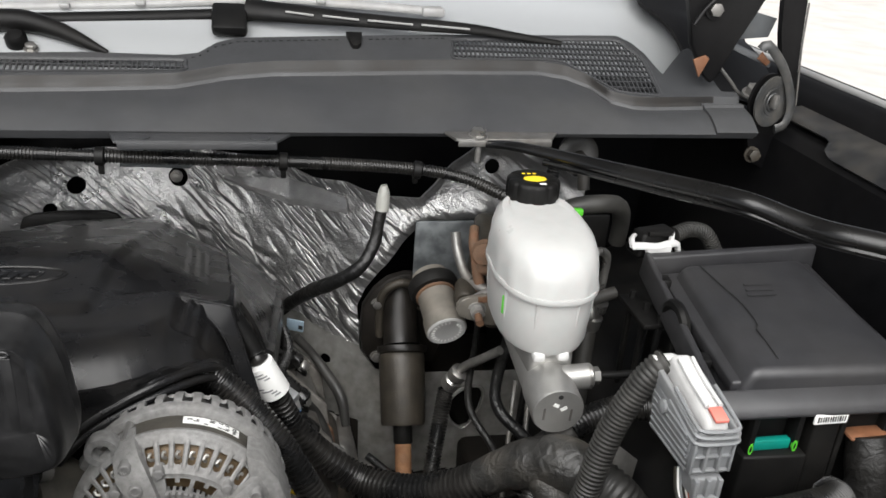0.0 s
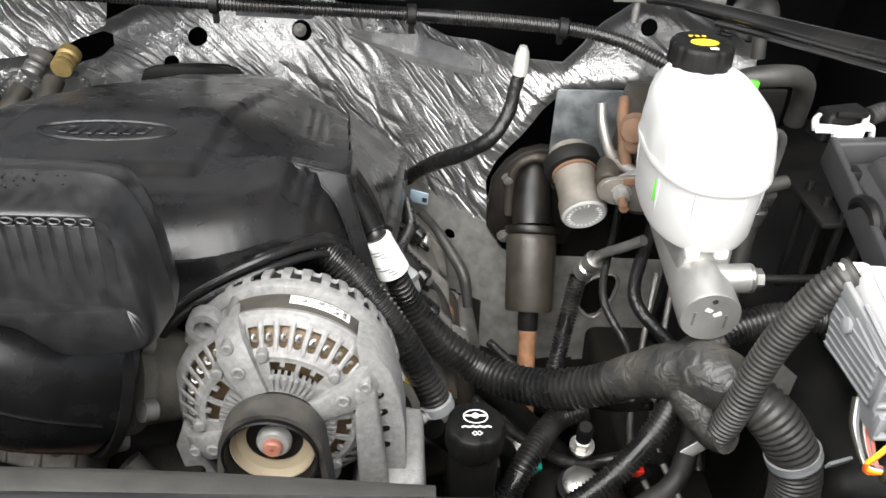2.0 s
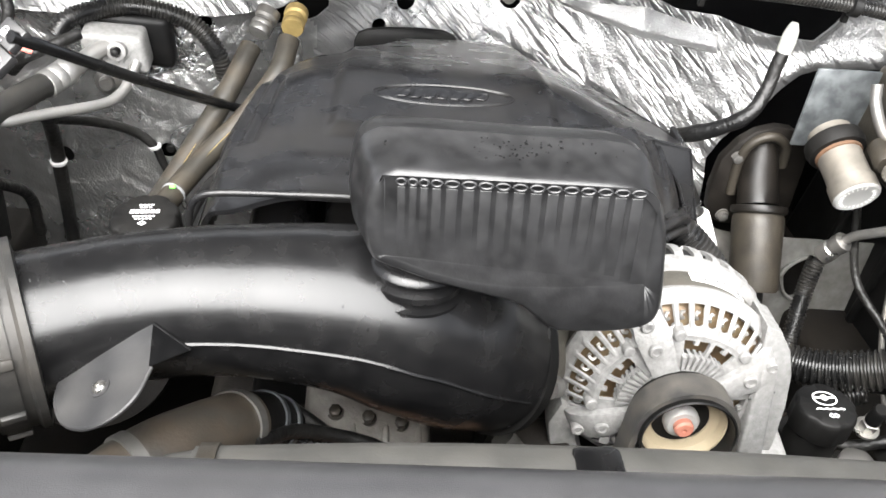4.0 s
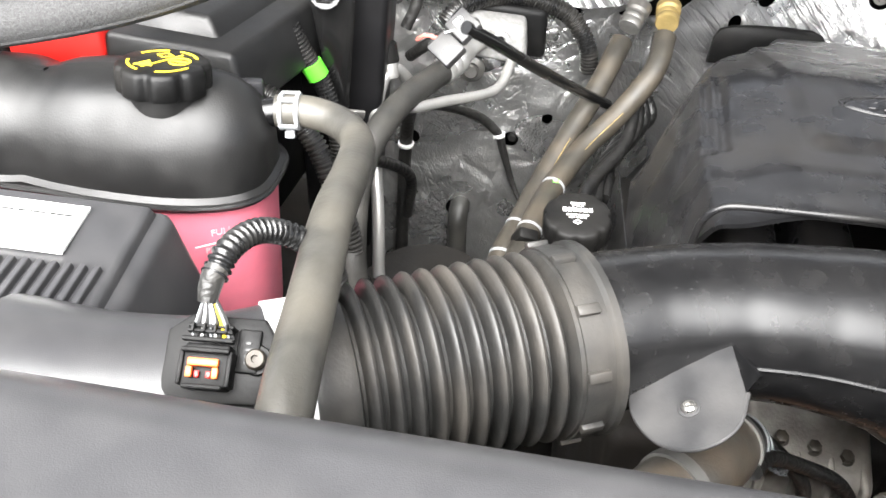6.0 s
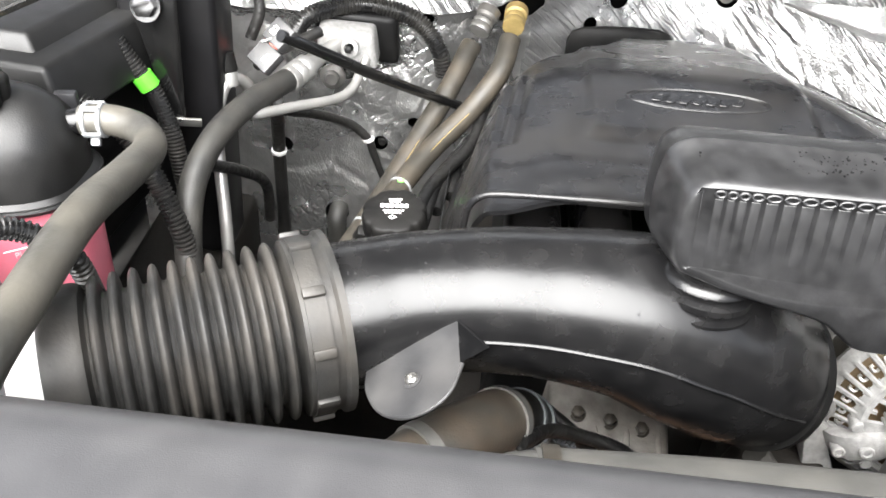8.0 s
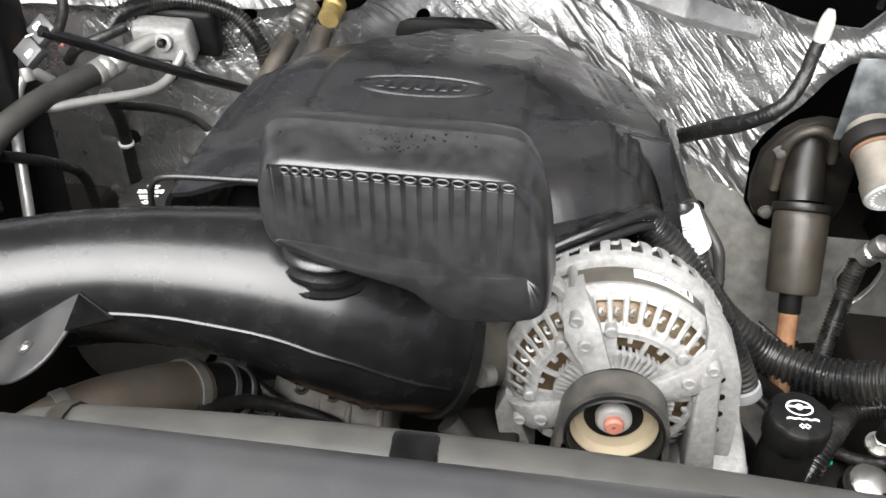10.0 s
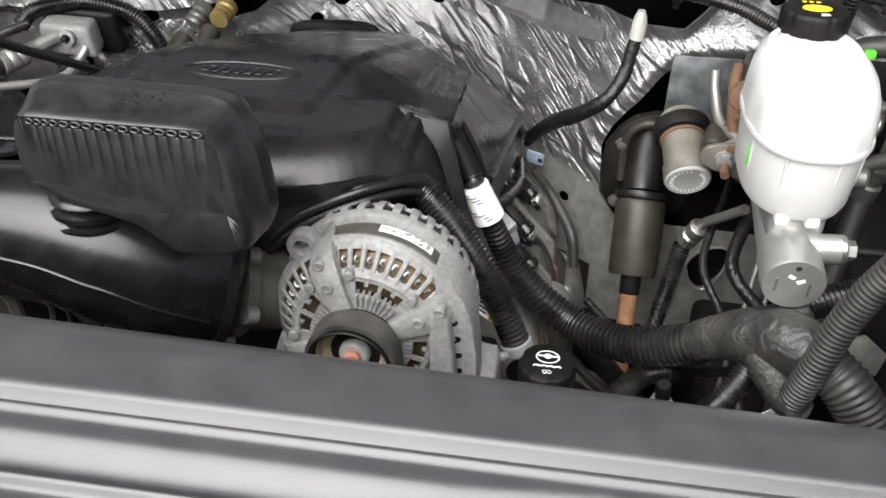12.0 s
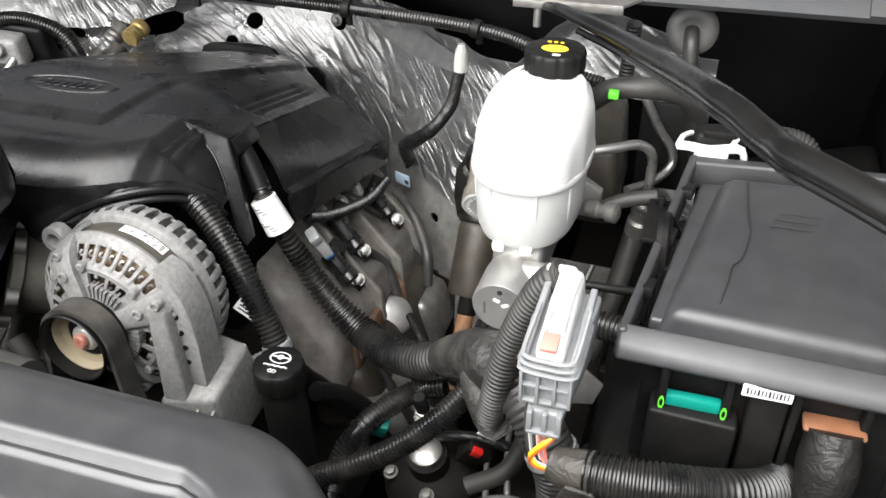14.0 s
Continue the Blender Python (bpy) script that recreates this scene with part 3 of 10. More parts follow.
def cowl_seal(x):
    return along([-0.9, -0.25, 0.037, 0.122, 0.217, 0.242, 0.273, 0.325, 0.534, 0.658, 0.694, 0.720, 0.742, 0.769, 0.792, 0.872, 0.94], [0.765, 0.776, 0.780, 0.7835, 0.790, 0.797, 0.806, 0.8143, 0.825, 0.828, 0.821, 0.805, 0.778, 0.769, 0.7675, 0.771, 0.772], x)


def cowl_step(x):
    return cowl_seal(x) + along([-0.9, 0.037, 0.2, 0.30, 0.70, 0.745, 0.94], [0.006, 0.006, 0.006, 0.0065, 0.007, 0.004, 0.0045], x)


def cowl_back(x):
    return along([-0.9, -0.2, 0.029, 0.117, 0.216, 0.241, 0.263, 0.286, 0.409, 0.544, 0.787, 0.803, 0.816, 0.824, 0.828, 0.851, 0.884, 0.892, 0.898, 0.94], [0.79, 0.82, 0.827, 0.832, 0.831, 0.836, 0.856, 0.865, 0.875, 0.884, 0.895, 0.882, 0.860, 0.827, 0.820, 0.845, 0.878, 0.860, 0.790, 0.788], x)


def cowl_z(y):
    return 1.205 + 0.45 * (y - 0.72)


COWL_RISE = 0.008


def cowl_place(u, v):
    x = -0.80 + 1.72 * u
    f, s, p, b = cowl_front(x), cowl_seal(x), cowl_step(x), cowl_back(x)
    if v < 0.08:
        t = v / 0.08
        z0 = 1.1955 + 0.005 * smooth_step(0.1, 0.45, x)
        return (x, f + 0.004 * (1 - t) ** 2, z0 + (cowl_z(f) - z0) * math.sin(0.5 * math.pi * t))
    if v < 0.48:
        t = (v - 0.08) / 0.40
        y = f + (s - 0.004 - f) * t
        return (x, y, cowl_z(y) + 0.004 * math.sin(math.pi * t))
    if v < 0.60:
        # a rolled bead, then a groove that takes the seal
        t = (v - 0.48) / 0.12
        y = s - 0.004 + 0.008 * t
        return (x, y, cowl_z(y) + 0.003 * math.sin(2 * math.pi * t))
    if v < 0.68:
        t = (v - 0.60) / 0.08
        y = s + 0.004 + (p + 0.004 - s - 0.004) * t
        return (x, y, cowl_z(y) + COWL_RISE * smooth_step(0.0, 1.0, t))
    t = (v - 0.68) / 0.32
    y = p + 0.004 + (b - p - 0.004) * t
    return (x, y, cowl_z(y) + COWL_RISE)


GRILLES = [([(0.556, 0.876), (0.784, 0.887), (0.810, 0.848), (0.810, 0.780), (0.784, 0.781), (0.752, 0.787), (0.726, 0.811), (0.697, 0.837), (0.678, 0.842), (0.548, 0.838)], 0.0060, 0.0103),
           ([(-0.2, 0.812), (0.031, 0.819), (0.227, 0.824), (0.228, 0.806), (0.036, 0.797), (-0.2, 0.793)], 0.0060, 0.0125)]


def cowl_skip(p):
    return any(inside(p.x, p.y, g[0]) for g in GRILLES)


def crossings(poly, axis, val):
    """The spans in which the line axis = val runs inside an outline."""
    out = []
    for i, a in enumerate(poly):
        b = poly[(i + 1) % len(poly)]
        if (a[axis] - val) * (b[axis] - val) < 0:
            t = (val - a[axis]) / (b[axis] - a[axis])
            out.append(a[1 - axis] + (b[1 - axis] - a[1 - axis]) * t)
    out.sort()
    return list(zip(out[::2], out[1::2]))


cowl = thing("windscreen_cowl", "grey grained plastic cowl panel under the windscreen", "cowl", (0.07, 0.75, 1.15))
part("panel", sheet(cowl_place, 560, 90, 0.003, cowl_skip), COWL, cowl)
part("weather_seal", sheet(lambda u, v: tuple(Vector(cowl_place(0.006 + 0.972 * u, 0.545 + 0.125 * v)) + Vector((0, -0.0012, 0.0014))), 300, 12, 0.0015), SEALRUBBER, cowl, "black rubber seal along the step of the cowl")
COWL_TILT = Matrix.Rotation(math.atan(0.45), 4, "X")
for g, pitch, row in GRILLES:
    xs, ys = [p[0] for p in g], [p[1] for p in g]
    bm = bmesh.new()
    for x in np.arange(min(xs) + 0.5 * pitch, max(xs), pitch):
        for a, b in crossings(g, 0, x):
            if b - a > 0.003:
                c = (x, (a + b) / 2, cowl_z((a + b) / 2) + COWL_RISE - 0.002)
                rbox((0, 0, 0), (0.0016, (b - a + 0.004) * 1.097, 0.003), Matrix.Translation(c) @ COWL_TILT, 0, bm)
    for y in np.arange(max(ys) - row * 0.98, min(ys), -row):
        for a, b in crossings(g, 1, y):
            if b - a > 0.004:
                rbox((0, 0, 0), (b - a + 0.004, 0.0017, 0.003), Matrix.Translation(((a + b) / 2, y, cowl_z(y) + COWL_RISE - 0.0015)) @ COWL_TILT, 0, bm)
    part("grille", bm, COWL, cowl, "square-mesh air grille", 0)
    rim = [Vector((g[k][0], g[k][1], 0)).lerp(Vector((g[(k + 1) % len(g)][0], g[(k + 1) % len(g)][1], 0)), t) for k in range(len(g)) for t in (0.08, 0.36, 0.64, 0.92)]
    part("grille_rim", tube([(q.x, q.y, cowl_z(q.y) + COWL_RISE - 0.0005) for q in rim + rim[:1]], 0.0030, seg=8, step=0.004, squash=0.6), COWL, cowl, "smooth rim of the grille")
    # near-black sheet stands in for the shaded depth under the mesh
    bm = bmesh.new()
    bm.faces.new([bm.verts.new((x, y, cowl_z(y) - 0.032)) for x, y in g])
    part("grille_shade", bm, DARK, cowl, "", 0)
part("end_cap", sheet(lambda u, v: tuple(Vector(cowl_place(0.968 + 0.033 * u, 0.60 * v)) + Vector((0, -0.002, 0.003))), 8, 30, 0.006), COWL, cowl, "stepped end of the cowl")
# small clip and a row of stitches near the rear edge
part("edge_clip", prism([(-0.010, 0.004), (0.010, 0.004), (0.007, -0.018), (0.003, -0.024), (-0.003, -0.024), (-0.006, -0.018)], 0.006, Matrix.Translation((0.428, 0.873, cowl_z(0.873) + COWL_RISE)) @ COWL_TILT, 0.001), DARK, cowl, "black clip hooked over the rear edge")
for k in range(64):
    x = 0.236 + 0.0085 * k
    if abs(x - 0.428) < 0.014 or x > 0.545 and k % 3:
        continue
    y = cowl_back(x) - 0.0075
    a = math.atan((cowl_back(x + 0.004) - cowl_back(x - 0.004)) / 0.008)
    part("stitch", rbox((0, 0, 0), (0.0048, 0.0011, 0.0008), Matrix.Translation((x, y, cowl_z(y) + COWL_RISE)) @ Matrix.Rotation(a, 4, "Z") @ COWL_TILT, 0), DARK, cowl)
for x0, x1, nscrew in ((0.157, 0.335, 2), (0.522, 0.647, 1)):
    br = thing("cowl_bracket", "dark metal bracket bolted under the cowl edge", "bracket", (x0, 0.715, 1.19), "cowl brackets")
    zb = 1.2015 if nscrew == 2 else 1.2065
    part("plate", prism([(x0 + 0.004, 0.694), (x1 - 0.008, 0.694), (x1 + 0.008, 0.722), (x0 - 0.004, 0.722)], 0.003, Matrix.Translation((0, 0, zb - 0.0015)), 0.001), COWL if nscrew == 2 else DULLSTEEL, br)
    part("lip", rbox(((x0 + x1) / 2, 0.6945, zb - 0.004), (x1 - x0 - 0.014, 0.003, 0.008), None, 0.001), COWL if nscrew == 2 else DULLSTEEL, br, "folded front lip")
    for k in range(nscrew):
        x = x0 + (x1 - x0) * (0.16 + 0.70 * k) if nscrew == 2 else 0.554
        part("screw_head", revolve([(0.0, 0), (0.011, 0), (0.011, 0.0015), (0.007, 0.0025), (0.0, 0.0025)], turn((x, 0.706, zb + 0.0012), (x, 0.706, zb + 0.1)), 20), DULLSTEEL if nscrew == 1 else COWL, br)
        if nscrew == 1:
            part("bolt", hexnut((x, 0.704, zb + 0.003), (x, 0.70, 1.3), 0.0085, 0.007), STEEL, br)
            part("stud", tube([(x, 0.70, zb), (x, 0.698, zb - 0.028)], 0.004, seg=10), DULLSTEEL, br)
bm = prism([(0.158, 1.158), (0.162, 1.196), (0.228, 1.196), (0.238, 1.160), (0.232, 1.156)], 0.003, Matrix.Translation((0, 0.742, 0)) @ Matrix.Rotation(radians(90), 4, "X"), 0.0008)
stay = part("stay", bm, GALV, cowl, "perforated galvanised stay")
# near-black disc on the stay colours in the dark of its hole
part("stay_hole_patch", revolve([(0.0, 0), (0.0035, 0), (0.0035, 0.0004), (0.0, 0.0004)], turn((0.186, 0.7385, 1.181), (0.186, 0.6, 1.181)), 14), DARK, stay)


def screen_foot(x):
    return along([-0.9, -0.2, 0.03, 0.22, 0.29, 0.54, 0.80, 0.95], [0.77, 0.80, 0.815, 0.82, 0.835, 0.865, 0.865, 0.84], x)


def screen_place(u, v):
    x = -0.85 + 1.80 * u
    y0 = screen_foot(x)
    y = y0 + 0.75 * v
    bow = 0.05 * ((x - 0.05) / 0.85) ** 2
    return (x, y, cowl_z(y0) - 0.004 + 0.62 * (y - y0) - bow * 0.6)


window = thing("window_windscreen", "sloping windscreen glass, the sky's reflection put into its pale colour", "window", (0.05, 0.88, 1.27), kind="structure")
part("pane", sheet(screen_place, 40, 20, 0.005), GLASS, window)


def pillar_place(u, v):
    y = 1.10 - 0.30 * u
    x = along([0.78, 0.867, 0.885, 0.907, 0.925, 0.941, 0.944, 1.10], [0.878, 0.877, 0.876, 0.872, 0.862, 0.848, 0.840, 0.83], y) + 0.14 * v
    return (x, y, 1.2960 + 0.62 * (y - 0.895) - 0.03 * v + 0.006 * math.sin(math.pi * v))


part("pillar", sheet(pillar_place, 40, 8, 0.006), PAINT, window, "black painted pillar foot beside the glass")

# raised hood, propped high over the bay
HOOD_A = radians(59)


def hood_place(u, v):
    x = -0.98 + 2.10 * u
    d = 1.20 * v
    bulge = 0.05 * math.sin(math.pi * u) + 0.03 * math.sin(math.pi * v)
    return (x, 0.87 - d * math.cos(HOOD_A) + bulge * math.sin(HOOD_A), 1.43 + d * math.sin(HOOD_A) + bulge * math.cos(HOOD_A))


hood = thing("hood", "raised black hood standing open over the engine bay", "hood", (0.08, 0.84, 1.40))
part("panel", sheet(hood_place, 20, 16, 0.02), PAINT, hood)

# sight shield over the radiator support
def shield_back(x):
    return 0.118 - 0.025 * (x - 0.07) - 0.20 * max(0.0, (abs(x - 0.075) - 0.47) / 0.14) ** 2.0


def shield_lines(x):
    """Where the groove, its bead, the wavy step and the thin bead run at x; alike on both sides."""
    a = abs(x - 0.07)
    groove = along([0.0, 0.473, 0.486, 0.511, 0.54, 0.60], [0.0535, 0.0545, 0.049, 0.031, 0.0, -0.08], a)
    bead = groove - along([0.0, 0.46, 0.511], [0.0046, 0.0055, 0.001], a)
    wave = along([0.0, 0.283, 0.336, 0.365, 0.381, 0.397, 0.434, 0.459, 0.483, 0.52, 0.6], [0.034, 0.034, 0.038, 0.035, 0.029, 0.0225, 0.021, 0.019, 0.012, -0.02, -0.10], a)
    thin = along([0.0, 0.289, 0.330, 0.356, 0.372, 0.391, 0.412, 0.454, 0.50, 0.6], [0.022, 0.022, 0.023, 0.0235, 0.019, 0.007, -0.001, -0.003, -0.03, -0.12], a)
    return groove, bead, wave, thin


def shield_rows(x):
    """The rows of the shield from front to back at x: they follow its lines, so that every edge is crisp."""
    groove, bead, wave, thin = shield_lines(x)
    back = shield_back(x)
    knots = [(-0.32, 8), (-0.06, 30), (thin - 0.010, 4), (thin - 0.004, 2), (thin - 0.002, 2), (thin, 2), (thin + 0.002, 2), (thin + 0.004, 3), (wave - 0.008, 4), (wave, 4), (wave + 0.006, 2), (bead - 0.004, 2), (bead - 0.002, 2), (bead, 2), (bead + 0.0012, 1), (groove - 0.0025, 3), (groove + 0.002, 8), (back - 0.034, 14)]
    out = []
    for (a, n), b in zip(knots, [k[0] for k in knots[1:]] + [back]):
        out += [a + (b - a) * s / n for s in range(n)]
    out.append(back)
    for k in range(1, len(out)):
        out[k] = max(out[k], out[k - 1] + 0.0001)
    return out


SHIELD_ROWS = len(shield_rows(0.07)) - 1


def shield_height(x, y, back):
    edge = back - y
    z = 1.214
    # the rear edge rolls over
    roll = 0.034
    if edge < roll:
        t = min(1 - edge / roll, 1.0)
        z -= 0.045 * (1 - math.sqrt(max(0.0, 1 - t * t)))
    # a groove with a bead, a wavy step, and a thin bead below it
    groove, bead, wave, thin = shield_lines(x)
    z -= 0.006 * smooth_step(groove + 0.002, groove - 0.0025, y)
    z += 0.0024 * math.exp(-((y - bead) / 0.0020) ** 2)
    z -= 0.007 * smooth_step(wave + 0.006, wave - 0.008, y)
    z += 0.0022 * math.exp(-((y - thin) / 0.0020) ** 2) - 0.003 * smooth_step(thin + 0.002, thin - 0.004, y)
    z -= 0.05 * smooth_step(-0.08, -0.30, y)
    z -= 0.007 * smooth_step(0.0160, 0.0115, math.hypot(x - 0.401, y - 0.002))
    return z


def shield_place(u, v):
    x = 0.075 + 0.585 * (-1 + 2 * u)
    y = shield_rows(x)[round(v * SHIELD_ROWS)]
    return (x, y, shield_height(x, y, shield_back(x)))


shield = thing("radiator_shield", "grey-black grained plastic cover over the radiator support", "radiator cover", (0.07, 0.0, 1.15))
part("panel", sheet(shield_place, 420, SHIELD_ROWS, 0.003), SHIELD, shield, "", 60)
clip_seat = pose(0.401, 0.002, 1.1985) @ Matrix.Diagonal((0.66, 0.66, 0.8, 1))
part("clip_seat", revolve([(0.0255, -0.0010), (0.0250, 0.0012), (0.0225, 0.0018), (0.0200, 0.0005), (0.0180, -0.0030), (0.0150, -0.0040), (0.0, -0.0040)], clip_seat, 48), SHIELD, shield, "dished round seat")
part("push_clip", revolve([(0.0150, -0.004), (0.0150, -0.0005), (0.0140, 0.0005), (0.0110, 0.0002), (0.0100, -0.0006), (0.0092, 0.0004), (0.0, 0.0008)], clip_seat, 40), SHIELD, shield, "round push clip in its dished seat")
part("end_tray", rbox((0.685, -0.02, 1.155), (0.16, 0.12, 0.02), Matrix.Identity(4), 0.006), SHIELD, shield)

# fan shroud top behind the shield
shroud = thing("fan_shroud", "dusty grey plastic fan shroud behind the radiator cover", "fan shroud", (0.1, 0.17, 1.05))
part("top_rail", tube([(-0.06, 0.166, 1.108), (0.05, 0.168, 1.110), (0.2, 0.166, 1.108), (0.34, 0.160, 1.103)], 0.022, seg=18, squash=0.9), SHROUD, shroud, "rounded dusty top rail")
part("clip", rbox((0.118, 0.162, 1.122), (0.024, 0.034, 0.020), None, 0.004), DUCT, shroud)
part("panel", rbox((0.12, 0.175, 0.83), (0.60, 0.012, 0.42), None, 0.004), GRIME_SHADE, shroud)
part("rail_band", tube([(-0.058, 0.166, 1.108), (-0.050, 0.166, 1.108)], 0.0236, seg=18), BROWNMETAL, shroud, "brown band round the rail")
part("rail_end", tube([(-0.085, 0.160, 1.100), (-0.07, 0.164, 1.106), (-0.055, 0.166, 1.108)], [0.017, 0.021, 0.021], seg=18), SHROUD, shroud)

# ---- engine: cover, duct, resonator, alternator ----
def cover_front(x):
    return along([-0.128, -0.10, -0.09, 0.03, 0.10, 0.15, 0.175, 0.19, 0.207, 0.222, 0.236, 0.248, 0.268, 0.281], [0.440, 0.408, 0.402, 0.400, 0.4025, 0.406, 0.4100, 0.4140, 0.4215, 0.4310, 0.4425, 0.455, 0.483, 0.504], x)


def cover_back(x):
    return along([-0.128, -0.118, -0.092, -0.050, -0.012, 0.02, 0.06, 0.14, 0.175, 0.226, 0.250, 0.265, 0.281], [0.53, 0.61, 0.69, 0.755, 0.805, 0.87, 0.915, 0.928, 0.905, 0.850, 0.828, 0.800, 0.528], x)


def cover_left(y):
    return along([0.40, 0.53, 0.61, 0.69, 0.755, 0.805, 0.87, 0.93], [-0.128, -0.128, -0.118, -0.092, -0.050, -0.012, 0.01, 0.03], y)


NOSE_LINE = [(p.x, p.y) for p in spline([(0.05, 0.400, 0), (0.10, 0.4015, 0), (0.15, 0.405, 0), (0.19, 0.413, 0), (0.222, 0.430, 0), (0.248, 0.454, 0), (0.268, 0.482, 0), (0.284, 0.509, 0)], 0.012)]


def cover_z(x, y):
    # level in front, then falling evenly towards the firewall
    fall = y - 0.605
    z = 1.1130 - 0.155 * (fall + math.sqrt(fall * fall + 0.0008))
    # raised middle panel with its chamfered front, then a crease, then the nose
    pl, pr = -0.016 + 0.03 * (y - 0.5), 0.160 + 0.09 * (y - 0.5)
    z += 0.0050 * smooth_step(0.487, 0.507, y) * (smooth_step(pl - 0.006, pl + 0.006, x) - smooth_step(pr - 0.006, pr + 0.006, x))
    z -= 0.0010 * smooth_step(0.468, 0.456, y) * smooth_step(0.22, 0.16, x)
    z += 0.004 * smooth_step(0.46, 0.41, y) * smooth_step(-0.10, -0.05, x) * smooth_step(0.09, 0.03, x)
    # the shoulders fall away, the left one into a steep skirt
    z -= 0.012 * smooth_step(-0.03, -0.085, x)
    z -= 0.105 * smooth_step(0.042, -0.002, x - cover_left(y)) ** 1.3
    if y > 0.529:
        w = smooth_step(0.165, 0.279, x)
        z += (1.0985 - 0.28 * (y - 0.526) - z) * w
    # the nose rolls over towards its edge
    if x > 0.02 and y < 0.534:
        d = line_gap(x, y, NOSE_LINE)
        reach = 0.050 - 0.014 * smooth_step(0.12, 0.26, x)
        if d < reach:
            z -= 0.024 * (1 - d / reach) ** 2 * smooth_step(0.02, 0.12, x)
        z -= (0.006 + 0.042 * smooth_step(0.244, 0.286, x)) * smooth_step(0.226, 0.240, x) * smooth_step(0.5335, 0.5295, y)
    # three shallow flutes on each shoulder
    for s in range(3):
        xl = -0.100 + 0.0110 * s + 0.10 * (y - 0.48)
        yl = 0.481 + 0.0055 * s
        z -= 0.0045 * math.exp(-((x - xl) / 0.0038) ** 2) * smooth_step(yl, yl + 0.004, y) * smooth_step(0.68, 0.60, y)
        xr = 0.2335 + 0.0100 * s + 0.10 * (y - 0.47)
        yr = 0.4715 + 0.0012 * s
        z -= 0.0055 * math.exp(-((x - xr) / 0.0036) ** 2) * smooth_step(yr, yr + 0.003, y) * smooth_step(0.529, 0.524, y)
        xb = 0.236 + 0.0100 * s - 0.05 * (y - 0.6)
        z -= 0.0030 * math.exp(-((x - xb) / 0.0034) ** 2) * smooth_step(0.62, 0.63, y) * smooth_step(0.80, 0.76, y)
    return z


def cover_place(u, v):
    x = -0.128 + 0.409 * u
    yf, yb = cover_front(x), cover_back(x)
    v = v ** 1.2
    y = yf + (yb - yf) * v
    z = cover_z(x, y) - 0.0005 * max(0.0, 1 - (y - yf) / 0.010) ** 2
    z -= 0.004 * max(0.0, 1 - (0.281 - x) / 0.005) ** 2
    z -= 0.012 * max(0.0, 1 - (yb - y) / 0.014) ** 2 * smooth_step(0.0, 0.03, x) * smooth_step(0.275, 0.25, x)
    return (x, y, z)


engine_cover = thing("engine_cover", "dusty black moulded plastic engine cover with an oval emblem", "engine cover", (0.08, 0.6, 1.0))
part("shell", sheet(cover_place, 200, 150, 0.004), COVER, engine_cover, "", 50)


def wall_between(upper, lower, thick, n, bow=0.0):
    """A moulded wall from one line of places down to another."""
    bm = bmesh.new()
    a, b = spline(upper, 0.002), spline(lower, 0.002)
    rings = []
    for i in range(n + 1):
        p, q = a[round(i / n * (len(a) - 1))], b[round(i / n * (len(b) - 1))]
        out = [p.lerp(q, k / 6) + Vector((0.3, -1, 0)) * (bow * math.sin(math.pi * k / 6)) for k in range(7)]
        rings.append(out + [w + Vector((-0.2, 1, -0.1)) * thick for w in reversed(out)])
    loft(bm, rings)
    return bm


def front_edge(x):
    y = cover_front(x)
    return (x, y + 0.0005, cover_z(x, y) - 0.0005)


RAIL = [(0.112, 0.388, 0.985), (0.126, 0.394, 1.012), (0.144, 0.400, 1.036), (0.164, 0.407, 1.055), (0.186, 0.415, 1.067), (0.218, 0.427, 1.078), (0.246, 0.447, 1.078), (0.264, 0.468, 1.068), (0.275, 0.484, 1.050), (0.284, 0.494, 1.028)]
NOSE_FOOT = [(0.030, 0.404, 0.955), (0.090, 0.390, 0.962)] + RAIL


def nose_place(u, v):
    # down from the front edge, then flaring out into the rail
    x = 0.030 + 0.2505 * u
    yf = cover_front(x) + 0.0005
    zf = cover_z(x, yf) - 0.0005
    yr, zr = (along([p[0] for p in NOSE_FOOT], [p[k] for p in NOSE_FOOT], x) for k in (1, 2))
    return (x, yf + 0.004 * v + (yr - yf - 0.004) * smooth_step(0.5, 1.0, v) - 0.0012 * math.sin(math.pi * v), zf + (zr - zf) * v)


part("nose_wall", sheet(nose_place, 80, 20, 0.004), COVER, engine_cover, "", 60)
part("nose_rail", tube([(x, y - 0.003, z) for x, y, z in RAIL], 0.0042, seg=10, step=0.004), COVER, engine_cover, "rolled rail arching over the alternator")
part("nose_rail", tube([(x, y - 0.0065, z - 0.0085) for x, y, z in RAIL], 0.0038, seg=10, step=0.004), COVER, engine_cover, "rolled rail arching over the alternator")
# arch lip above the throttle opening
lip = [(-0.107, 0.402, 1.05), (-0.106, 0.401, 1.082), (-0.1035, 0.400, 1.102), (-0.096, 0.399, 1.1125), (-0.082, 0.398, 1.1165), (-0.04, 0.3965, 1.1185), (0.0, 0.396, 1.1190), (0.035, 0.397, 1.116), (0.05, 0.399, 1.10)]
part("front_lip", tube(lip, 0.0025, seg=10, step=0.003), COVER, engine_cover, "rolled lip along the front edge")
part("front_cheek", wall_between([front_edge(x) for x in (-0.127, -0.121, -0.113, -0.105)], [(-0.132, 0.444, 0.96), (-0.124, 0.43, 0.955), (-0.114, 0.415, 0.955), (-0.105, 0.405, 0.955)], 0.004, 12, 0.002), COVER, engine_cover)
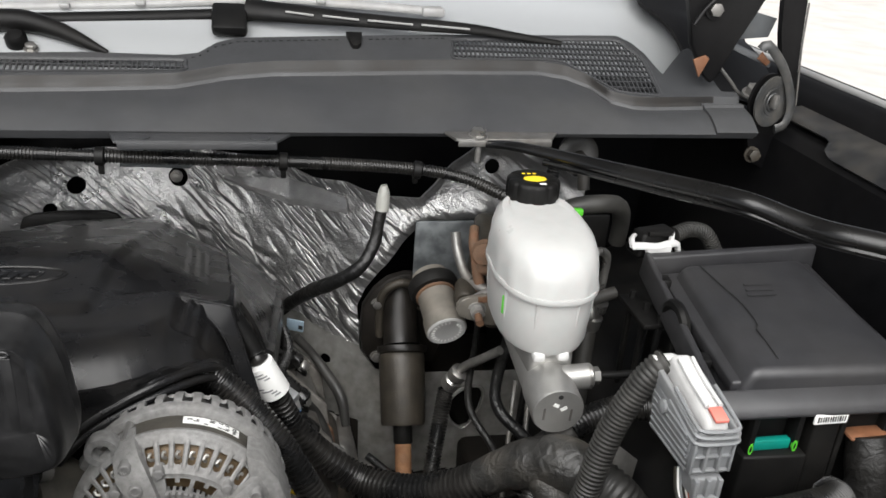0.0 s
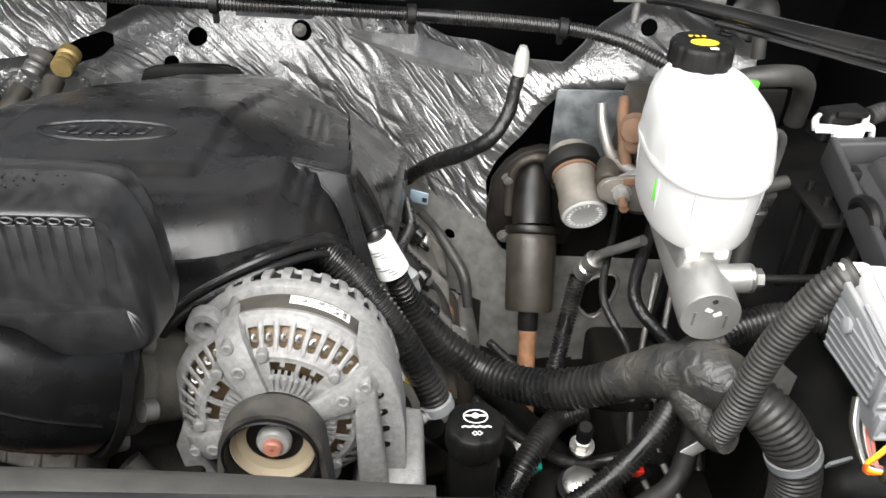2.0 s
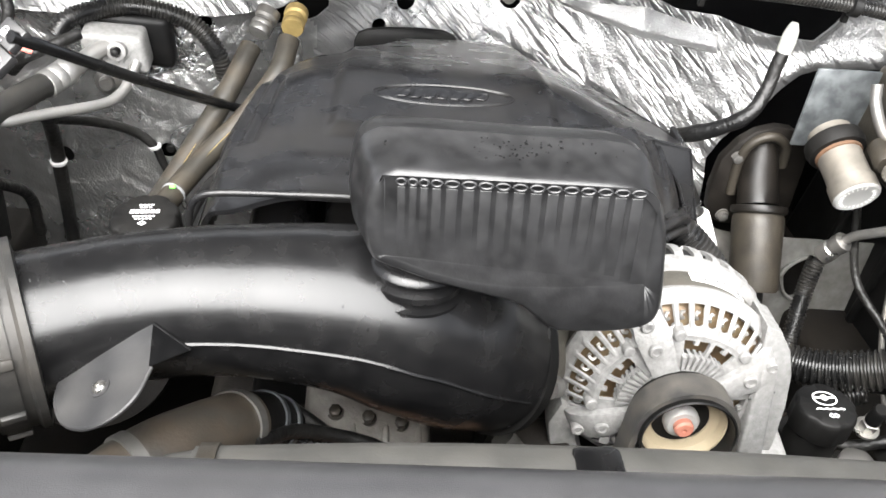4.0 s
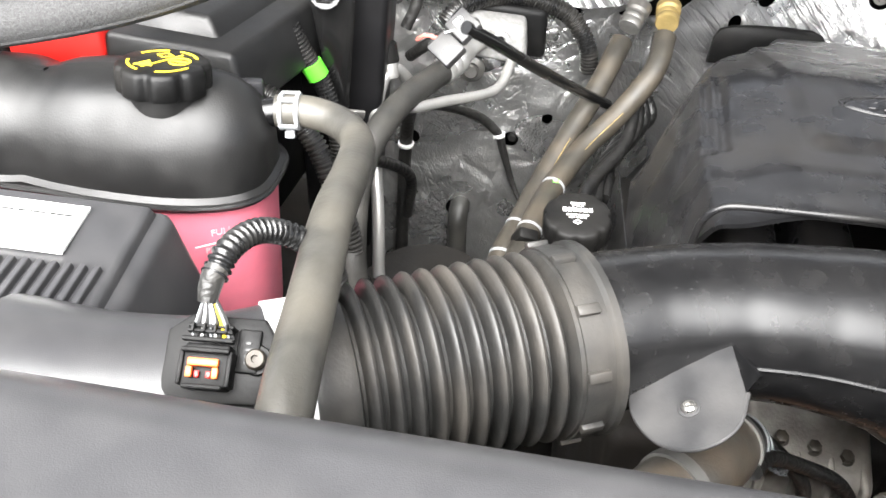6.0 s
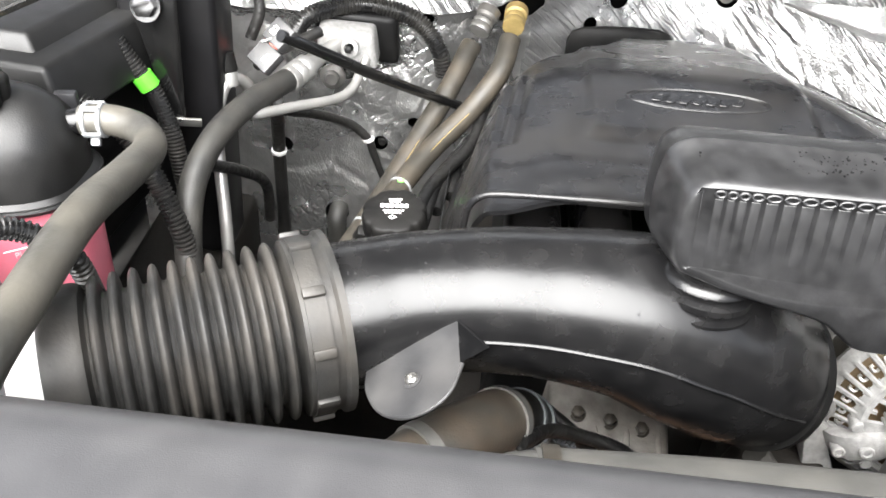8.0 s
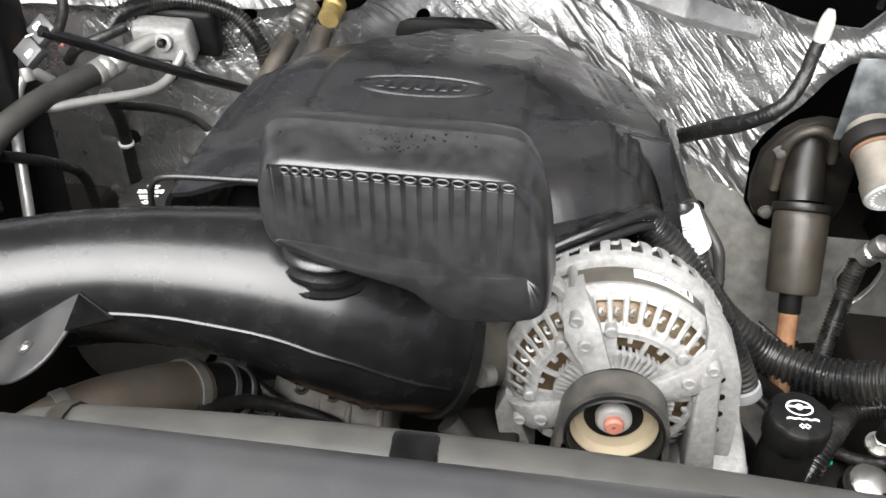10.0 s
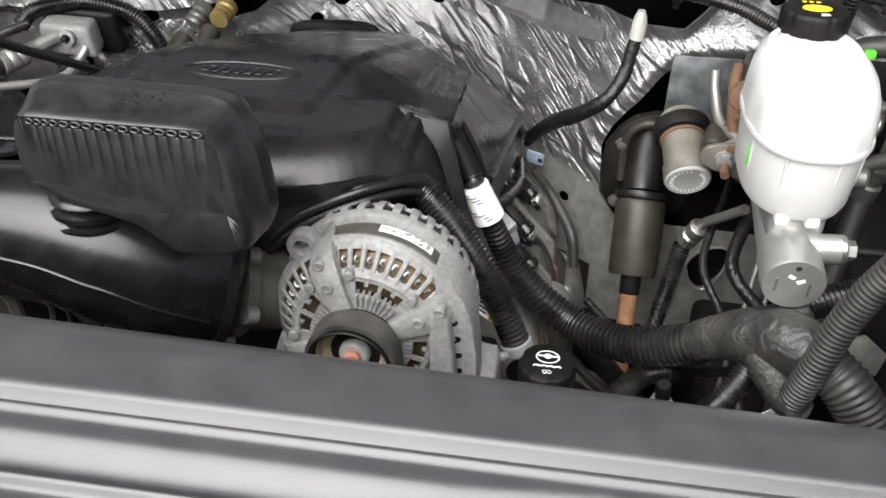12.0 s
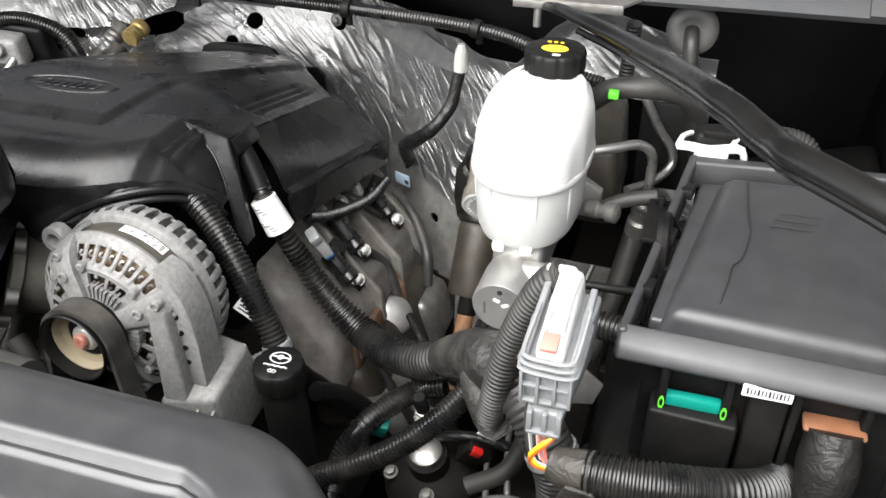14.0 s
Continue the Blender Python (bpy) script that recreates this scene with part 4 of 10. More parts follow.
part("side_wall", wall_between([(-0.127, 0.445, 1.000), (-0.128, 0.52, 1.000), (-0.128, 0.62, 0.995)], [(-0.134, 0.45, 0.93), (-0.136, 0.52, 0.93), (-0.134, 0.62, 0.93)], 0.004, 12), COVER, engine_cover)
# corner post, flank panel and the slot between them where the harness leaves
POST = [(0.2304, 0.5265, 1.1085), (0.2560, 0.5258, 1.1020), (0.2795, 0.5250, 1.0965), (0.2880, 0.5180, 1.0640), (0.2980, 0.5080, 1.0300), (0.3070, 0.4980, 0.9990), (0.3020, 0.4930, 0.9920), (0.2930, 0.4950, 1.0020), (0.2850, 0.5030, 1.0350), (0.2760, 0.5110, 1.0620), (0.2660, 0.5170, 1.0800), (0.2540, 0.5215, 1.0920), (0.2420, 0.5245, 1.1010)]
bm = bmesh.new()
fr_, bk_ = [bm.verts.new(p) for p in POST], [bm.verts.new((p[0] - 0.002, p[1] + 0.009, p[2] - 0.002)) for p in POST]
bm.faces.new(fr_), bm.faces.new(bk_[::-1])
for i in range(len(POST)):
    bm.faces.new((fr_[i], bk_[i], bk_[(i + 1) % len(POST)], fr_[(i + 1) % len(POST)]))
bmesh.ops.triangulate(bm, faces=[f for f in bm.faces if len(f.verts) > 4])
part("corner_post", bm, COVER, engine_cover, "flat corner post with a sharp edge", 30)
part("post_cap", sheet(lambda u, v: (0.2315 + 0.0490 * u, 0.5258 + 0.026 * v, (1.1085 - 0.0120 * u) * (1 - v) + cover_z(0.2315 + 0.0490 * u, 0.5518) * v + 0.0006), 14, 8, 0.003), COVER, engine_cover)
part("post_ridge", tube(POST[:3], 0.0012, seg=8, step=0.003), COVER, engine_cover)
part("post_ridge", tube(POST[2:6], 0.0012, seg=8, step=0.003), COVER, engine_cover)
part("post_ridge", tube(POST[7:] + POST[:1], 0.0013, seg=8, step=0.003), COVER, engine_cover)


def flank_place(u, v):
    y = 0.571 + 0.232 * u
    xt = 0.281 - 0.056 * (y - 0.526)
    zt = cover_z(xt - 0.002, min(y, cover_back(xt - 0.002))) - 0.003
    xr, zr = 0.309 + 0.075 * (y - 0.572), 1.015 - 0.19 * (y - 0.572)
    if v < 0.72:
        t = v / 0.72
        return (xt + (xr - xt) * t + 0.004 * math.sin(math.pi * t), y, zt + (zr - zt) * t)
    if v < 0.80:
        t = (v - 0.72) / 0.08
        return (xr + 0.007 * t, y, zr - 0.003 * t)
    if v < 0.84:
        t = (v - 0.80) / 0.04
        return (xr + 0.007 - 0.004 * t, y, zr - 0.003 - 0.006 * t)
    t = (v - 0.84) / 0.16
    return (xr + 0.003 + 0.004 * t, y, zr - 0.009 - 0.030 * t)


part("flank", sheet(flank_place, 24, 50, 0.004), COVER, engine_cover, "stepped side panel")
part("slot_lintel", hexa([(0.279, 0.530, 1.076), (0.287, 0.530, 1.076), (0.288, 0.575, 1.074), (0.280, 0.575, 1.074), (0.277, 0.530, 1.093), (0.282, 0.530, 1.093), (0.282, 0.575, 1.093), (0.277, 0.575, 1.093)], 0.0015), COVER, engine_cover)
# near-black block colours in the shaded depth of the slot
part("slot_shade", rbox((0.266, 0.550, 1.00), (0.006, 0.05, 0.14), None, 0.001), DARK, engine_cover)
# oval emblem frame with plain slanted outlines in place of its lettering
bm = bmesh.new()
for grow in (1.0, 0.93):
    tube([(0.0735 + 0.0585 * grow * math.cos(a), 0.560 + 0.0195 * grow * math.sin(a), cover_z(0.0735, 0.560 + 0.0195 * grow * math.sin(a)) + 0.0003) for a in np.linspace(0, 2 * math.pi, 65)], 0.0008, bm, seg=6, step=0.003)
part("emblem_ring", bm, COVER, engine_cover, "raised oval emblem outline")
for k in range(7):
    x0, w, h = 0.0375 + 0.0108 * k, 0.0070 - 0.0006 * (k % 2), (0.0055 if k in (0, 6) else 0.0075)
    loop = [(x0 - 0.002, 0.560 - h, 1.1188), (x0 + w - 0.002, 0.560 - h, 1.1188), (x0 + w + 0.002, 0.560 + h, 1.1188), (x0 + 0.002, 0.560 + h, 1.1188), (x0 - 0.002, 0.560 - h, 1.1188)]
    lift = cover_z(0.0735, 0.560) + 0.0002
    part("emblem_bar", tube([(q[0], q[1], lift - 0.19 * (q[1] - 0.56) * 0.5) for q in loop], 0.0006, seg=6, step=0.002), COVER, engine_cover)
# matt black plates stand in for the dark openings behind the cover
gap_outline = [(-0.007, 0.975), (-0.006, 1.006), (-0.001, 1.017), (0.012, 1.0225), (0.04, 1.0255), (0.075, 1.027), (0.104, 1.0262), (0.118, 1.021), (0.126, 1.011), (0.128, 0.975)]
part("rear_dark_gap", prism(gap_outline, 0.006, Matrix.Translation((0, 0.934, 0)) @ Matrix.Rotation(radians(90), 4, "X"), 0.001), DARK, engine_cover, "matt black plate in place of a dark opening behind the cover")
part("rear_dark_gap", prism([(0.148, 0.96), (0.150, 0.985), (0.160, 0.995), (0.178, 0.996), (0.190, 0.985), (0.192, 0.96)], 0.006, Matrix.Translation((0, 0.946, 0)) @ Matrix.Rotation(radians(90), 4, "X"), 0.001), DARK, engine_cover, "matt black plate in place of a dark opening behind the cover")

# dark engine below
block = thing("engine_block", "grimy grey aluminium engine under the cover", "engine", (0.1, 0.6, 0.5))
part("intake_body", hexa([(-0.09, 0.44, 0.80), (0.27, 0.50, 0.80), (0.27, 0.90, 0.80), (-0.09, 0.90, 0.80), (-0.06, 0.46, 1.02), (0.26, 0.52, 1.02), (0.24, 0.86, 0.98), (-0.03, 0.83, 0.96)], 0.01), DARK, block)
part("crankcase", hexa([(-0.12, 0.40, 0.45), (0.34, 0.42, 0.45), (0.34, 0.86, 0.45), (-0.12, 0.86, 0.45), (-0.12, 0.42, 0.86), (0.32, 0.46, 0.86), (0.30, 0.84, 0.86), (-0.12, 0.84, 0.86)], 0.015), GRIME_SHADE, block)
for k, x in enumerate((-0.075, -0.02)):
    part("intake_runner", hexa([(x, 0.425, 1.0), (x + 0.045, 0.425, 1.0), (x + 0.045, 0.60, 1.0), (x, 0.60, 1.0), (x + 0.003, 0.432, 1.058), (x + 0.042, 0.432, 1.058), (x + 0.043, 0.60, 1.088), (x, 0.60, 1.088)], 0.012, 4), COVER, block)
part("valve_cover", hexa([(0.28, 0.50, 0.80), (0.385, 0.50, 0.78), (0.385, 0.86, 0.76), (0.28, 0.86, 0.78), (0.285, 0.52, 0.950), (0.380, 0.52, 0.842), (0.380, 0.85, 0.818), (0.285, 0.85, 0.925)], 0.012, 4), DUSTCAST, block, "dusty aluminium valve cover")
for k in range(4):
    y = 0.56 + 0.075 * k
    part("valve_cover_rib", hexa([(0.300, y, 0.90), (0.392, y - 0.004, 0.80), (0.392, y + 0.010, 0.80), (0.300, y + 0.014, 0.90), (0.302, y + 0.002, 0.944 - 0.002 * k), (0.388, y, 0.846 - 0.002 * k), (0.388, y + 0.008, 0.846 - 0.002 * k), (0.302, y + 0.010, 0.944 - 0.002 * k)], 0.003), DUSTCAST, block)
part("coil_bracket", hexa([(0.356, 0.64, 0.84), (0.384, 0.64, 0.815), (0.384, 0.80, 0.80), (0.356, 0.80, 0.825), (0.350, 0.645, 0.872), (0.372, 0.645, 0.855), (0.372, 0.795, 0.840), (0.350, 0.795, 0.858)], 0.004), DULLSTEEL, block, "dull grey bracket under the coils")
part("front_ledge", hexa([(-0.032, 0.362, 0.87), (0.075, 0.362, 0.855), (0.075, 0.43, 0.87), (-0.032, 0.43, 0.88), (-0.028, 0.368, 0.922), (0.070, 0.368, 0.900), (0.07, 0.42, 0.930), (-0.028, 0.42, 0.945)], 0.008, 3), DUSTCAST, block, "dusty cast ledge below the duct")
for k in range(4):
    part("ledge_rib", hexa([(-0.02 + 0.026 * k, 0.358, 0.86), (-0.014 + 0.026 * k, 0.358, 0.86), (-0.014 + 0.026 * k, 0.372, 0.86), (-0.02 + 0.026 * k, 0.372, 0.86), (-0.02 + 0.026 * k, 0.362, 0.918 - 0.005 * k), (-0.014 + 0.026 * k, 0.362, 0.918 - 0.005 * k), (-0.014 + 0.026 * k, 0.41, 0.936 - 0.005 * k), (-0.02 + 0.026 * k, 0.41, 0.936 - 0.005 * k)], 0.002), DUSTCAST, block)
for k in range(3):
    part("ledge_bolt", hexnut((-0.005 + 0.026 * k, 0.385, 0.926 - 0.006 * k), (-0.005 + 0.026 * k, 0.36, 1.0), 0.005, 0.005), BROWNMETAL, block)
part("rust_strip", rbox((0.045, 0.325, 0.880), (0.15, 0.03, 0.022), None, 0.004), RUST, block, "rust-stained strip")
part("blue_lock", rbox((0.028, 0.425, 1.06), (0.008, 0.012, 0.012), None, 0.002), BLUE, block)

# air duct with its flat mounting tab
DUCT_PATH = [(-0.185, 0.301, 1.077), (-0.13, 0.319, 1.083), (-0.07, 0.329, 1.084), (0.0, 0.335, 1.076), (0.045, 0.340, 1.058), (0.078, 0.350, 1.036), (0.105, 0.364, 1.014)]
duct = thing("intake_duct", "satin black plastic intake duct with water spots", "intake duct", (-0.03, 0.32, 1.0))
part("pipe", tube(DUCT_PATH, [0.047, 0.0445, 0.0445, 0.047, 0.052, 0.058, 0.060, 0.056], seg=48, step=0.004), DUCT, duct)
path = spline(DUCT_PATH, 0.004)
seam = []
for i, (p, (u, v)) in enumerate(zip(path, frames(path))):
    f = i / (len(path) - 1)
    rs = along([0, 1 / 7, 2 / 7, 3 / 7, 4 / 7, 5 / 7, 6 / 7, 1], [0.047, 0.0445, 0.0445, 0.047, 0.052, 0.058, 0.060, 0.056], f)
    d = Vector((0.0, -1.0, 0.12 + 0.22 * smooth_step(0.5, 1.0, f)))
    t = (path[min(i + 1, len(path) - 1)] - path[max(i - 1, 0)]).normalized()
    d = (d - t * d.dot(t)).normalized()
    if f > 0.2:
        seam.append(p + d * rs)
part("seam", tube(seam[::4], 0.0014, seg=6), DUCT, duct, "raised moulding seam")
m = turn(DUCT_PATH[-1], (0.14, 0.385, 0.998))
part("clamp", revolve([(0.052, -0.004), (0.0585, -0.004), (0.0585, 0.004), (0.052, 0.004)], m, 40), DARK, duct, "black band clamp")
tabm = Matrix(((0.3396, 0.8303, -0.4418, -0.1244), (-0.9406, 0.2998, -0.1595, 0.2503), (0.0, 0.4697, 0.8828, 1.0873), (0, 0, 0, 1)))
curve = [(q.x, q.y) for q in spline([(-0.0295, -0.0175, 0), (-0.0190, -0.0240, 0), (-0.0072, -0.0262, 0), (0.0085, -0.0225, 0), (0.0198, -0.0115, 0), (0.0232, 0.0030, 0), (0.0190, 0.0170, 0), (0.0060, 0.0284, 0)], 0.003)]
outl = curve + [(-0.0234, 0.0360)]
tab = part("mounting_tab", prism(outl, 0.003, tabm @ Matrix.Translation((0, 0, -0.003)), 0.0006), TABPLASTIC, duct, "flat rounded mounting tab")
part("tab_rim", tube([tabm @ Vector((x * 1.02, y * 1.02, -0.0012)) for x, y in curve], 0.0014, seg=8, step=0.003), TABPLASTIC, tab)
part("tab_rivet", revolve([(0.0042, -0.001), (0.0042, 0.0012), (0.0032, 0.0024), (0.0016, 0.0027), (0.0014, 0.0016), (0.0, 0.0016)], tabm, 18), STEEL, tab, "shiny round fastener")
part("tab_washer", revolve([(0.0058, -0.002), (0.0058, 0.0006), (0.0045, 0.0009)], tabm, 20), TABPLASTIC, tab)
bm = bmesh.new()
a, b, g = tabm @ Vector((-0.0234, 0.0360, 0)), tabm @ Vector((0.0060, 0.0284, 0)), Vector((-0.0833, 0.2801, 1.0880))
f = [bm.verts.new(p) for p in (a, b, g)]
h = [bm.verts.new(p + Vector((0, 0.003, -0.003))) for p in (a, b, g)]
bm.faces.new(f), bm.faces.new(h[::-1])
for i in range(3):
    bm.faces.new((f[i], h[i], h[(i + 1) % 3], f[(i + 1) % 3]))
part("gusset", bm, DUCT, duct, "", 0)
part("gusset_edge", tube([a, a.lerp(g, 0.5), g], 0.0009, seg=6), DUCT, duct)

# corrugated bellows between duct and air meter
bellows = thing("intake_bellows", "dusty black corrugated rubber intake bellows", "intake hose", (-0.25, 0.27, 1.02))
BEL_A, BEL_B = Vector((-0.318, 0.238, 1.078)), Vector((-0.182, 0.302, 1.077))
n = 10
prof = [(0.046, -0.004), (0.0500, -0.0035), (0.0505, 0.000), (0.0495, 0.002), (0.0495, 0.013), (0.0480, 0.017)]
L = (BEL_B - BEL_A).length
p0, p1 = 0.019, L - 0.0245
for k in range(n):
    c = p0 + (p1 - p0) * (k + 0.5) / n
    w = (p1 - p0) / n
    for q, rr in ((-0.5, 0.0410), (-0.36, 0.0418), (-0.29, 0.0462), (-0.23, 0.0492), (-0.13, 0.0512), (0.0, 0.0519), (0.13, 0.0512), (0.23, 0.0492), (0.29, 0.0462), (0.36, 0.0418)):
        prof.append((rr + 0.002 * k / n, c + q * w))
prof += [(0.046, L - 0.0235), (0.0535, L - 0.0215), (0.0535, L - 0.002), (0.056, L), (0.056, L + 0.004), (0.048, L + 0.005)]
part("corrugations", revolve(prof, turn(BEL_A, BEL_B), 56), RIBBED, bellows)
m = turn(BEL_A, BEL_B)
part("collar", revolve([(0.0535, L - 0.019), (0.0548, L - 0.019), (0.0548, L - 0.007), (0.0535, L - 0.007)], m, 56, ring=True), RIBBED, bellows)
for k in range(10):
    mm = m @ Matrix.Rotation(0.628 * k + 0.2, 4, "Z") @ Matrix.Translation((0.0555, 0, L - 0.013))
    part("clamp_lug", rbox((0, 0, 0), (0.0045, 0.0060, 0.013), mm, 0.0012), RIBBED, bellows)
# white colour stands in for the glare on the metal pipe end
part("band", revolve([(0.0465, -0.020), (0.0485, -0.020), (0.0485, -0.0035), (0.0465, -0.0035)], m, 48), WHITEP, bellows, "metal pipe end with its glare put into a white colour")

# resonator box above the duct
reso = thing("resonator_box", "black plastic resonator box with vertical ribs and water drops", "resonator", (0.09, 0.33, 1.1))
RES_O = Vector((0.019, 0.304, 1.191))
RES_U, RES_W, RES_D = Vector((0.994, -0.096, 0.052)), Vector((-0.042, 0.105, 0.994)), Vector((0.101, 0.990, -0.100))
RES_OUT = [(-0.023, -0.032), (-0.022, -0.014), (-0.0175, -0.001), (-0.008, 0.0055), (0.006, 0.0068), (0.078, 0.0056), (0.120, 0.0050), (0.138, 0.0010), (0.1485, -0.010), (0.1540, -0.026), (0.1572, -0.05), (0.159, -0.074), (0.154, -0.086), (0.138, -0.092), (0.112, -0.0945), (0.097, -0.093), (0.085, -0.084), (0.073, -0.0765), (0.034, -0.067), (-0.010, -0.056), (-0.020, -0.047)]
res_line = [Vector((p.x, p.y)) for p in spline([(u, w, 0) for u, w in RES_OUT + RES_OUT[:1]], 0.003)][:-1]


def res_at(u, w, d):
    # the outer end slants: the front face is shorter than the back
    u += (0.011 - 0.017 * smooth_step(0.0, 0.065, d)) * smooth_step(0.035, -0.012, u)
    w += along([-0.01, 0.010, 0.035, 0.062, 0.09], [0, 0, 0.0075, 0.0098, 0.008], d) * smooth_step(-0.02, 0.004, w)
    return RES_O + RES_U * u + RES_W * w + RES_D * d


def res_low(u):
    return along([-0.012, 0.047, 0.072, 0.099, 0.148], [-0.0465, -0.0605, -0.0625, -0.0615, -0.0565], u)


def res_ring(inset, d):
    out, n = [], len(res_line)
    for k, p in enumerate(res_line):
        t = (res_line[(k + 2) % n] - res_line[k - 2]).normalized()
        q = p + Vector((t.y, -t.x)) * inset
        out.append(res_at(q.x, q.y, d))
    return out


def res_panel(grow, d, mix=1.0):
    out = []
    for p in res_line:
        u = min(max(p.x, -0.0105 - grow), 0.1445 + grow)
        w = min(max(p.y, res_low(u) - grow), 0.0005 + grow)
        out.append(res_at(p.x + (u - p.x) * mix, p.y + (w - p.y) * mix, d * (0.2 + 0.8 * smooth_step(res_low(u) - 0.001, res_low(u) + 0.03, w))))
    return out


bm = bmesh.new()
loft(bm, [res_panel(0, 0.0015), res_panel(0.0004, 0.0012), res_panel(0.0012, 0.0002), res_ring(0.0045, 0.0003), res_ring(0.0036, 0.0009), res_ring(0.0024, 0.0024), res_ring(0.0013, 0.0046), res_ring(0.0004, 0.0080), res_ring(0.0, 0.012), res_ring(0.0, 0.0345), res_ring(-0.0003, 0.0350), res_ring(-0.0003, 0.0362), res_ring(0.0, 0.0367), res_ring(0.0016, 0.048), res_ring(0.0050, 0.060), res_ring(0.0105, 0.070), res_ring(0.0180, 0.078), res_ring(0.027, 0.083)])
bmesh.ops.recalc_face_normals(bm, faces=bm.faces)
part("shell", bm, RESO, reso, "", 60)
for k in range(16):
    u = 0.0005 + 0.0089 * k
    lo, hi = res_low(u) + 0.002, -0.0045
    q = [(u - 0.0037, lo), (u + 0.0037, lo), (u + 0.0035, hi), (u - 0.0035, hi)]
    part("rib", hexa([res_at(a, b, 0.0040) for a, b in q] + [res_at(a, b, 0.0010 if b > -0.02 else 0.0003) for a, b in q], 0.0009, 3), RESO, reso)
    part("rib_loop", tube([res_at(u + 0.0036 * math.cos(a), -0.0012 + 0.0019 * math.sin(a), -0.0005) for a in np.linspace(0, 2 * math.pi, 17)], 0.0009, seg=8, step=0.0015), RESO, reso, "raised oval rim at the end of a rib")
part("neck", revolve([(0.0, -0.004), (0.027, -0.004), (0.027, -0.002), (0.0235, -0.001), (0.0235, 0.002), (0.026, 0.004), (0.026, 0.008), (0.0225, 0.010), (0.0225, 0.013), (0.025, 0.015), (0.024, 0.018), (0.021, 0.02), (0.021, 0.032)], turn((0.041, 0.325, 1.1055), (0.044, 0.330, 1.17)) @ Matrix.Diagonal((1.14, 1.14, 1, 1)), 36), DUCT, reso, "grooved rubber neck")

# throttle body beside the duct end
throttle = thing("throttle_body", "dull cast aluminium throttle body with a bolt", "throttle body", (0.15, 0.40, 0.95))
tm_ = turn((0.112, 0.368, 1.008), (0.15, 0.40, 0.985))
part("casting", revolve([(0.038, 0.0), (0.043, 0.002), (0.043, 0.012), (0.037, 0.014), (0.037, 0.05)], tm_, 32), STATOR, throttle)
for k in range(5):
    a = 0.9 + 1.1 * k
    q = tm_ @ Vector((0.046 * math.cos(a), 0.046 * math.sin(a), 0.004))
    part("flange_lug", revolve([(0.0, -0.004), (0.008, -0.004), (0.008, 0.006), (0.0, 0.006)], Matrix.Translation(q) @ tm_.to_3x3().to_4x4(), 14), DULLSTEEL, throttle)
part("bolt", hexnut((0.168, 0.365, 0.955), (0.150, 0.28, 0.98), 0.008, 0.007), CASTSMOOTH, throttle)
part("lug", rbox((0.172, 0.375, 0.962), (0.03, 0.02, 0.04), None, 0.006), DULLSTEEL, throttle)
part("hose_stub", tube([(0.120, 0.345, 0.945), (0.135, 0.340, 0.925), (0.145, 0.345, 0.89)], 0.010, seg=12), RUBBER, throttle)

# water drops on the duct and the resonator
random.seed(11)
drops = bmesh.new()
pp = spline(DUCT_PATH, 0.004)
for k in range(330):
    if k < 230:
        i = random.randrange(4, len(pp) - 8)
        f = i / (len(pp) - 1)
        rs = along([0, 1 / 7, 2 / 7, 3 / 7, 4 / 7, 5 / 7, 6 / 7, 1], [0.047, 0.0445, 0.0445, 0.047, 0.052, 0.058, 0.060, 0.056], f)
        a = random.gauss(1.35, 0.28)
        d = Vector((0, -math.cos(a), math.sin(a)))
        t = (pp[i + 1] - pp[i - 1]).normalized()
        d = (d - t * d.dot(t)).normalized()
        c = pp[i] + d * rs
    else:
        dd = random.uniform(0.014, 0.033)
        c = res_at(random.gauss(0.065, 0.03), 0.0060, dd)
        d = RES_W - RES_D * 0.3
    r = random.choice((0.0003, 0.0003, 0.0004, 0.0005, 0.0006, 0.0008))
    b2 = bmesh.new()
    bmesh.ops.create_icosphere(b2, subdivisions=1, radius=r)
    bmesh.ops.scale(b2, vec=(1.2, 1.2, 0.55), verts=b2.verts)
    bmesh.ops.transform(b2, matrix=Matrix.Translation(c) @ d.to_track_quat("Z", "Y").to_matrix().to_4x4(), verts=b2.verts)
    merge(drops, b2)
solo("water_drops", drops, DUCT, "small water drops beaded on the black plastic", "water drops", "stuff")

# ---- alternator ----
ALT = turn((0.237, 0.334, 0.9945), (0.237 - 0.022, 0.334 - 0.60, 1.0345))  # z runs forward along its shaft
alternator = thing("alternator", "dusty grey cast aluminium alternator with a black pulley", "alternator", (0.25, 0.38, 0.92))


def polar(r, a, h):
    return ALT @ Vector((r * math.cos(a), r * math.sin(a), h))


def sector(r0, r1, a0, a1, h0, h1, bm=None, n=6):
    """A block between two radii and two angles."""
    bm = bm or bmesh.new()
    rings = []
    for k in range(n + 1):
        a = a0 + (a1 - a0) * k / n
        rings.append([polar(r0, a, h0), polar(r1, a, h0), polar(r1, a, h1), polar(r0, a, h1)])
    loft(bm, rings)
    return bm


SPOKES = [math.radians(k) for k in (27, 116, 206, 296)]
FACE = [(0.0795, -0.0350), (0.0815, -0.0335), (0.0818, -0.0305), (0.0800, -0.0275), (0.0765, -0.0240), (0.0705, -0.0195), (0.0640, -0.0140), (0.0600, -0.0100), (0.0560, -0.0075), (0.0500, -0.0060), (0.0400, -0.0050), (0.0300, -0.0040), (0.0210, -0.0030)]
face_r, face_h = [r for r, h in FACE], [h for r, h in FACE]
face_s = np.linspace(0, 1, len(FACE))


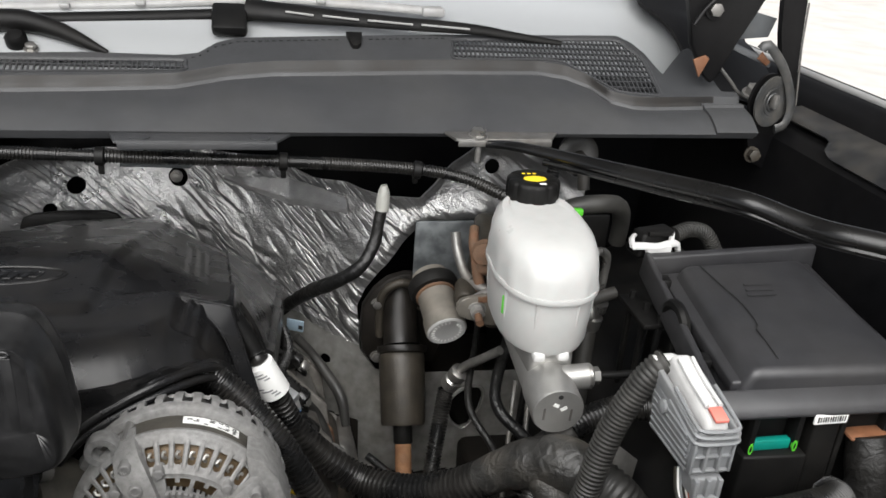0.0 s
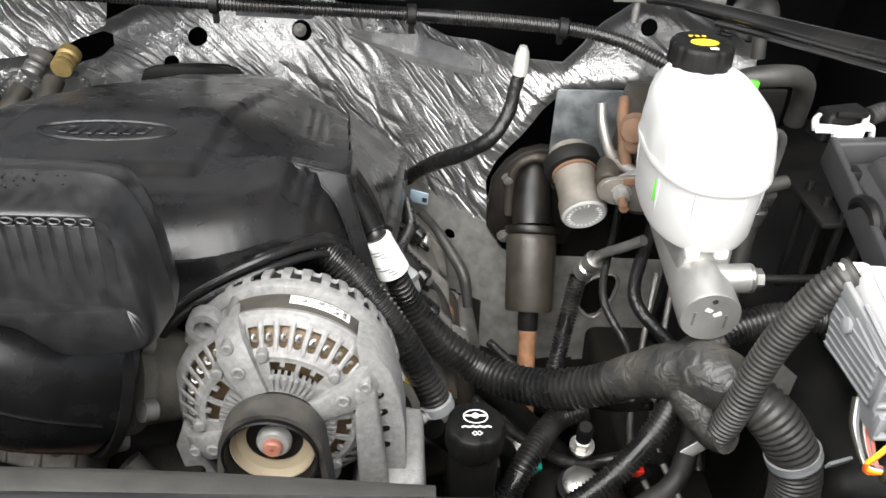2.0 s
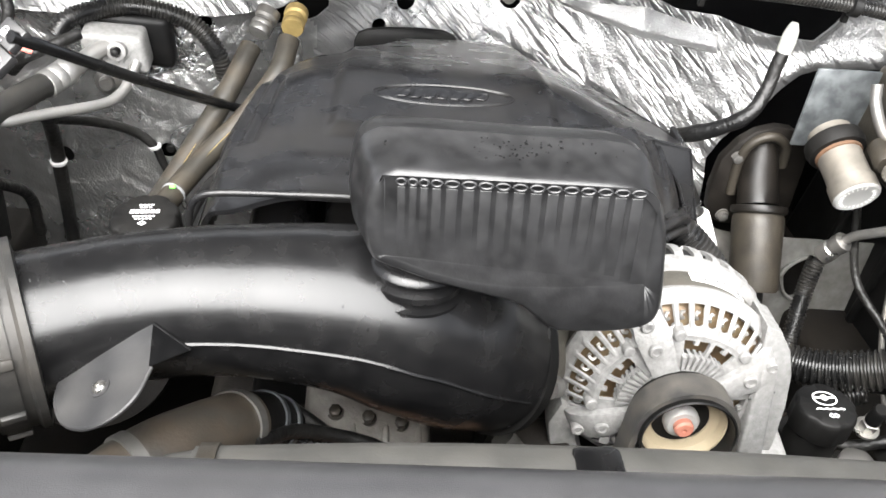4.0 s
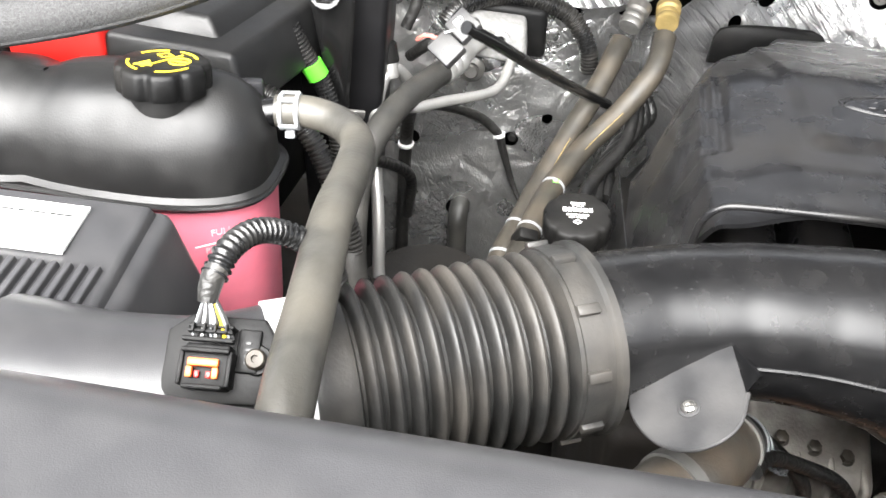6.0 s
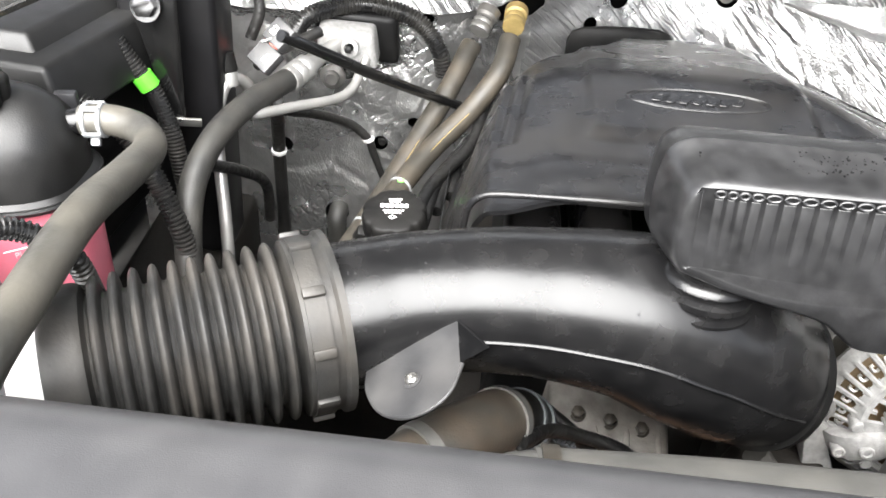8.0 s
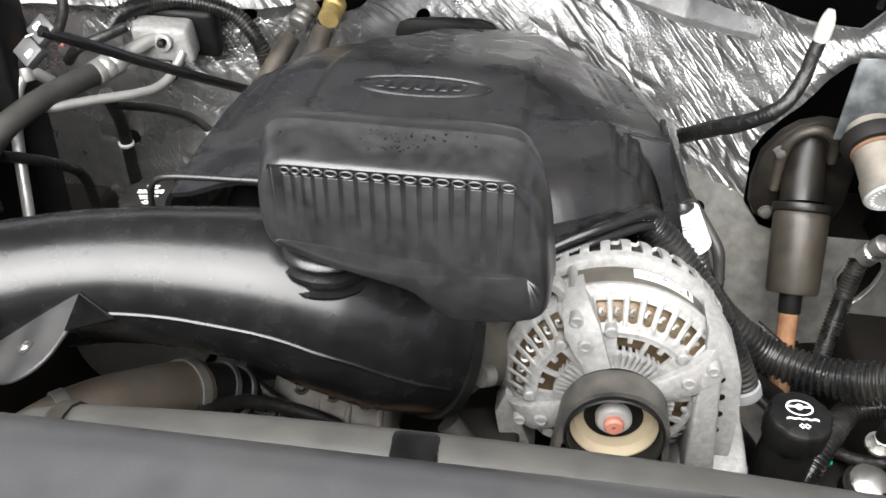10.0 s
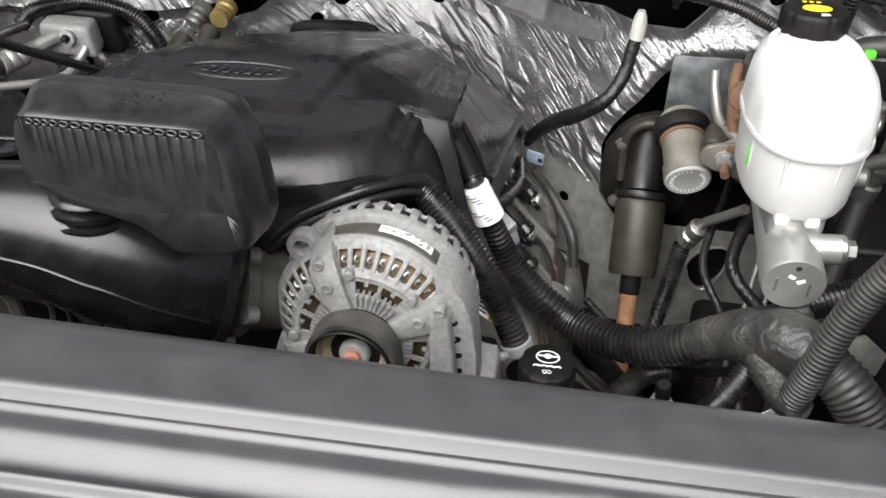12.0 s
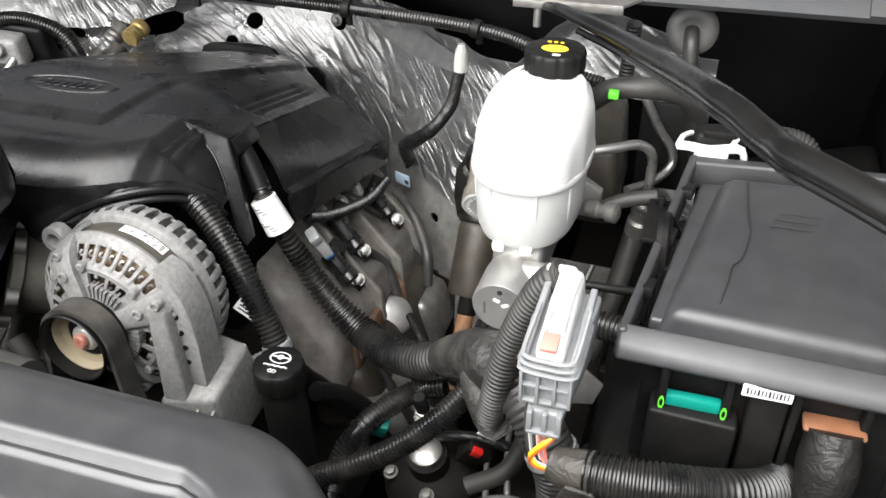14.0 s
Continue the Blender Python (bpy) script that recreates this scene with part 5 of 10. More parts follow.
def spoke_gap(a):
    return min(abs((a - s + math.pi) % (2 * math.pi) - math.pi) for s in SPOKES)


def in_slot(r, a):
    """The row of slots round the sloping shoulder."""
    q = (a / math.radians(9)) % 1.0 - 0.5
    across, up = abs(q) * 0.0107, abs(r - 0.0685)
    return spoke_gap(a) > 0.17 and math.hypot(max(across - 0.0010, 0.0), max(up - 0.0038, 0.0)) < 0.0021


def in_window(r, a):
    """Two windows with a tooth between each pair of spokes."""
    for s in SPOKES:
        b = (a - s) % (2 * math.pi)
        for mid in (0.57, 1.00):
            q = b - mid
            if abs(q) < 0.185 and 0.0415 < r < 0.0535 - 0.3 * q * q * 0.05:
                return not (abs(q) < 0.03 and r > 0.0495)
    return False


def face_place(u, v):
    a = 2 * math.pi * u
    r, h = float(np.interp(v, face_s, face_r)), float(np.interp(v, face_s, face_h))
    q = (a / math.radians(9)) % 1.0 - 0.5
    if spoke_gap(a) > 0.15:
        h += 0.0016 * smooth_step(0.28, 0.40, abs(q)) * smooth_step(0.058, 0.063, r) * smooth_step(0.079, 0.075, r)
    # raised border round the windows
    h += 0.0012 * math.exp(-((r - 0.0575) / 0.0012) ** 2)
    h += 0.0004 * noise.noise(Vector((r * 90, a * 5, 1)))
    return polar(r, a, h)


def face_hole(p):
    q = ALT_INV @ p
    r, a = math.hypot(q.x, q.y), math.atan2(q.y, q.x) % (2 * math.pi)
    return in_slot(r, a) or in_window(r, a)


ALT_INV = ALT.inverted()
part("stator", revolve([(0.0, -0.070), (0.074, -0.070), (0.0782, -0.062), (0.0782, -0.033), (0.070, -0.032), (0.0, -0.034)], ALT, 64), STATOR, alternator, "dark laminated iron ring")
part("front_housing", sheet(face_place, 400, 60, 0.003, face_hole), CAST, alternator, "", 35)
part("winding_ring", revolve([(0.036, -0.020), (0.056, -0.018), (0.064, -0.0215), (0.072, -0.0285), (0.074, -0.034), (0.036, -0.036)], ALT, 60, ring=True), COPPER, alternator, "varnished copper windings")
for k in range(40):
    a = math.radians(9 * (k + 0.5))
    if spoke_gap(a) > 0.19:
        part("coil_end", tube([polar(0.0635, a - 0.012, -0.0195), polar(0.0650, a + 0.020, -0.0180), polar(0.0670, a + 0.026, -0.0185), polar(0.0690, a + 0.010, -0.0200), polar(0.0685, a - 0.014, -0.0200)], 0.0013, seg=6, step=0.002), CASTSMOOTH, alternator)
for n, a in enumerate(SPOKES):
    bm = bmesh.new()
    rings = []
    for r, w, h in ((0.022, 0.0085, 0.0035), (0.040, 0.0095, 0.0015), (0.055, 0.0115, 0.0), (0.066, 0.0120, -0.0035), (0.074, 0.0105, -0.0105), (0.080, 0.0085, -0.022), (0.0825, 0.007, -0.034)):
        c = Vector((math.cos(a), math.sin(a), 0))
        s = Vector((-math.sin(a), math.cos(a), 0))
        rings.append([ALT @ (c * r + s * q + Vector((0, 0, hh))) for q, hh in ((-w, h - 0.010), (w, h - 0.010), (w, h - 0.001), (w * 0.8, h), (-w * 0.8, h), (-w, h - 0.001))])
    loft(bm, rings)
    spoke = part("spoke", bm, CAST, alternator)
    for r, h, rad in ((0.072, -0.0052, 0.0046), (0.0545, 0.0008, 0.0052)):
        part("boss", revolve([(rad, h - 0.008), (rad, h + 0.0008), (rad * 0.85, h + 0.0016), (rad * 0.55, h + 0.0016), (rad * 0.5, h + 0.0004), (0.0, h + 0.0004)], ALT @ Matrix.Translation((r * math.cos(a + 0.02), r * math.sin(a + 0.02), 0)), 20), CAST, spoke)
    for mid in (0.57, 1.00):
        for q in (-0.17, -0.055, 0.055, 0.17):
            b = a + mid + q
            part("vent_fin", sector(0.030, 0.0425, b - 0.028, b + 0.028, -0.012, -0.0015, n=2), CAST, alternator)
    for q, rad in ((0.32, 0.0042), (1.25, 0.0045)):
        b = a + q
        part("casting_pip", revolve([(rad, -0.016), (rad, -0.0048), (rad * 0.8, -0.004)], ALT @ Matrix.Translation((0.0590 * math.cos(b), 0.0590 * math.sin(b), 0)), 18), CAST, alternator)
part("hub", revolve([(0.0, -0.010), (0.031, -0.010), (0.031, -0.003), (0.026, 0.002), (0.0, 0.002)], ALT, 40), CAST, alternator)
# rear housing: a low vented rim
REAR = [(0.0770, -0.0590), (0.0822, -0.0600), (0.0828, -0.0640), (0.0815, -0.0710), (0.0795, -0.0800), (0.0760, -0.0880), (0.0650, -0.0930), (0.0300, -0.0950)]
rear_s, rear_r, rear_h = np.linspace(0, 1, len(REAR)), [r for r, h in REAR], [h for r, h in REAR]


def rear_place(u, v):
    a = 2 * math.pi * u
    r, h = float(np.interp(v, rear_s, rear_r)), float(np.interp(v, rear_s, rear_h))
    q = (a * 36 / (2 * math.pi)) % 1.0 - 0.5
    r += 0.0022 * smooth_step(0.22, 0.32, abs(q)) * smooth_step(-0.064, -0.070, h) * smooth_step(-0.093, -0.088, h)
    return polar(r, a, h)


def rear_hole(p):
    q = ALT_INV @ p
    k = (math.atan2(q.y, q.x) * 36 / (2 * math.pi)) % 1.0 - 0.5
    return abs(k) < 0.27 and -0.087 < q.z < -0.067


part("rear_housing", sheet(rear_place, 360, 36, 0.003, rear_hole), CAST, alternator, "", 35)
# near-black core colours in the shade behind the vents
part("rear_core", revolve([(0.0, -0.084), (0.058, -0.082), (0.060, -0.060), (0.0, -0.060)], ALT, 40), GRIME_SHADE, alternator)
# pulley and belt
PUL = ALT @ Matrix.Translation((0, 0, -0.0225))
pulley = part("pulley", revolve([(0.026, 0.024), (0.0335, 0.024), (0.0335, 0.028), (0.0315, 0.030), (0.0315, 0.050), (0.0335, 0.052), (0.0340, 0.056), (0.0332, 0.057), (0.0318, 0.056), (0.0310, 0.046), (0.029, 0.036), (0.0, 0.034)], PUL, 56), DARK, alternator, "black cupped pulley")
part("dust_insert", revolve([(0.0205, 0.0345), (0.0292, 0.0362), (0.0300, 0.046), (0.0288, 0.046), (0.0270, 0.0385), (0.0205, 0.0365)], PUL, 40, ring=True), CREAM, pulley, "cream dusted inner face")
part("nut", revolve([(0.0125, 0.030), (0.0125, 0.0400), (0.0105, 0.0425), (0.0, 0.0425)], PUL, 28), DISC, pulley)
part("shaft_end", revolve([(0.0068, 0.04), (0.0068, 0.0465), (0.0055, 0.048), (0.0015, 0.048), (0.0015, 0.045), (0.0, 0.045)], PUL, 24), REDDISH, pulley, "red oxide shaft end")
bm = bmesh.new()
rings = []
for k in range(41):
    # over the pulley, then straight down on both sides
    if k < 10:
        c = Vector((-0.0335 - 0.012 * (10 - k) / 10, -0.16 * (10 - k) / 10))
        nrm = Vector((-1, 0))
    elif k > 30:
        c = Vector((0.0335 + 0.020 * (k - 30) / 10, -0.16 * (k - 30) / 10))
        nrm = Vector((1, 0))
    else:
        a = math.pi - math.pi * (k - 10) / 20
        nrm = Vector((math.cos(a), math.sin(a)))
        c = nrm * 0.0335
    rings.append([PUL @ Vector((*(c - nrm * 0.001), 0.030)), PUL @ Vector((*(c + nrm * 0.0035), 0.030)), PUL @ Vector((*(c + nrm * 0.0035), 0.052)), PUL @ Vector((*(c - nrm * 0.001), 0.052))])
loft(bm, rings)
solo("drive_belt", bm, BELT, "worn black rubber drive belt round the alternator pulley", "belt")
# mounting ear, tie bolts, part label
ear_at = ALT.inverted() @ Vector((0.1853, 0.3668, 1.0585))
em = ALT @ Matrix.Rotation(math.atan2(ear_at.y, ear_at.x), 4, "Z") @ Matrix.Translation((math.hypot(ear_at.x, ear_at.y), 0, ear_at.z - 0.012))
bm = bmesh.new()
rings = []
for a in np.linspace(0, 2 * math.pi, 29):
    c, s = math.cos(a), math.sin(a)
    rings.append([em @ Vector((0.0067 * c, 0.0067 * s, 0)), em @ Vector((0.0128 * c, 0.0128 * s, 0)), em @ Vector((0.0133 * c, 0.0133 * s, 0.002)), em @ Vector((0.0133 * c, 0.0133 * s, 0.012)), em @ Vector((0.0125 * c, 0.0125 * s, 0.0135)), em @ Vector((0.0072 * c, 0.0072 * s, 0.0135)), em @ Vector((0.0067 * c, 0.0067 * s, 0.012))])
loft(bm, rings, cap=False)
part("mounting_ear", bm, CAST, alternator, "cast ear with a bolt hole")
part("ear_web", hexa([em @ Vector(q) for q in ((-0.026, -0.021, -0.006), (-0.008, -0.0115, 0.001), (-0.008, 0.0115, 0.001), (-0.026, 0.021, -0.006), (-0.026, -0.021, 0.009), (-0.008, -0.0115, 0.012), (-0.008, 0.0115, 0.012), (-0.026, 0.021, 0.009))], 0.002), CAST, alternator)
for a in SPOKES:
    part("tie_bolt", tube([polar(0.0800, a + 0.02, -0.064), polar(0.0800, a + 0.02, -0.050), polar(0.0800, a + 0.02, -0.032)], 0.0034, seg=12), CASTSMOOTH, alternator)
bm = bmesh.new()
rings = [[polar(0.0780, a, -0.0545), polar(0.0786, a, -0.0545), polar(0.0786, a, -0.0450), polar(0.0780, a, -0.0450)] for a in np.linspace(0.90, 1.50, 14)]
loft(bm, rings)
lab = part("label", bm, PAPER, alternator, "white printed part label")
random.seed(3)
for k in range(4):
    for j in range(7):
        a0 = 0.93 + 0.078 * j + random.uniform(0, 0.02)
        a1 = a0 + random.uniform(0.025, 0.06)
        h = -0.0534 + 0.0021 * k
        if random.random() < 0.6:
            bm = bmesh.new()
            loft(bm, [[polar(0.0785, a, h), polar(0.0788, a, h), polar(0.0788, a, h + 0.0013), polar(0.0785, a, h + 0.0013)] for a in (a0, a1)])
            part("print_line", bm, INK, lab)
def alt_plate(line, h0, h1, name, label=""):
    """A cast plate with a bevelled face, drawn square to the shaft."""
    return part(name, prism(line, h1 - h0, ALT @ Matrix.Translation((0, 0, h0)), 0.002), CAST, alternator, label)


alt_plate([(0.056, 0.062), (0.068, 0.057), (0.080, 0.040), (0.088, 0.018), (0.092, -0.012), (0.094, -0.050), (0.094, -0.078), (0.069, -0.078), (0.0695, -0.040), (0.0690, -0.010), (0.066, 0.020), (0.058, 0.042)], -0.048, -0.0175, "side_arm", "broad flat cast arm down to the bracket")
alt_plate([(-0.076, -0.020), (-0.070, -0.022), (-0.064, -0.050), (-0.050, -0.074), (-0.062, -0.082), (-0.078, -0.066), (-0.083, -0.040)], -0.040, -0.018, "side_arm", "broad flat cast arm down to the bracket")
for q, w in ((0.020, 0.012), (0.002, 0.013), (-0.016, 0.014), (-0.034, 0.014), (-0.052, 0.014)):
    part("arm_vane", rbox((0.069, q, -0.021), (w, 0.0045, 0.010), ALT @ Matrix.Translation((0.069, q, 0)) @ Matrix.Rotation(-0.25, 4, "Z") @ Matrix.Translation((-0.069, -q, 0)), 0.0015), CAST, alternator)
# raised dark patches stand in for the shade of open vent slots
for x, y, a in ((0.0715, 0.016, 0.55), (0.0745, 0.000, 0.45), (0.0760, -0.016, 0.35), (0.0765, -0.032, 0.3)):
    slot = [(0.0034 * math.cos(q) + (0.0020 if math.cos(q) > 0 else -0.0020), 0.0026 * math.sin(q)) for q in np.linspace(0, 2 * math.pi, 21)[:-1]]
    part("vent_patch", prism(slot, 0.0008, ALT @ Matrix.Translation((x, y, -0.0177)) @ Matrix.Rotation(a, 4, "Z")), DARK, alternator, "raised dark patch in place of a shaded vent slot")
mount = thing("alternator_bracket", "rough cast aluminium bracket under the alternator", "bracket", (0.30, 0.37, 0.85))
part("foot", hexa([(0.285, 0.330, 0.86), (0.352, 0.340, 0.86), (0.350, 0.42, 0.86), (0.285, 0.42, 0.86), (0.292, 0.322, 0.930), (0.346, 0.332, 0.934), (0.346, 0.40, 0.948), (0.304, 0.40, 0.958)], 0.006), CAST, mount)
for k in range(4):
    x = 0.296 + 0.0145 * k
    part("rib", hexa([(x, 0.318, 0.862), (x + 0.004, 0.318, 0.862), (x + 0.004, 0.34, 0.862), (x, 0.34, 0.862), (x + 0.001, 0.317 + 0.003 * k, 0.918), (x + 0.004, 0.317 + 0.003 * k, 0.918), (x + 0.005, 0.40, 0.955 - 0.003 * k), (x + 0.001, 0.40, 0.957 - 0.003 * k)], 0.0012), CAST, mount)
part("top_pad", prism([(0.010 * math.cos(q), 0.016 * math.sin(q)) for q in np.linspace(0, 2 * math.pi, 25)[:-1]], 0.006, turn((0.318, 0.372, 0.940), (0.310, 0.330, 1.10)), 0.0012), CASTSMOOTH, mount)
# this arm is coloured near black to deepen the gap beside the alternator
part("arm", hexa([(0.11, 0.365, 0.85), (0.18, 0.345, 0.85), (0.18, 0.40, 0.85), (0.11, 0.40, 0.85), (0.12, 0.345, 0.925), (0.175, 0.335, 0.935), (0.175, 0.38, 0.935), (0.12, 0.38, 0.925)], 0.005), GRIME_SHADE, mount)
part("side_web", hexa([(0.296, 0.325, 0.925), (0.320, 0.328, 0.925), (0.318, 0.36, 0.925), (0.296, 0.36, 0.925), (0.292, 0.336, 1.030), (0.308, 0.340, 1.022), (0.308, 0.362, 1.022), (0.292, 0.358, 1.030)], 0.003), CAST, mount)
part("bolt", hexnut((0.308, 0.316, 0.905), (0.30, 0.2, 0.93), 0.011, 0.008), CASTSMOOTH, mount)
part("base", rbox((0.23, 0.42, 0.82), (0.22, 0.16, 0.10), None, 0.01), GRIME_SHADE, mount)

# ---- driver's side: brake cylinder, steering column, looms, fuse box ----
def letters(text, size, m, mat, parent, name="lettering"):
    """Printed letters in the built-in font, posed by m."""
    cu = bpy.data.curves.new(name, "FONT")
    cu.body, cu.size, cu.extrude, cu.align_x, cu.align_y = text, size, 0.0002, "CENTER", "CENTER"
    tmp = bpy.data.objects.new(name, cu)
    me = bpy.data.meshes.new_from_object(tmp)
    bpy.data.objects.remove(tmp)
    bm = bmesh.new()
    bm.from_mesh(me)
    bmesh.ops.transform(bm, matrix=m, verts=bm.verts)
    return part(name, bm, mat, parent, "printed lettering", 0)


def flat_ring(r0, r1, m, bm=None, a0=0.0, a1=2 * math.pi, n=28, h=0.0004):
    """A printed ring or arc."""
    bm = bm or bmesh.new()
    rings = []
    for k in range(n + 1):
        a = a0 + (a1 - a0) * k / n
        c, s = math.cos(a), math.sin(a)
        rings.append([m @ Vector((r0 * c, r0 * s, 0)), m @ Vector((r1 * c, r1 * s, 0)), m @ Vector((r1 * c, r1 * s, h)), m @ Vector((r0 * c, r0 * s, h))])
    loft(bm, rings)
    return bm


def lobed_cap(r, h, m, lobes=8, depth=0.08, seg=96, bm=None):
    """A screw cap with finger lobes round its rim."""
    bm = bm or bmesh.new()
    rings = []
    for q, z in ((0.97, 0.0), (1.0, 0.08 * h), (1.0, 0.80 * h), (0.96, 0.95 * h), (0.90, h), (0.45, h), (0.02, h)):
        ring = []
        for s in range(seg):
            a = 2 * math.pi * s / seg
            rr = r * q
            if q > 0.6:
                rr *= 1 - depth * max(0.0, math.cos(lobes * a)) ** 2
            ring.append(m @ Vector((rr * math.cos(a), rr * math.sin(a), z)))
        rings.append(ring)
    loft(bm, rings)
    return bm


def superring(cx, cy, a, b, z, n=2.6, seg=64, tilt=0.0):
    out = []
    for s in range(seg):
        t = 2 * math.pi * s / seg
        c, q = math.cos(t), math.sin(t)
        x = a * math.copysign(abs(c) ** (2 / n), c)
        y = b * math.copysign(abs(q) ** (2 / n), q)
        out.append(Vector((cx + x, cy + y, z + tilt * y)))
    return out


# brake fluid reservoir
reservoir = thing("brake_reservoir", "translucent white brake fluid reservoir with a black cap", "fluid reservoir", (0.59, 0.55, 1.05))
RX, RY = 0.588, 0.540
rings = [superring(RX, RY + dy, a, b, z, 2.4, tilt=t) for a, b, z, t, dy in (
    (0.036, 0.056, 1.057, 0.03, -0.003), (0.0435, 0.066, 1.060, 0.03, -0.002), (0.0470, 0.0705, 1.069, 0.03, -0.001), (0.0485, 0.0720, 1.100, 0.03, 0), (0.0485, 0.0720, 1.1165, 0.03, 0), (0.0525, 0.0755, 1.1185, 0.03, 0), (0.0535, 0.0765, 1.1215, 0.03, 0), (0.0525, 0.0755, 1.1245, 0.03, 0))]
bm = bmesh.new()
loft(bm, rings)
part("lower_body", bm, WHITE, reservoir)
bm = bmesh.new()
rings = []
for a, b, z, t, dy in ((0.0515, 0.0735, 1.1245, 0.03, 0), (0.0510, 0.0725, 1.140, 0.045, 0.001), (0.0495, 0.0700, 1.154, 0.06, 0.003), (0.0460, 0.0650, 1.1655, 0.08, 0.006), (0.0390, 0.0540, 1.1725, 0.09, 0.012), (0.030, 0.038, 1.1745, 0.06, 0.026), (0.023, 0.025, 1.1735, 0.0, 0.052), (0.020, 0.020, 1.1755, 0.0, 0.058)):
    ring = superring(RX, RY + dy, a, b, z, 2.5, tilt=t)
    for i, p in enumerate(ring):
        # soft vertical flutes round the upper half
        f = 0.0009 * math.sin(i * 2 * math.pi / 64 * 14) if z < 1.15 else 0
        d = Vector((p.x - RX, p.y - RY, 0)).normalized()
        ring[i] = p + d * f
    rings.append(ring)
loft(bm, rings)
part("upper_body", bm, WHITE, reservoir)
for a in (0.8, 1.75, 2.6, 3.55, 4.3, 5.0, 5.7):
    c, q = math.cos(a), math.sin(a)
    d = Vector((0.049 * math.copysign(abs(c) ** 0.8, c), 0.0725 * math.copysign(abs(q) ** 0.8, q), 0))
    n = Vector((c / 0.049, q / 0.0725, 0)).normalized()
    part("moulding_line", tube([Vector((RX, RY, 1.073)) + d * 0.93, Vector((RX, RY, 1.095)) + d * 0.975, Vector((RX, RY, 1.115)) + d * 0.99], 0.0016, seg=6), WHITE, reservoir)
CAPM = Matrix.Translation((0.591, 0.603, 1.174))
cap = part("cap", lobed_cap(0.0285, 0.021, CAPM, 10, 0.05), DARK, reservoir, "black fluted screw cap")
part("cap_print", flat_ring(0.0, 0.010, CAPM @ Matrix.Translation((0, -0.004, 0.0212)) @ Matrix.Diagonal((1.25, 0.8, 1, 1))), YELLOW, cap, "yellow oval warning print")
for k in range(3):
    part("cap_bar", rbox((0, 0, 0), (0.0035, 0.0022, 0.0005), CAPM @ Matrix.Translation((-0.008 + 0.006 * k, 0.012, 0.0213)), 0), YELLOW, cap)
part("cap_bar", rbox((0, 0, 0), (0.007, 0.0035, 0.0005), CAPM @ Matrix.Translation((0.004, -0.019, 0.0213)), 0), PRINT, cap)
part("level_mark", rbox((0, 0, 0), (0.0022, 0.0080, 0.020), Matrix.Translation((0.5440, 0.5085, 1.0960)) @ Matrix.Rotation(0.55, 4, "Z"), 0.0004), GREEN, reservoir, "green level mark")

# brake master cylinder
master = thing("master_cylinder", "bare cast aluminium brake master cylinder", "brake cylinder", (0.585, 0.52, 1.0))
ax = turn((0.594, 0.620, 1.030), (0.585, 0.434, 1.018))
LM = 0.1866
part("bore", revolve([(0.020, 0.0), (0.024, 0.0), (0.0245, 0.06), (0.025, LM - 0.045), (0.0262, LM - 0.040), (0.0262, LM - 0.003), (0.025, LM), (0.0, LM)], ax, 44), CASTSMOOTH, master)
part("saddle", hexa([(0.566, 0.478, 1.03), (0.612, 0.478, 1.03), (0.618, 0.60, 1.03), (0.566, 0.60, 1.03), (0.566, 0.480, 1.060), (0.612, 0.480, 1.060), (0.616, 0.60, 1.060), (0.562, 0.60, 1.060)], 0.005), CASTSMOOTH, master)
part("port_boss", revolve([(0.013, 0.0), (0.013, 0.030), (0.011, 0.032), (0.0, 0.032)], turn((0.598, 0.470, 1.032), (0.66, 0.468, 1.036)), 28), CASTSMOOTH, master)
part("port_nut", hexnut((0.627, 0.467, 1.035), (0.70, 0.465, 1.037), 0.009, 0.009), STEEL, master)
part("flange", prism([(-0.052, -0.012), (-0.045, -0.02), (0.045, -0.02), (0.052, -0.012), (0.052, 0.012), (0.03, 0.026), (-0.03, 0.026), (-0.052, 0.012)], 0.009, turn((0.594, 0.624, 1.032), (0.590, 0.5, 1.026)), 0.002), CASTSMOOTH, master)
part("mark", revolve([(0.0025, 0), (0.0025, 0.0006), (0.0, 0.0006)], ax @ Matrix.Translation((0.0, 0.018, LM)), 12), INK, master)
for k, (x, y, a, l) in enumerate(((0.005, 0.004, 0.5, 0.007), (-0.003, 0.008, -0.4, 0.006), (0.013, -0.004, 1.57, 0.014), (-0.014, -0.002, 1.57, 0.014))):
    mm = ax @ Matrix.Translation((x, y, LM)) @ Matrix.Rotation(a, 4, "Z")
    part("stamp", rbox((0, 0, 0), (l, 0.0035 if k < 2 else 0.0022, 0.0006), mm, 0), PRINT if k < 2 else DULLSTEEL, master)
for x in (0.575, 0.600):
    part("grommet_clip", rbox((x - 0.002, 0.476, 1.056), (0.012, 0.012, 0.010), None, 0.003), WHITEP, master)
bracket = thing("mounting_flange", "rust-stained steel flange with a nut beside the brake cylinder", "bracket", (0.55, 0.62, 1.0))
ol = [(0.535 + 0.0125 * math.cos(a), 1.035 + 0.0125 * math.sin(a)) for a in np.linspace(math.pi * 1.5, math.pi * 0.55, 12)] + [(0.560, 1.052), (0.580, 1.050), (0.580, 1.010), (0.560, 1.012)]
part("plate", prism([(x, z) for x, z in ol], 0.006, Matrix.Translation((0, 0.618, 0)) @ Matrix.Rotation(radians(90), 4, "X"), 0.0012), CANMETAL, bracket)
part("rust_patch", rbox((0.558, 0.6105, 1.0465), (0.024, 0.003, 0.007), Matrix.Identity(4), 0.001), RUST, bracket, "orange rust along the upper edge")
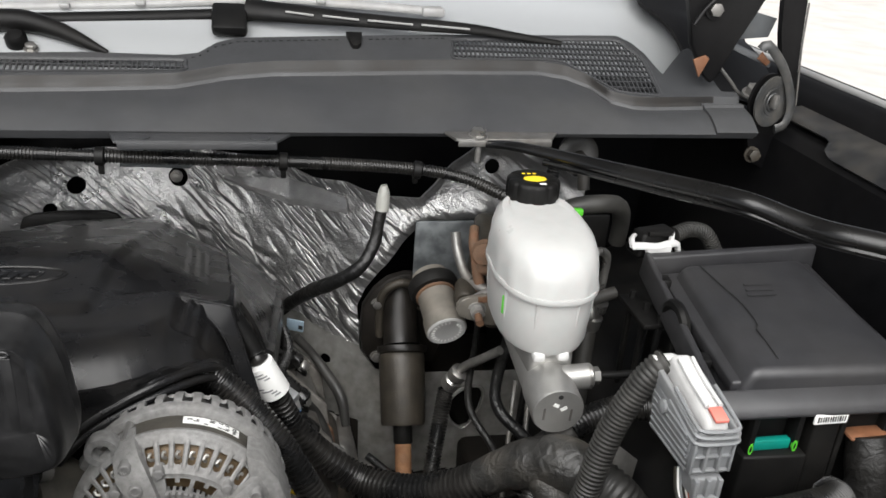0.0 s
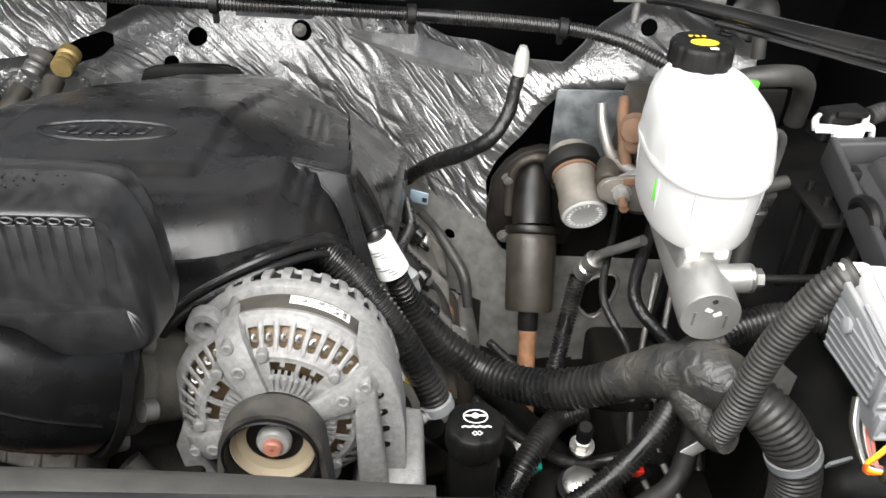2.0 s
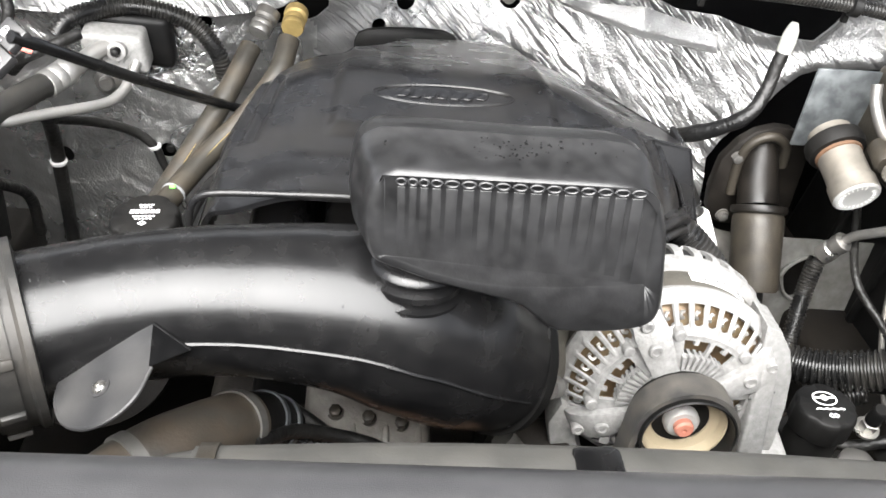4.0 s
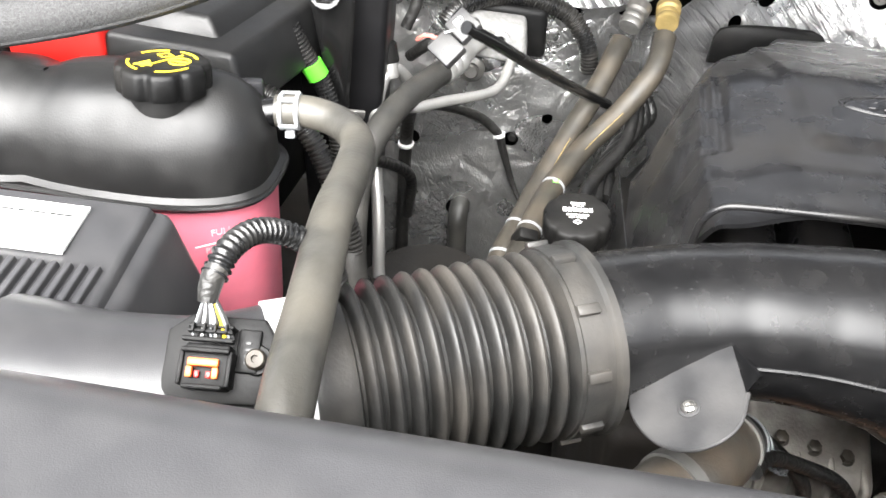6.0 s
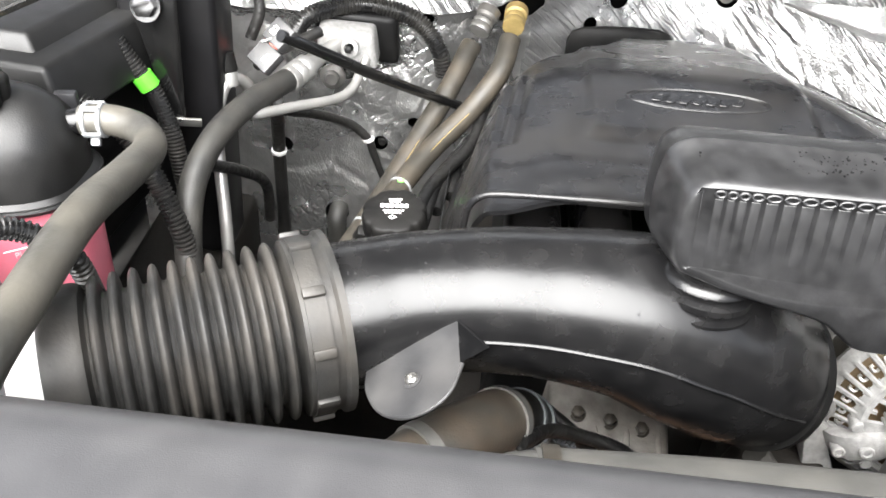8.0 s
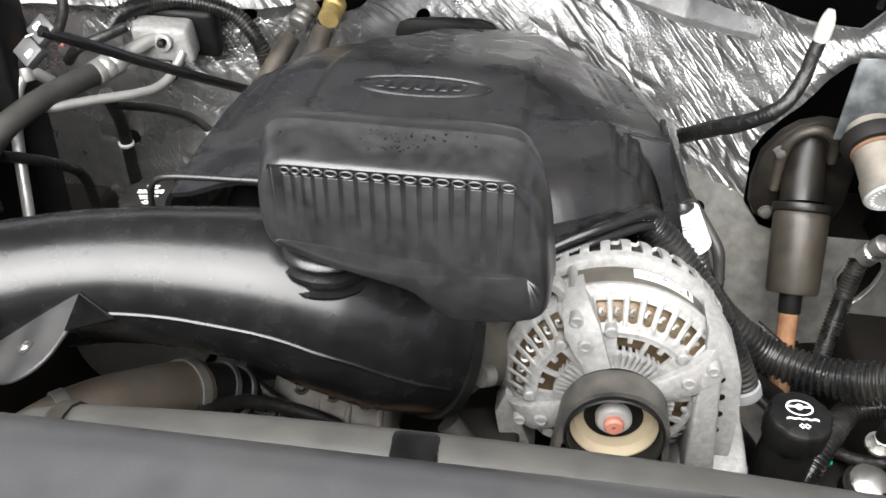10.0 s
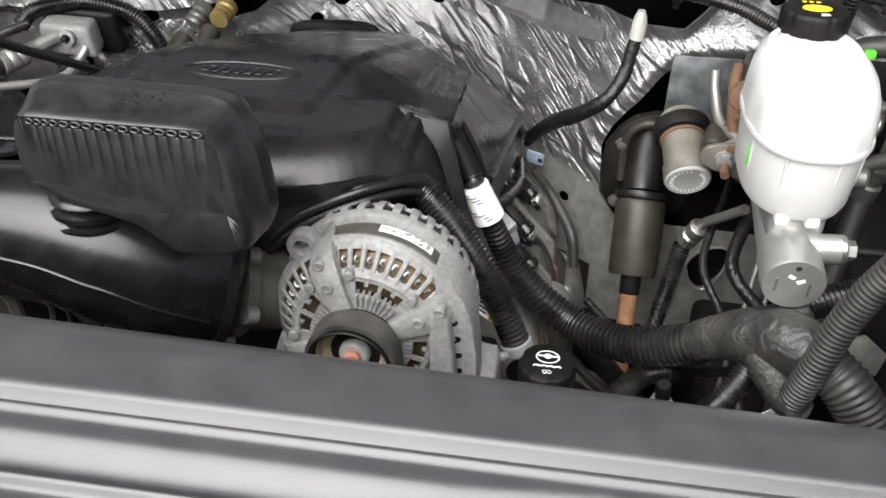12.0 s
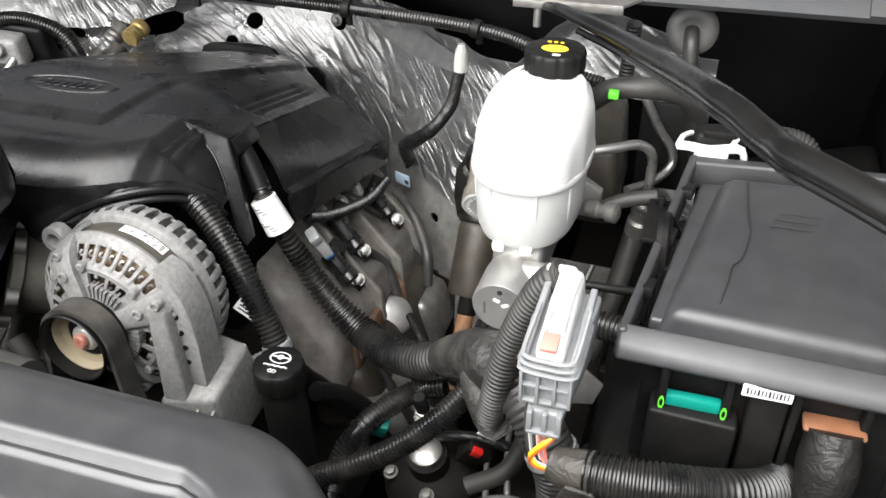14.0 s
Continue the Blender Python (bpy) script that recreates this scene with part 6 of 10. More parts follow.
part("nut", hexnut((0.546, 0.612, 1.032), (0.542, 0.5, 1.015), 0.0082, 0.009), CASTSMOOTH, bracket)
part("stud", tube([(0.546, 0.61, 1.032), (0.545, 0.598, 1.030), (0.5445, 0.588, 1.0285)], 0.0045, seg=10), RUST, bracket)

booster = thing("brake_booster", "rusty brown hydraulic brake booster behind the reservoir", "brake booster", (0.60, 0.70, 0.98))
part("housing", hexa([(0.565, 0.64, 0.985), (0.66, 0.64, 0.985), (0.66, 0.77, 0.985), (0.565, 0.77, 0.985), (0.57, 0.65, 1.075), (0.655, 0.65, 1.075), (0.65, 0.77, 1.09), (0.575, 0.77, 1.09)], 0.012), BROWNMETAL, booster)
part("valve_block", revolve([(0.0, 0), (0.016, 0), (0.016, 0.018), (0.012, 0.022), (0.012, 0.034), (0.0, 0.036)], turn((0.566, 0.668, 1.078), (0.545, 0.61, 1.10)), 20), RUST, booster)
part("banjo_bolt", hexnut((0.560, 0.648, 1.070), (0.54, 0.6, 1.085), 0.008, 0.009), RUST, booster)
part("banjo_bolt", hexnut((0.556, 0.660, 1.045), (0.53, 0.6, 1.05), 0.009, 0.010), BROWNMETAL, booster)
part("rust_strap", tube([(0.556, 0.69, 1.10), (0.552, 0.672, 1.088), (0.553, 0.655, 1.066), (0.558, 0.645, 1.04)], 0.006, seg=10, wobble=0.3), RUST, booster)
part("side_port", revolve([(0.013, 0), (0.013, 0.03), (0.010, 0.034), (0.006, 0.034), (0.0, 0.034)], turn((0.545, 0.665, 1.035), (0.53, 0.6, 1.03)), 20), BROWNMETAL, booster)
plate = solo("reinforcement_plate", rbox((0.535, 0.752, 1.035), (0.075, 0.004, 0.095), Matrix.Identity(4), 0.002), GALV, "spotted galvanised plate behind the column opening", "plate")
part("plate", rbox((0.70, 0.70, 1.06), (0.060, 0.006, 0.10), None, 0.002), DARK, booster, "dark bluish backing plate")

# silver canister beside the steering column
canister = thing("pressure_canister", "silver-brown metal pressure canister with a stamped end", "canister", (0.525, 0.70, 0.98))
cm = turn((0.5105, 0.708, 1.0275), (0.5180, 0.630, 0.9950))
part("body", revolve([(0.0, 0.0), (0.0225, 0.0), (0.0225, 0.066), (0.0245, 0.067), (0.0245, 0.083), (0.0225, 0.0845), (0.020, 0.0845), (0.0195, 0.0835), (0.0, 0.0835)], cm, 40), CANMETAL, canister)
part("end_disc", revolve([(0.0235, 0.079), (0.0236, 0.0848), (0.0215, 0.0862), (0.020, 0.0856), (0.0, 0.0854)], cm, 40), DISC, canister, "bright stamped end disc")
for k in range(22):
    a = 2 * math.pi * k / 22 * 0.93
    part("stamp", rbox((0, 0, 0), (0.0012, 0.0034, 0.0004), cm @ Matrix.Rotation(a, 4, "Z") @ Matrix.Translation((0, 0.0168, 0.0858)), 0), PRINT, canister)
part("ring", revolve([(0.0225, 0.010), (0.0300, 0.012), (0.0310, 0.020), (0.0290, 0.028), (0.0225, 0.029)], cm, 40), DARK, canister)
part("rust_line", revolve([(0.0222, 0.029), (0.0242, 0.029), (0.0242, 0.032), (0.0222, 0.033)], cm, 40), RUST, canister)

# steering column boot
column = thing("steering_column", "brown-grey steering column boot with a rusty shaft", "steering column", (0.485, 0.70, 0.7))
pm = turn((0.478, 0.795, 0.925), (0.47, 0.45, 0.915))
plate_line = [(0.440, 0.945), (0.437, 0.905), (0.441, 0.876), (0.450, 0.860), (0.466, 0.852), (0.540, 0.852), (0.550, 0.88), (0.548, 0.95), (0.535, 0.978), (0.515, 0.990), (0.495, 0.992), (0.472, 0.985), (0.455, 0.970)]
part("seal_plate", prism(plate_line, 0.012, Matrix.Translation((0, 0.797, 0)) @ Matrix.Rotation(radians(90), 4, "X"), 0.004), SEALRUBBER, column, "black rubber seal plate")
part("upper_housing", tube([(0.4905, 0.802, 0.966), (0.4905, 0.792, 0.950), (0.490, 0.778, 0.925), (0.4895, 0.757, 0.900)], [0.016, 0.022, 0.0235, 0.0245], seg=24, step=0.006), SEALRUBBER, column)
part("housing_arch", tube([(0.464, 0.783, 0.90), (0.462, 0.785, 0.94), (0.468, 0.783, 0.968), (0.490, 0.780, 0.982), (0.513, 0.783, 0.968), (0.518, 0.785, 0.94)], 0.006, seg=10), BROWNMETAL, column)
for p in ((0.4585, 0.785, 0.949), (0.4585, 0.774, 0.873)):
    part("bolt", hexnut(p, (p[0], p[1] - 0.1, p[2] - 0.01), 0.0062, 0.006), DULLSTEEL, column)
sm = turn((0.489, 0.748, 0.896), (0.486, 0.699, 0.826))
part("boot_collar", revolve([(0.026, -0.008), (0.0325, -0.007), (0.0335, -0.003), (0.0325, 0.001), (0.0285, 0.003), (0.0, 0.004)], sm, 40), SEALRUBBER, column)
part("boot", revolve([(0.0, 0.002), (0.0285, 0.003), (0.0302, 0.006), (0.0305, 0.012), (0.0290, 0.092), (0.0275, 0.096), (0.0250, 0.096), (0.0245, 0.090), (0.0, 0.090)], sm, 40), BROWNMETAL, column, "brown rubber boot")
part("sleeve_ring", revolve([(0.012, 0.086), (0.0165, 0.088), (0.0165, 0.094), (0.012, 0.095)], sm, 24), SEALRUBBER, column)
part("shaft_sleeve", revolve([(0.0125, 0.09), (0.0125, 0.118), (0.011, 0.120), (0.0, 0.120)], sm, 20), DARK, column)
part("shaft", revolve([(0.0108, 0.10), (0.0108, 0.18), (0.012, 0.185), (0.012, 0.30), (0.0, 0.30)], sm, 20), RUSTBRIGHT, column, "rust-coloured steel shaft")

# terminal cable with a clear cap
cable = thing("jumper_cable", "black taped cable ending in a clear plastic cap", "cable", (0.45, 0.757, 1.03))
part("sheath", tube([(0.455, 0.757, 1.098), (0.451, 0.754, 1.079), (0.446, 0.748, 1.055), (0.429, 0.736, 1.030), (0.402, 0.748, 1.004), (0.375, 0.781, 0.975), (0.352, 0.845, 0.925), (0.343, 0.880, 0.896), (0.340, 0.89, 0.87)], [0.0068, 0.0085, 0.0098, 0.0090, 0.0080], seg=14, wobble=0.16), CABLE, cable)
part("cap", tube([(0.4552, 0.757, 1.096), (0.456, 0.757, 1.108), (0.4565, 0.757, 1.121), (0.4565, 0.757, 1.1255), (0.4565, 0.757, 1.128)], [0.0082, 0.0085, 0.0083, 0.0075, 0.004], seg=14), CLEAR, cable, "clear plastic end cap")
tag = solo("harness_tag", rbox((0, 0, 0), (0.024, 0.003, 0.020), Matrix.Translation((0.3525, 0.822, 0.899)) @ Euler((0.2, 0.1, -0.3)).to_matrix().to_4x4(), 0.0015), PALEBLUE, "pale blue plastic tag on the harness", "tag")
part("tag_code", rbox((0, 0, 0), (0.006, 0.001, 0.007), Matrix.Translation((0.3595, 0.8185, 0.897)) @ Euler((0.2, 0.1, -0.3)).to_matrix().to_4x4(), 0), INK, tag)


def loom(name, label, pts, r, mat=LOOM, ribs=0.0042, depth=0.0016, group=""):
    """A corrugated wiring conduit as one thing."""
    return solo(name, tube(pts, r, seg=16, ribs=ribs, depth=depth), mat, label, "wiring conduit", group=group, smooth=50)


A_PATH = [(0.252, 0.475, 1.058), (0.270, 0.470, 1.050), (0.292, 0.462, 1.030), (0.318, 0.448, 1.000), (0.338, 0.438, 0.968), (0.354, 0.430, 0.938), (0.362, 0.427, 0.918)]
conduit = thing("alternator_conduit", "black corrugated conduit beside the alternator", "wiring conduit", (0.36, 0.427, 0.90))
part("hose", tube(A_PATH, 0.0135, seg=16, ribs=0.0046, depth=0.0020), LOOM, conduit, smooth=50)
part("band", revolve([(0.0135, 0), (0.0148, 0.001), (0.0148, 0.010), (0.0135, 0.011)], turn(A_PATH[-1], A_PATH[-2]), 24), GREYP, conduit, "pale plastic end band")
part("clip_arm", tube([(0.352, 0.418, 0.920), (0.340, 0.412, 0.914), (0.330, 0.408, 0.906)], 0.005, seg=8, ribs=0.005, depth=0.001), GREYP, conduit)
for k, off in enumerate(((-0.012, 0.004, 0.006), (-0.020, 0.006, 0.0), (-0.016, -0.004, 0.010), (-0.008, 0.0, 0.012))):
    solo("taped_wire", tube([(0.255 + off[0], 0.476 + off[1], 1.056 + off[2]), (0.266 + off[0] * 0.5, 0.472, 1.056 + off[2] * 0.6), (0.278, 0.467, 1.045)], 0.0055, seg=8, wobble=0.2), CABLE, "black taped wires entering the conduit", "wire", group="taped wires at the cover")

B_PATH = [(0.2975, 0.5425, 1.038), (0.3012, 0.5395, 1.0325), (0.3048, 0.5365, 1.0244), (0.3195, 0.535, 0.9914), (0.3348, 0.542, 0.9500), (0.3537, 0.5396, 0.9212), (0.380, 0.5337, 0.8949), (0.412, 0.5240, 0.8750), (0.455, 0.496, 0.880), (0.500, 0.472, 0.902), (0.530, 0.457, 0.926)]
main = thing("main_harness", "thick black corrugated wiring harness with a white label", "wiring harness", (0.45, 0.5, 0.86))
part("conduit", tube(B_PATH, [0.0105, 0.0115, 0.0130, 0.0150, 0.0180, 0.0190, 0.0200, 0.0200], seg=20, ribs=0.0062, depth=0.0030), LOOM, main, smooth=50)
part("tape_lead", tube([(0.270, 0.556, 1.082), (0.281, 0.551, 1.066), (0.291, 0.546, 1.050), (0.3005, 0.540, 1.033)], 0.0104, seg=16), DARK, main, "smooth black taped end")
lm = turn((0.3040, 0.5340, 1.0260), (0.3200, 0.5345, 0.9900))
lab = part("label", revolve([(0.0135, 0), (0.0142, 0.0005), (0.0160, 0.0385), (0.0152, 0.039)], lm, 32), PAPER, main, "white wrapped paper label")
random.seed(8)
for k in range(9):
    a0 = random.uniform(2.6, 4.6)
    h = 0.005 + 0.0034 * k
    r = 0.0142 + 0.0018 * h / 0.0385 + 0.0002
    bm = bmesh.new()
    loft(bm, [[lm @ Vector((q * math.cos(a), q * math.sin(a), hh)) for q, hh in ((r - 0.0004, h), (r + 0.0001, h), (r + 0.0001, h + 0.0016), (r - 0.0004, h + 0.0016))] for a in np.linspace(a0, a0 + random.uniform(0.25, 0.9), 6)])
    part("label_bar", bm, GREYP, lab)
JOIN = [(0.522, 0.461, 0.920), (0.545, 0.448, 0.942), (0.570, 0.428, 0.964), (0.590, 0.410, 0.975), (0.612, 0.388, 0.972)]
part("tape_wrap", tube(JOIN, [0.0185, 0.0205, 0.026, 0.027, 0.023], seg=18, step=0.004, wobble=0.10), TAPE, main, "grey cloth tape wrap")
part("tape_fork", tube([(0.570, 0.428, 0.965), (0.586, 0.440, 0.972), (0.606, 0.450, 0.982)], [0.022, 0.018, 0.014], seg=14, wobble=0.1), TAPE, main)
part("tape_drop", tube([(0.572, 0.425, 0.962), (0.578, 0.402, 0.948), (0.590, 0.385, 0.936), (0.597, 0.372, 0.942)], [0.022, 0.018, 0.016, 0.015], seg=14, wobble=0.1), TAPE, main)
part("branch_back", tube([(0.604, 0.450, 0.981), (0.630, 0.458, 0.990), (0.665, 0.462, 0.997), (0.705, 0.452, 1.000)], 0.0135, seg=16, ribs=0.0045, depth=0.0015), LOOM, main, smooth=50)
part("branch_down", tube([(0.608, 0.392, 0.975), (0.626, 0.374, 0.968), (0.645, 0.362, 0.945), (0.658, 0.358, 0.915), (0.664, 0.356, 0.870), (0.664, 0.355, 0.80)], 0.0215, seg=20, ribs=0.0052, depth=0.0016), DUSTYLOOM, main, smooth=50)
part("branch_clip", revolve([(0.0218, -0.0045), (0.0230, -0.0045), (0.0234, -0.003), (0.0230, -0.0015), (0.0230, 0.0015), (0.0234, 0.003), (0.0230, 0.0045), (0.0218, 0.0045)], turn((0.651, 0.3603, 0.934), (0.643, 0.3628, 0.951)), 24), GREYP, main, "pale grey plastic retaining clip")
part("clip_tail", rbox((0, 0, 0), (0.026, 0.003, 0.008), Matrix.Translation((0.683, 0.348, 0.938)) @ Euler((0.3, 0.1, 0.35)).to_matrix().to_4x4(), 0.001), GREYP, main)
C_PATH = [(0.592, 0.378, 0.938), (0.5955, 0.3745, 0.960), (0.600, 0.372, 0.990), (0.606, 0.373, 1.022), (0.6155, 0.373, 1.055), (0.629, 0.370, 1.090), (0.640, 0.368, 1.108), (0.648, 0.368, 1.114)]
part("branch_up", tube(C_PATH, 0.0128, seg=18, ribs=0.0044, depth=0.0015), DUSTYLOOM, main, smooth=50)

# lower looms
loom("lower_conduit", "dull black corrugated conduit low in the bay", [(0.572, 0.425, 0.945), (0.552, 0.405, 0.918), (0.525, 0.388, 0.892), (0.495, 0.374, 0.870), (0.455, 0.362, 0.848), (0.415, 0.355, 0.825), (0.38, 0.36, 0.79)], 0.0118, group="low conduits")
loom("lower_conduit", "dull black corrugated conduit low in the bay", [(0.515, 0.495, 0.850), (0.487, 0.490, 0.842), (0.462, 0.460, 0.838), (0.442, 0.432, 0.828), (0.425, 0.41, 0.80), (0.415, 0.40, 0.75)], 0.0125, group="low conduits")
loom("lower_conduit", "dull black corrugated conduit behind the column", [(0.534, 0.672, 0.885), (0.527, 0.66, 0.850), (0.518, 0.64, 0.815), (0.505, 0.61, 0.77)], 0.0105, group="low conduits")

# big harness connector
conn = thing("harness_connector", "large grey plastic harness connector with a white locking lever", "connector", (0.66, 0.32, 1.05))
part("body", hexa([(0.6374, 0.288, 1.062), (0.6693, 0.284, 1.060), (0.6760, 0.355, 1.052), (0.6390, 0.360, 1.052), (0.6323, 0.287, 1.098), (0.6726, 0.282, 1.100), (0.6777, 0.362, 1.106), (0.6357, 0.366, 1.104)], 0.003), GREYP, conn)
lever = part("lever", hexa([(0.6424, 0.283, 1.098), (0.6642, 0.281, 1.098), (0.6659, 0.366, 1.100), (0.6441, 0.368, 1.100), (0.6441, 0.288, 1.114), (0.6626, 0.286, 1.115), (0.6642, 0.360, 1.128), (0.6458, 0.362, 1.127)], 0.006, 4), WHITEP, conn, "white locking lever")
part("rail", hexa([(0.6340, 0.283, 1.096), (0.6390, 0.283, 1.096), (0.6407, 0.362, 1.100), (0.6357, 0.362, 1.100), (0.6340, 0.285, 1.106), (0.6390, 0.285, 1.106), (0.6407, 0.360, 1.114), (0.6357, 0.360, 1.114)], 0.0015), GREYP, conn)
part("rail", hexa([(0.6676, 0.280, 1.096), (0.6726, 0.280, 1.096), (0.6743, 0.360, 1.100), (0.6693, 0.360, 1.100), (0.6676, 0.282, 1.106), (0.6726, 0.282, 1.106), (0.6743, 0.358, 1.114), (0.6693, 0.358, 1.114)], 0.0015), GREYP, conn)
part("latch", rbox((0, 0, 0), (0.0115, 0.015, 0.0035), Matrix.Translation((0.6529, 0.2875, 1.1165)) @ Matrix.Rotation(radians(12), 4, "X"), 0.001), REDTAG, conn, "pale red safety latch")
for k in range(3):
    z = 1.096 + 0.006 * k
    g = 0.001 * k
    loop = [(0.6357 + g, 0.330, z + 0.006), (0.6340 + g, 0.288, z), (0.6374 + g, 0.2805, z - 0.001), (0.6533, 0.2785, z - 0.001), (0.6693 - g, 0.2795, z - 0.001), (0.6735 - g, 0.287, z), (0.6752 - g, 0.330, z + 0.006)]
    part("rim_band", tube(loop, 0.0017, seg=6, step=0.004), GREYP, conn)
for x in (0.6361, 0.6474, 0.6592, 0.6697):
    part("front_frame", rbox((x, 0.2835, 1.080), (0.0024, 0.006, 0.030), None, 0.0008), GREYP, conn)
for z in (1.094, 1.080, 1.066):
    part("front_frame", rbox((0.6529, 0.2840, z), (0.034, 0.005, 0.0024), None, 0.0008), GREYP, conn)
part("front_step", hexa([(0.6432, 0.283, 1.040), (0.6642, 0.281, 1.040), (0.6659, 0.305, 1.036), (0.6441, 0.307, 1.036), (0.6407, 0.283, 1.058), (0.6668, 0.281, 1.058), (0.6693, 0.31, 1.064), (0.6407, 0.312, 1.064)], 0.002), GREYP, conn)
for x in (0.6437, 0.6542, 0.6642):
    part("step_tab", rbox((x, 0.281, 1.049), (0.004, 0.006, 0.020), None, 0.001), GREYP, conn)
part("step_tab", rbox((0.6537, 0.280, 1.041), (0.023, 0.006, 0.003), None, 0.001), GREYP, conn)
for k in range(6):
    z = 1.060 + 0.0068 * k
    part("side_rib", tube([(0.6369 - 0.0009 * k, 0.290, z + 0.002), (0.6378 - 0.0006 * k, 0.325, z), (0.6386 - 0.0004 * k, 0.358, z - 0.002)], 0.0014, seg=6, step=0.03), GREYP, conn)
part("lever_rib", tube([(0.6474, 0.296, 1.1185), (0.6474, 0.325, 1.1225), (0.6491, 0.352, 1.127)], 0.0018, seg=8), WHITEP, lever)
part("lever_rib", tube([(0.6592, 0.296, 1.1190), (0.6592, 0.325, 1.1230), (0.6609, 0.352, 1.1275)], 0.0018, seg=8), WHITEP, lever)
part("pivot", revolve([(0.006, 0), (0.006, 0.004), (0.003, 0.005), (0.0, 0.005)], turn((0.6357, 0.335, 1.092), (0.60, 0.335, 1.095)), 18), GREYP, conn)
part("collar", rbox((0.6458, 0.368, 1.106), (0.025, 0.012, 0.030), Matrix.Identity(4), 0.005), WHITEP, conn)
for k, (mat_, dx) in enumerate(((PAPER, 0.0), (GREYP, 0.0022), (BROWN_HOSE, 0.0044), (PAPER, 0.0064), (REDTAG, 0.0086), (BROWN_HOSE, -0.0016), (GREYP, 0.0106), (REDTAG, 0.0126))):
    solo("coloured_wire", tube([(0.6407 + dx, 0.306 - 0.3 * dx, 1.052), (0.6399 + dx * 1.1, 0.298, 1.036), (0.6424 + dx * 0.9, 0.289, 1.022 + 0.001 * (k % 3)), (0.6491 + dx * 0.7, 0.281, 1.011 - 0.001 * (k % 2)), (0.6626, 0.279 + 0.002 * (k % 2), 1.008)], 0.0016, seg=6), mat_, "thin coloured wire below the connector", "wire", group="wires below the connector")
for mat_, dz in ((ORANGE, 0.0), (YELLOW, 0.003)):
    solo("coloured_wire", tube([(0.6626, 0.284, 1.036), (0.6567, 0.279, 1.030 + dz), (0.6491, 0.277, 1.021 + dz), (0.6458, 0.278, 1.013 + dz), (0.6508, 0.279, 1.006 + dz), (0.6626, 0.279, 1.006)], 0.0017, seg=6), mat_, "thin coloured wire below the connector", "wire", group="wires below the connector")
ebig = thing("side_conduit", "large black corrugated conduit running under the fuse box", "wiring conduit", (0.74, 0.28, 0.99))
part("tape", tube([(0.662, 0.281, 1.012), (0.675, 0.278, 1.012), (0.692, 0.276, 1.014)], [0.013, 0.016, 0.0175], seg=14, wobble=0.08), TAPE, ebig, "grey tape wrap")
part("tape_end", rbox((0, 0, 0), (0.022, 0.003, 0.028), Matrix.Translation((0.682, 0.262, 1.002)) @ Euler((0.3, 0.25, 0.1)).to_matrix().to_4x4(), 0.001), TAPE, ebig)
part("hose", tube([(0.688, 0.276, 1.014), (0.715, 0.273, 1.018), (0.745, 0.276, 1.018), (0.785, 0.290, 1.010), (0.815, 0.32, 0.99), (0.835, 0.38, 0.95)], 0.0170, seg=20, ribs=0.0046, depth=0.0018), LOOM, ebig, smooth=50)

# fuse box with a lid
fuse = thing("fuse_box", "black plastic underhood fuse box with a raised lid", "fuse box", (0.80, 0.45, 0.95))
FB = {"fl": (0.700, 0.345), "fr": (0.905, 0.330), "rr": (0.945, 0.600), "rl": (0.726, 0.585)}


def fb_quad(s, z):
    """The box's outline moved in by s, at height z."""
    c = Vector((0.815, 0.452))
    out = []
    for k in ("fl", "fr", "rr", "rl"):
        p = Vector(FB[k])
        q = p + Vector((math.copysign(s, c.x - p.x), math.copysign(s, c.y - p.y)))
        out.append((q.x, q.y, z))
    return out


def fb_body(z):
    q = fb_quad(0.012, z)
    return [(q[0][0], 0.360, z), (q[1][0], 0.346, z)] + q[2:]


part("body", hexa(fb_body(0.95) + fb_body(1.072), 0.004), DARK, fuse)
lid = part("lid", hexa([(0.706, 0.356, 1.055), (0.900, 0.342, 1.055), (0.938, 0.588, 1.055), (0.735, 0.575, 1.055), (0.7250, 0.3545, 1.1085), (0.886, 0.3435, 1.1105), (0.903, 0.563, 1.1130), (0.760, 0.560, 1.1110)], 0.010, 4), LIDPLASTIC, fuse, "black lid with a raised middle")
part("lid_step", hexa([(0.712, 0.362, 1.080), (0.896, 0.348, 1.080), (0.930, 0.580, 1.080), (0.737, 0.567, 1.080), (0.712, 0.362, 1.093), (0.896, 0.348, 1.095), (0.930, 0.580, 1.098), (0.737, 0.567, 1.096)], 0.003), LIDPLASTIC, lid)
part("front_rim", hexa([(0.692, 0.3370, 1.0690), (0.905, 0.3220, 1.0765), (0.905, 0.3440, 1.0715), (0.692, 0.3590, 1.0640), (0.692, 0.3430, 1.0800), (0.905, 0.3280, 1.0860), (0.905, 0.3430, 1.0955), (0.692, 0.3580, 1.0895)], 0.0035, 3), LIDPLASTIC, lid, "broad sloping front rim")
part("side_rim", hexa([(0.690, 0.352, 1.060), (0.699, 0.352, 1.060), (0.733, 0.588, 1.085), (0.723, 0.588, 1.085), (0.6915, 0.350, 1.0875), (0.6985, 0.350, 1.0875), (0.732, 0.586, 1.1140), (0.7245, 0.586, 1.1140)], 0.0025, 3), LIDPLASTIC, lid, "upright side rim")
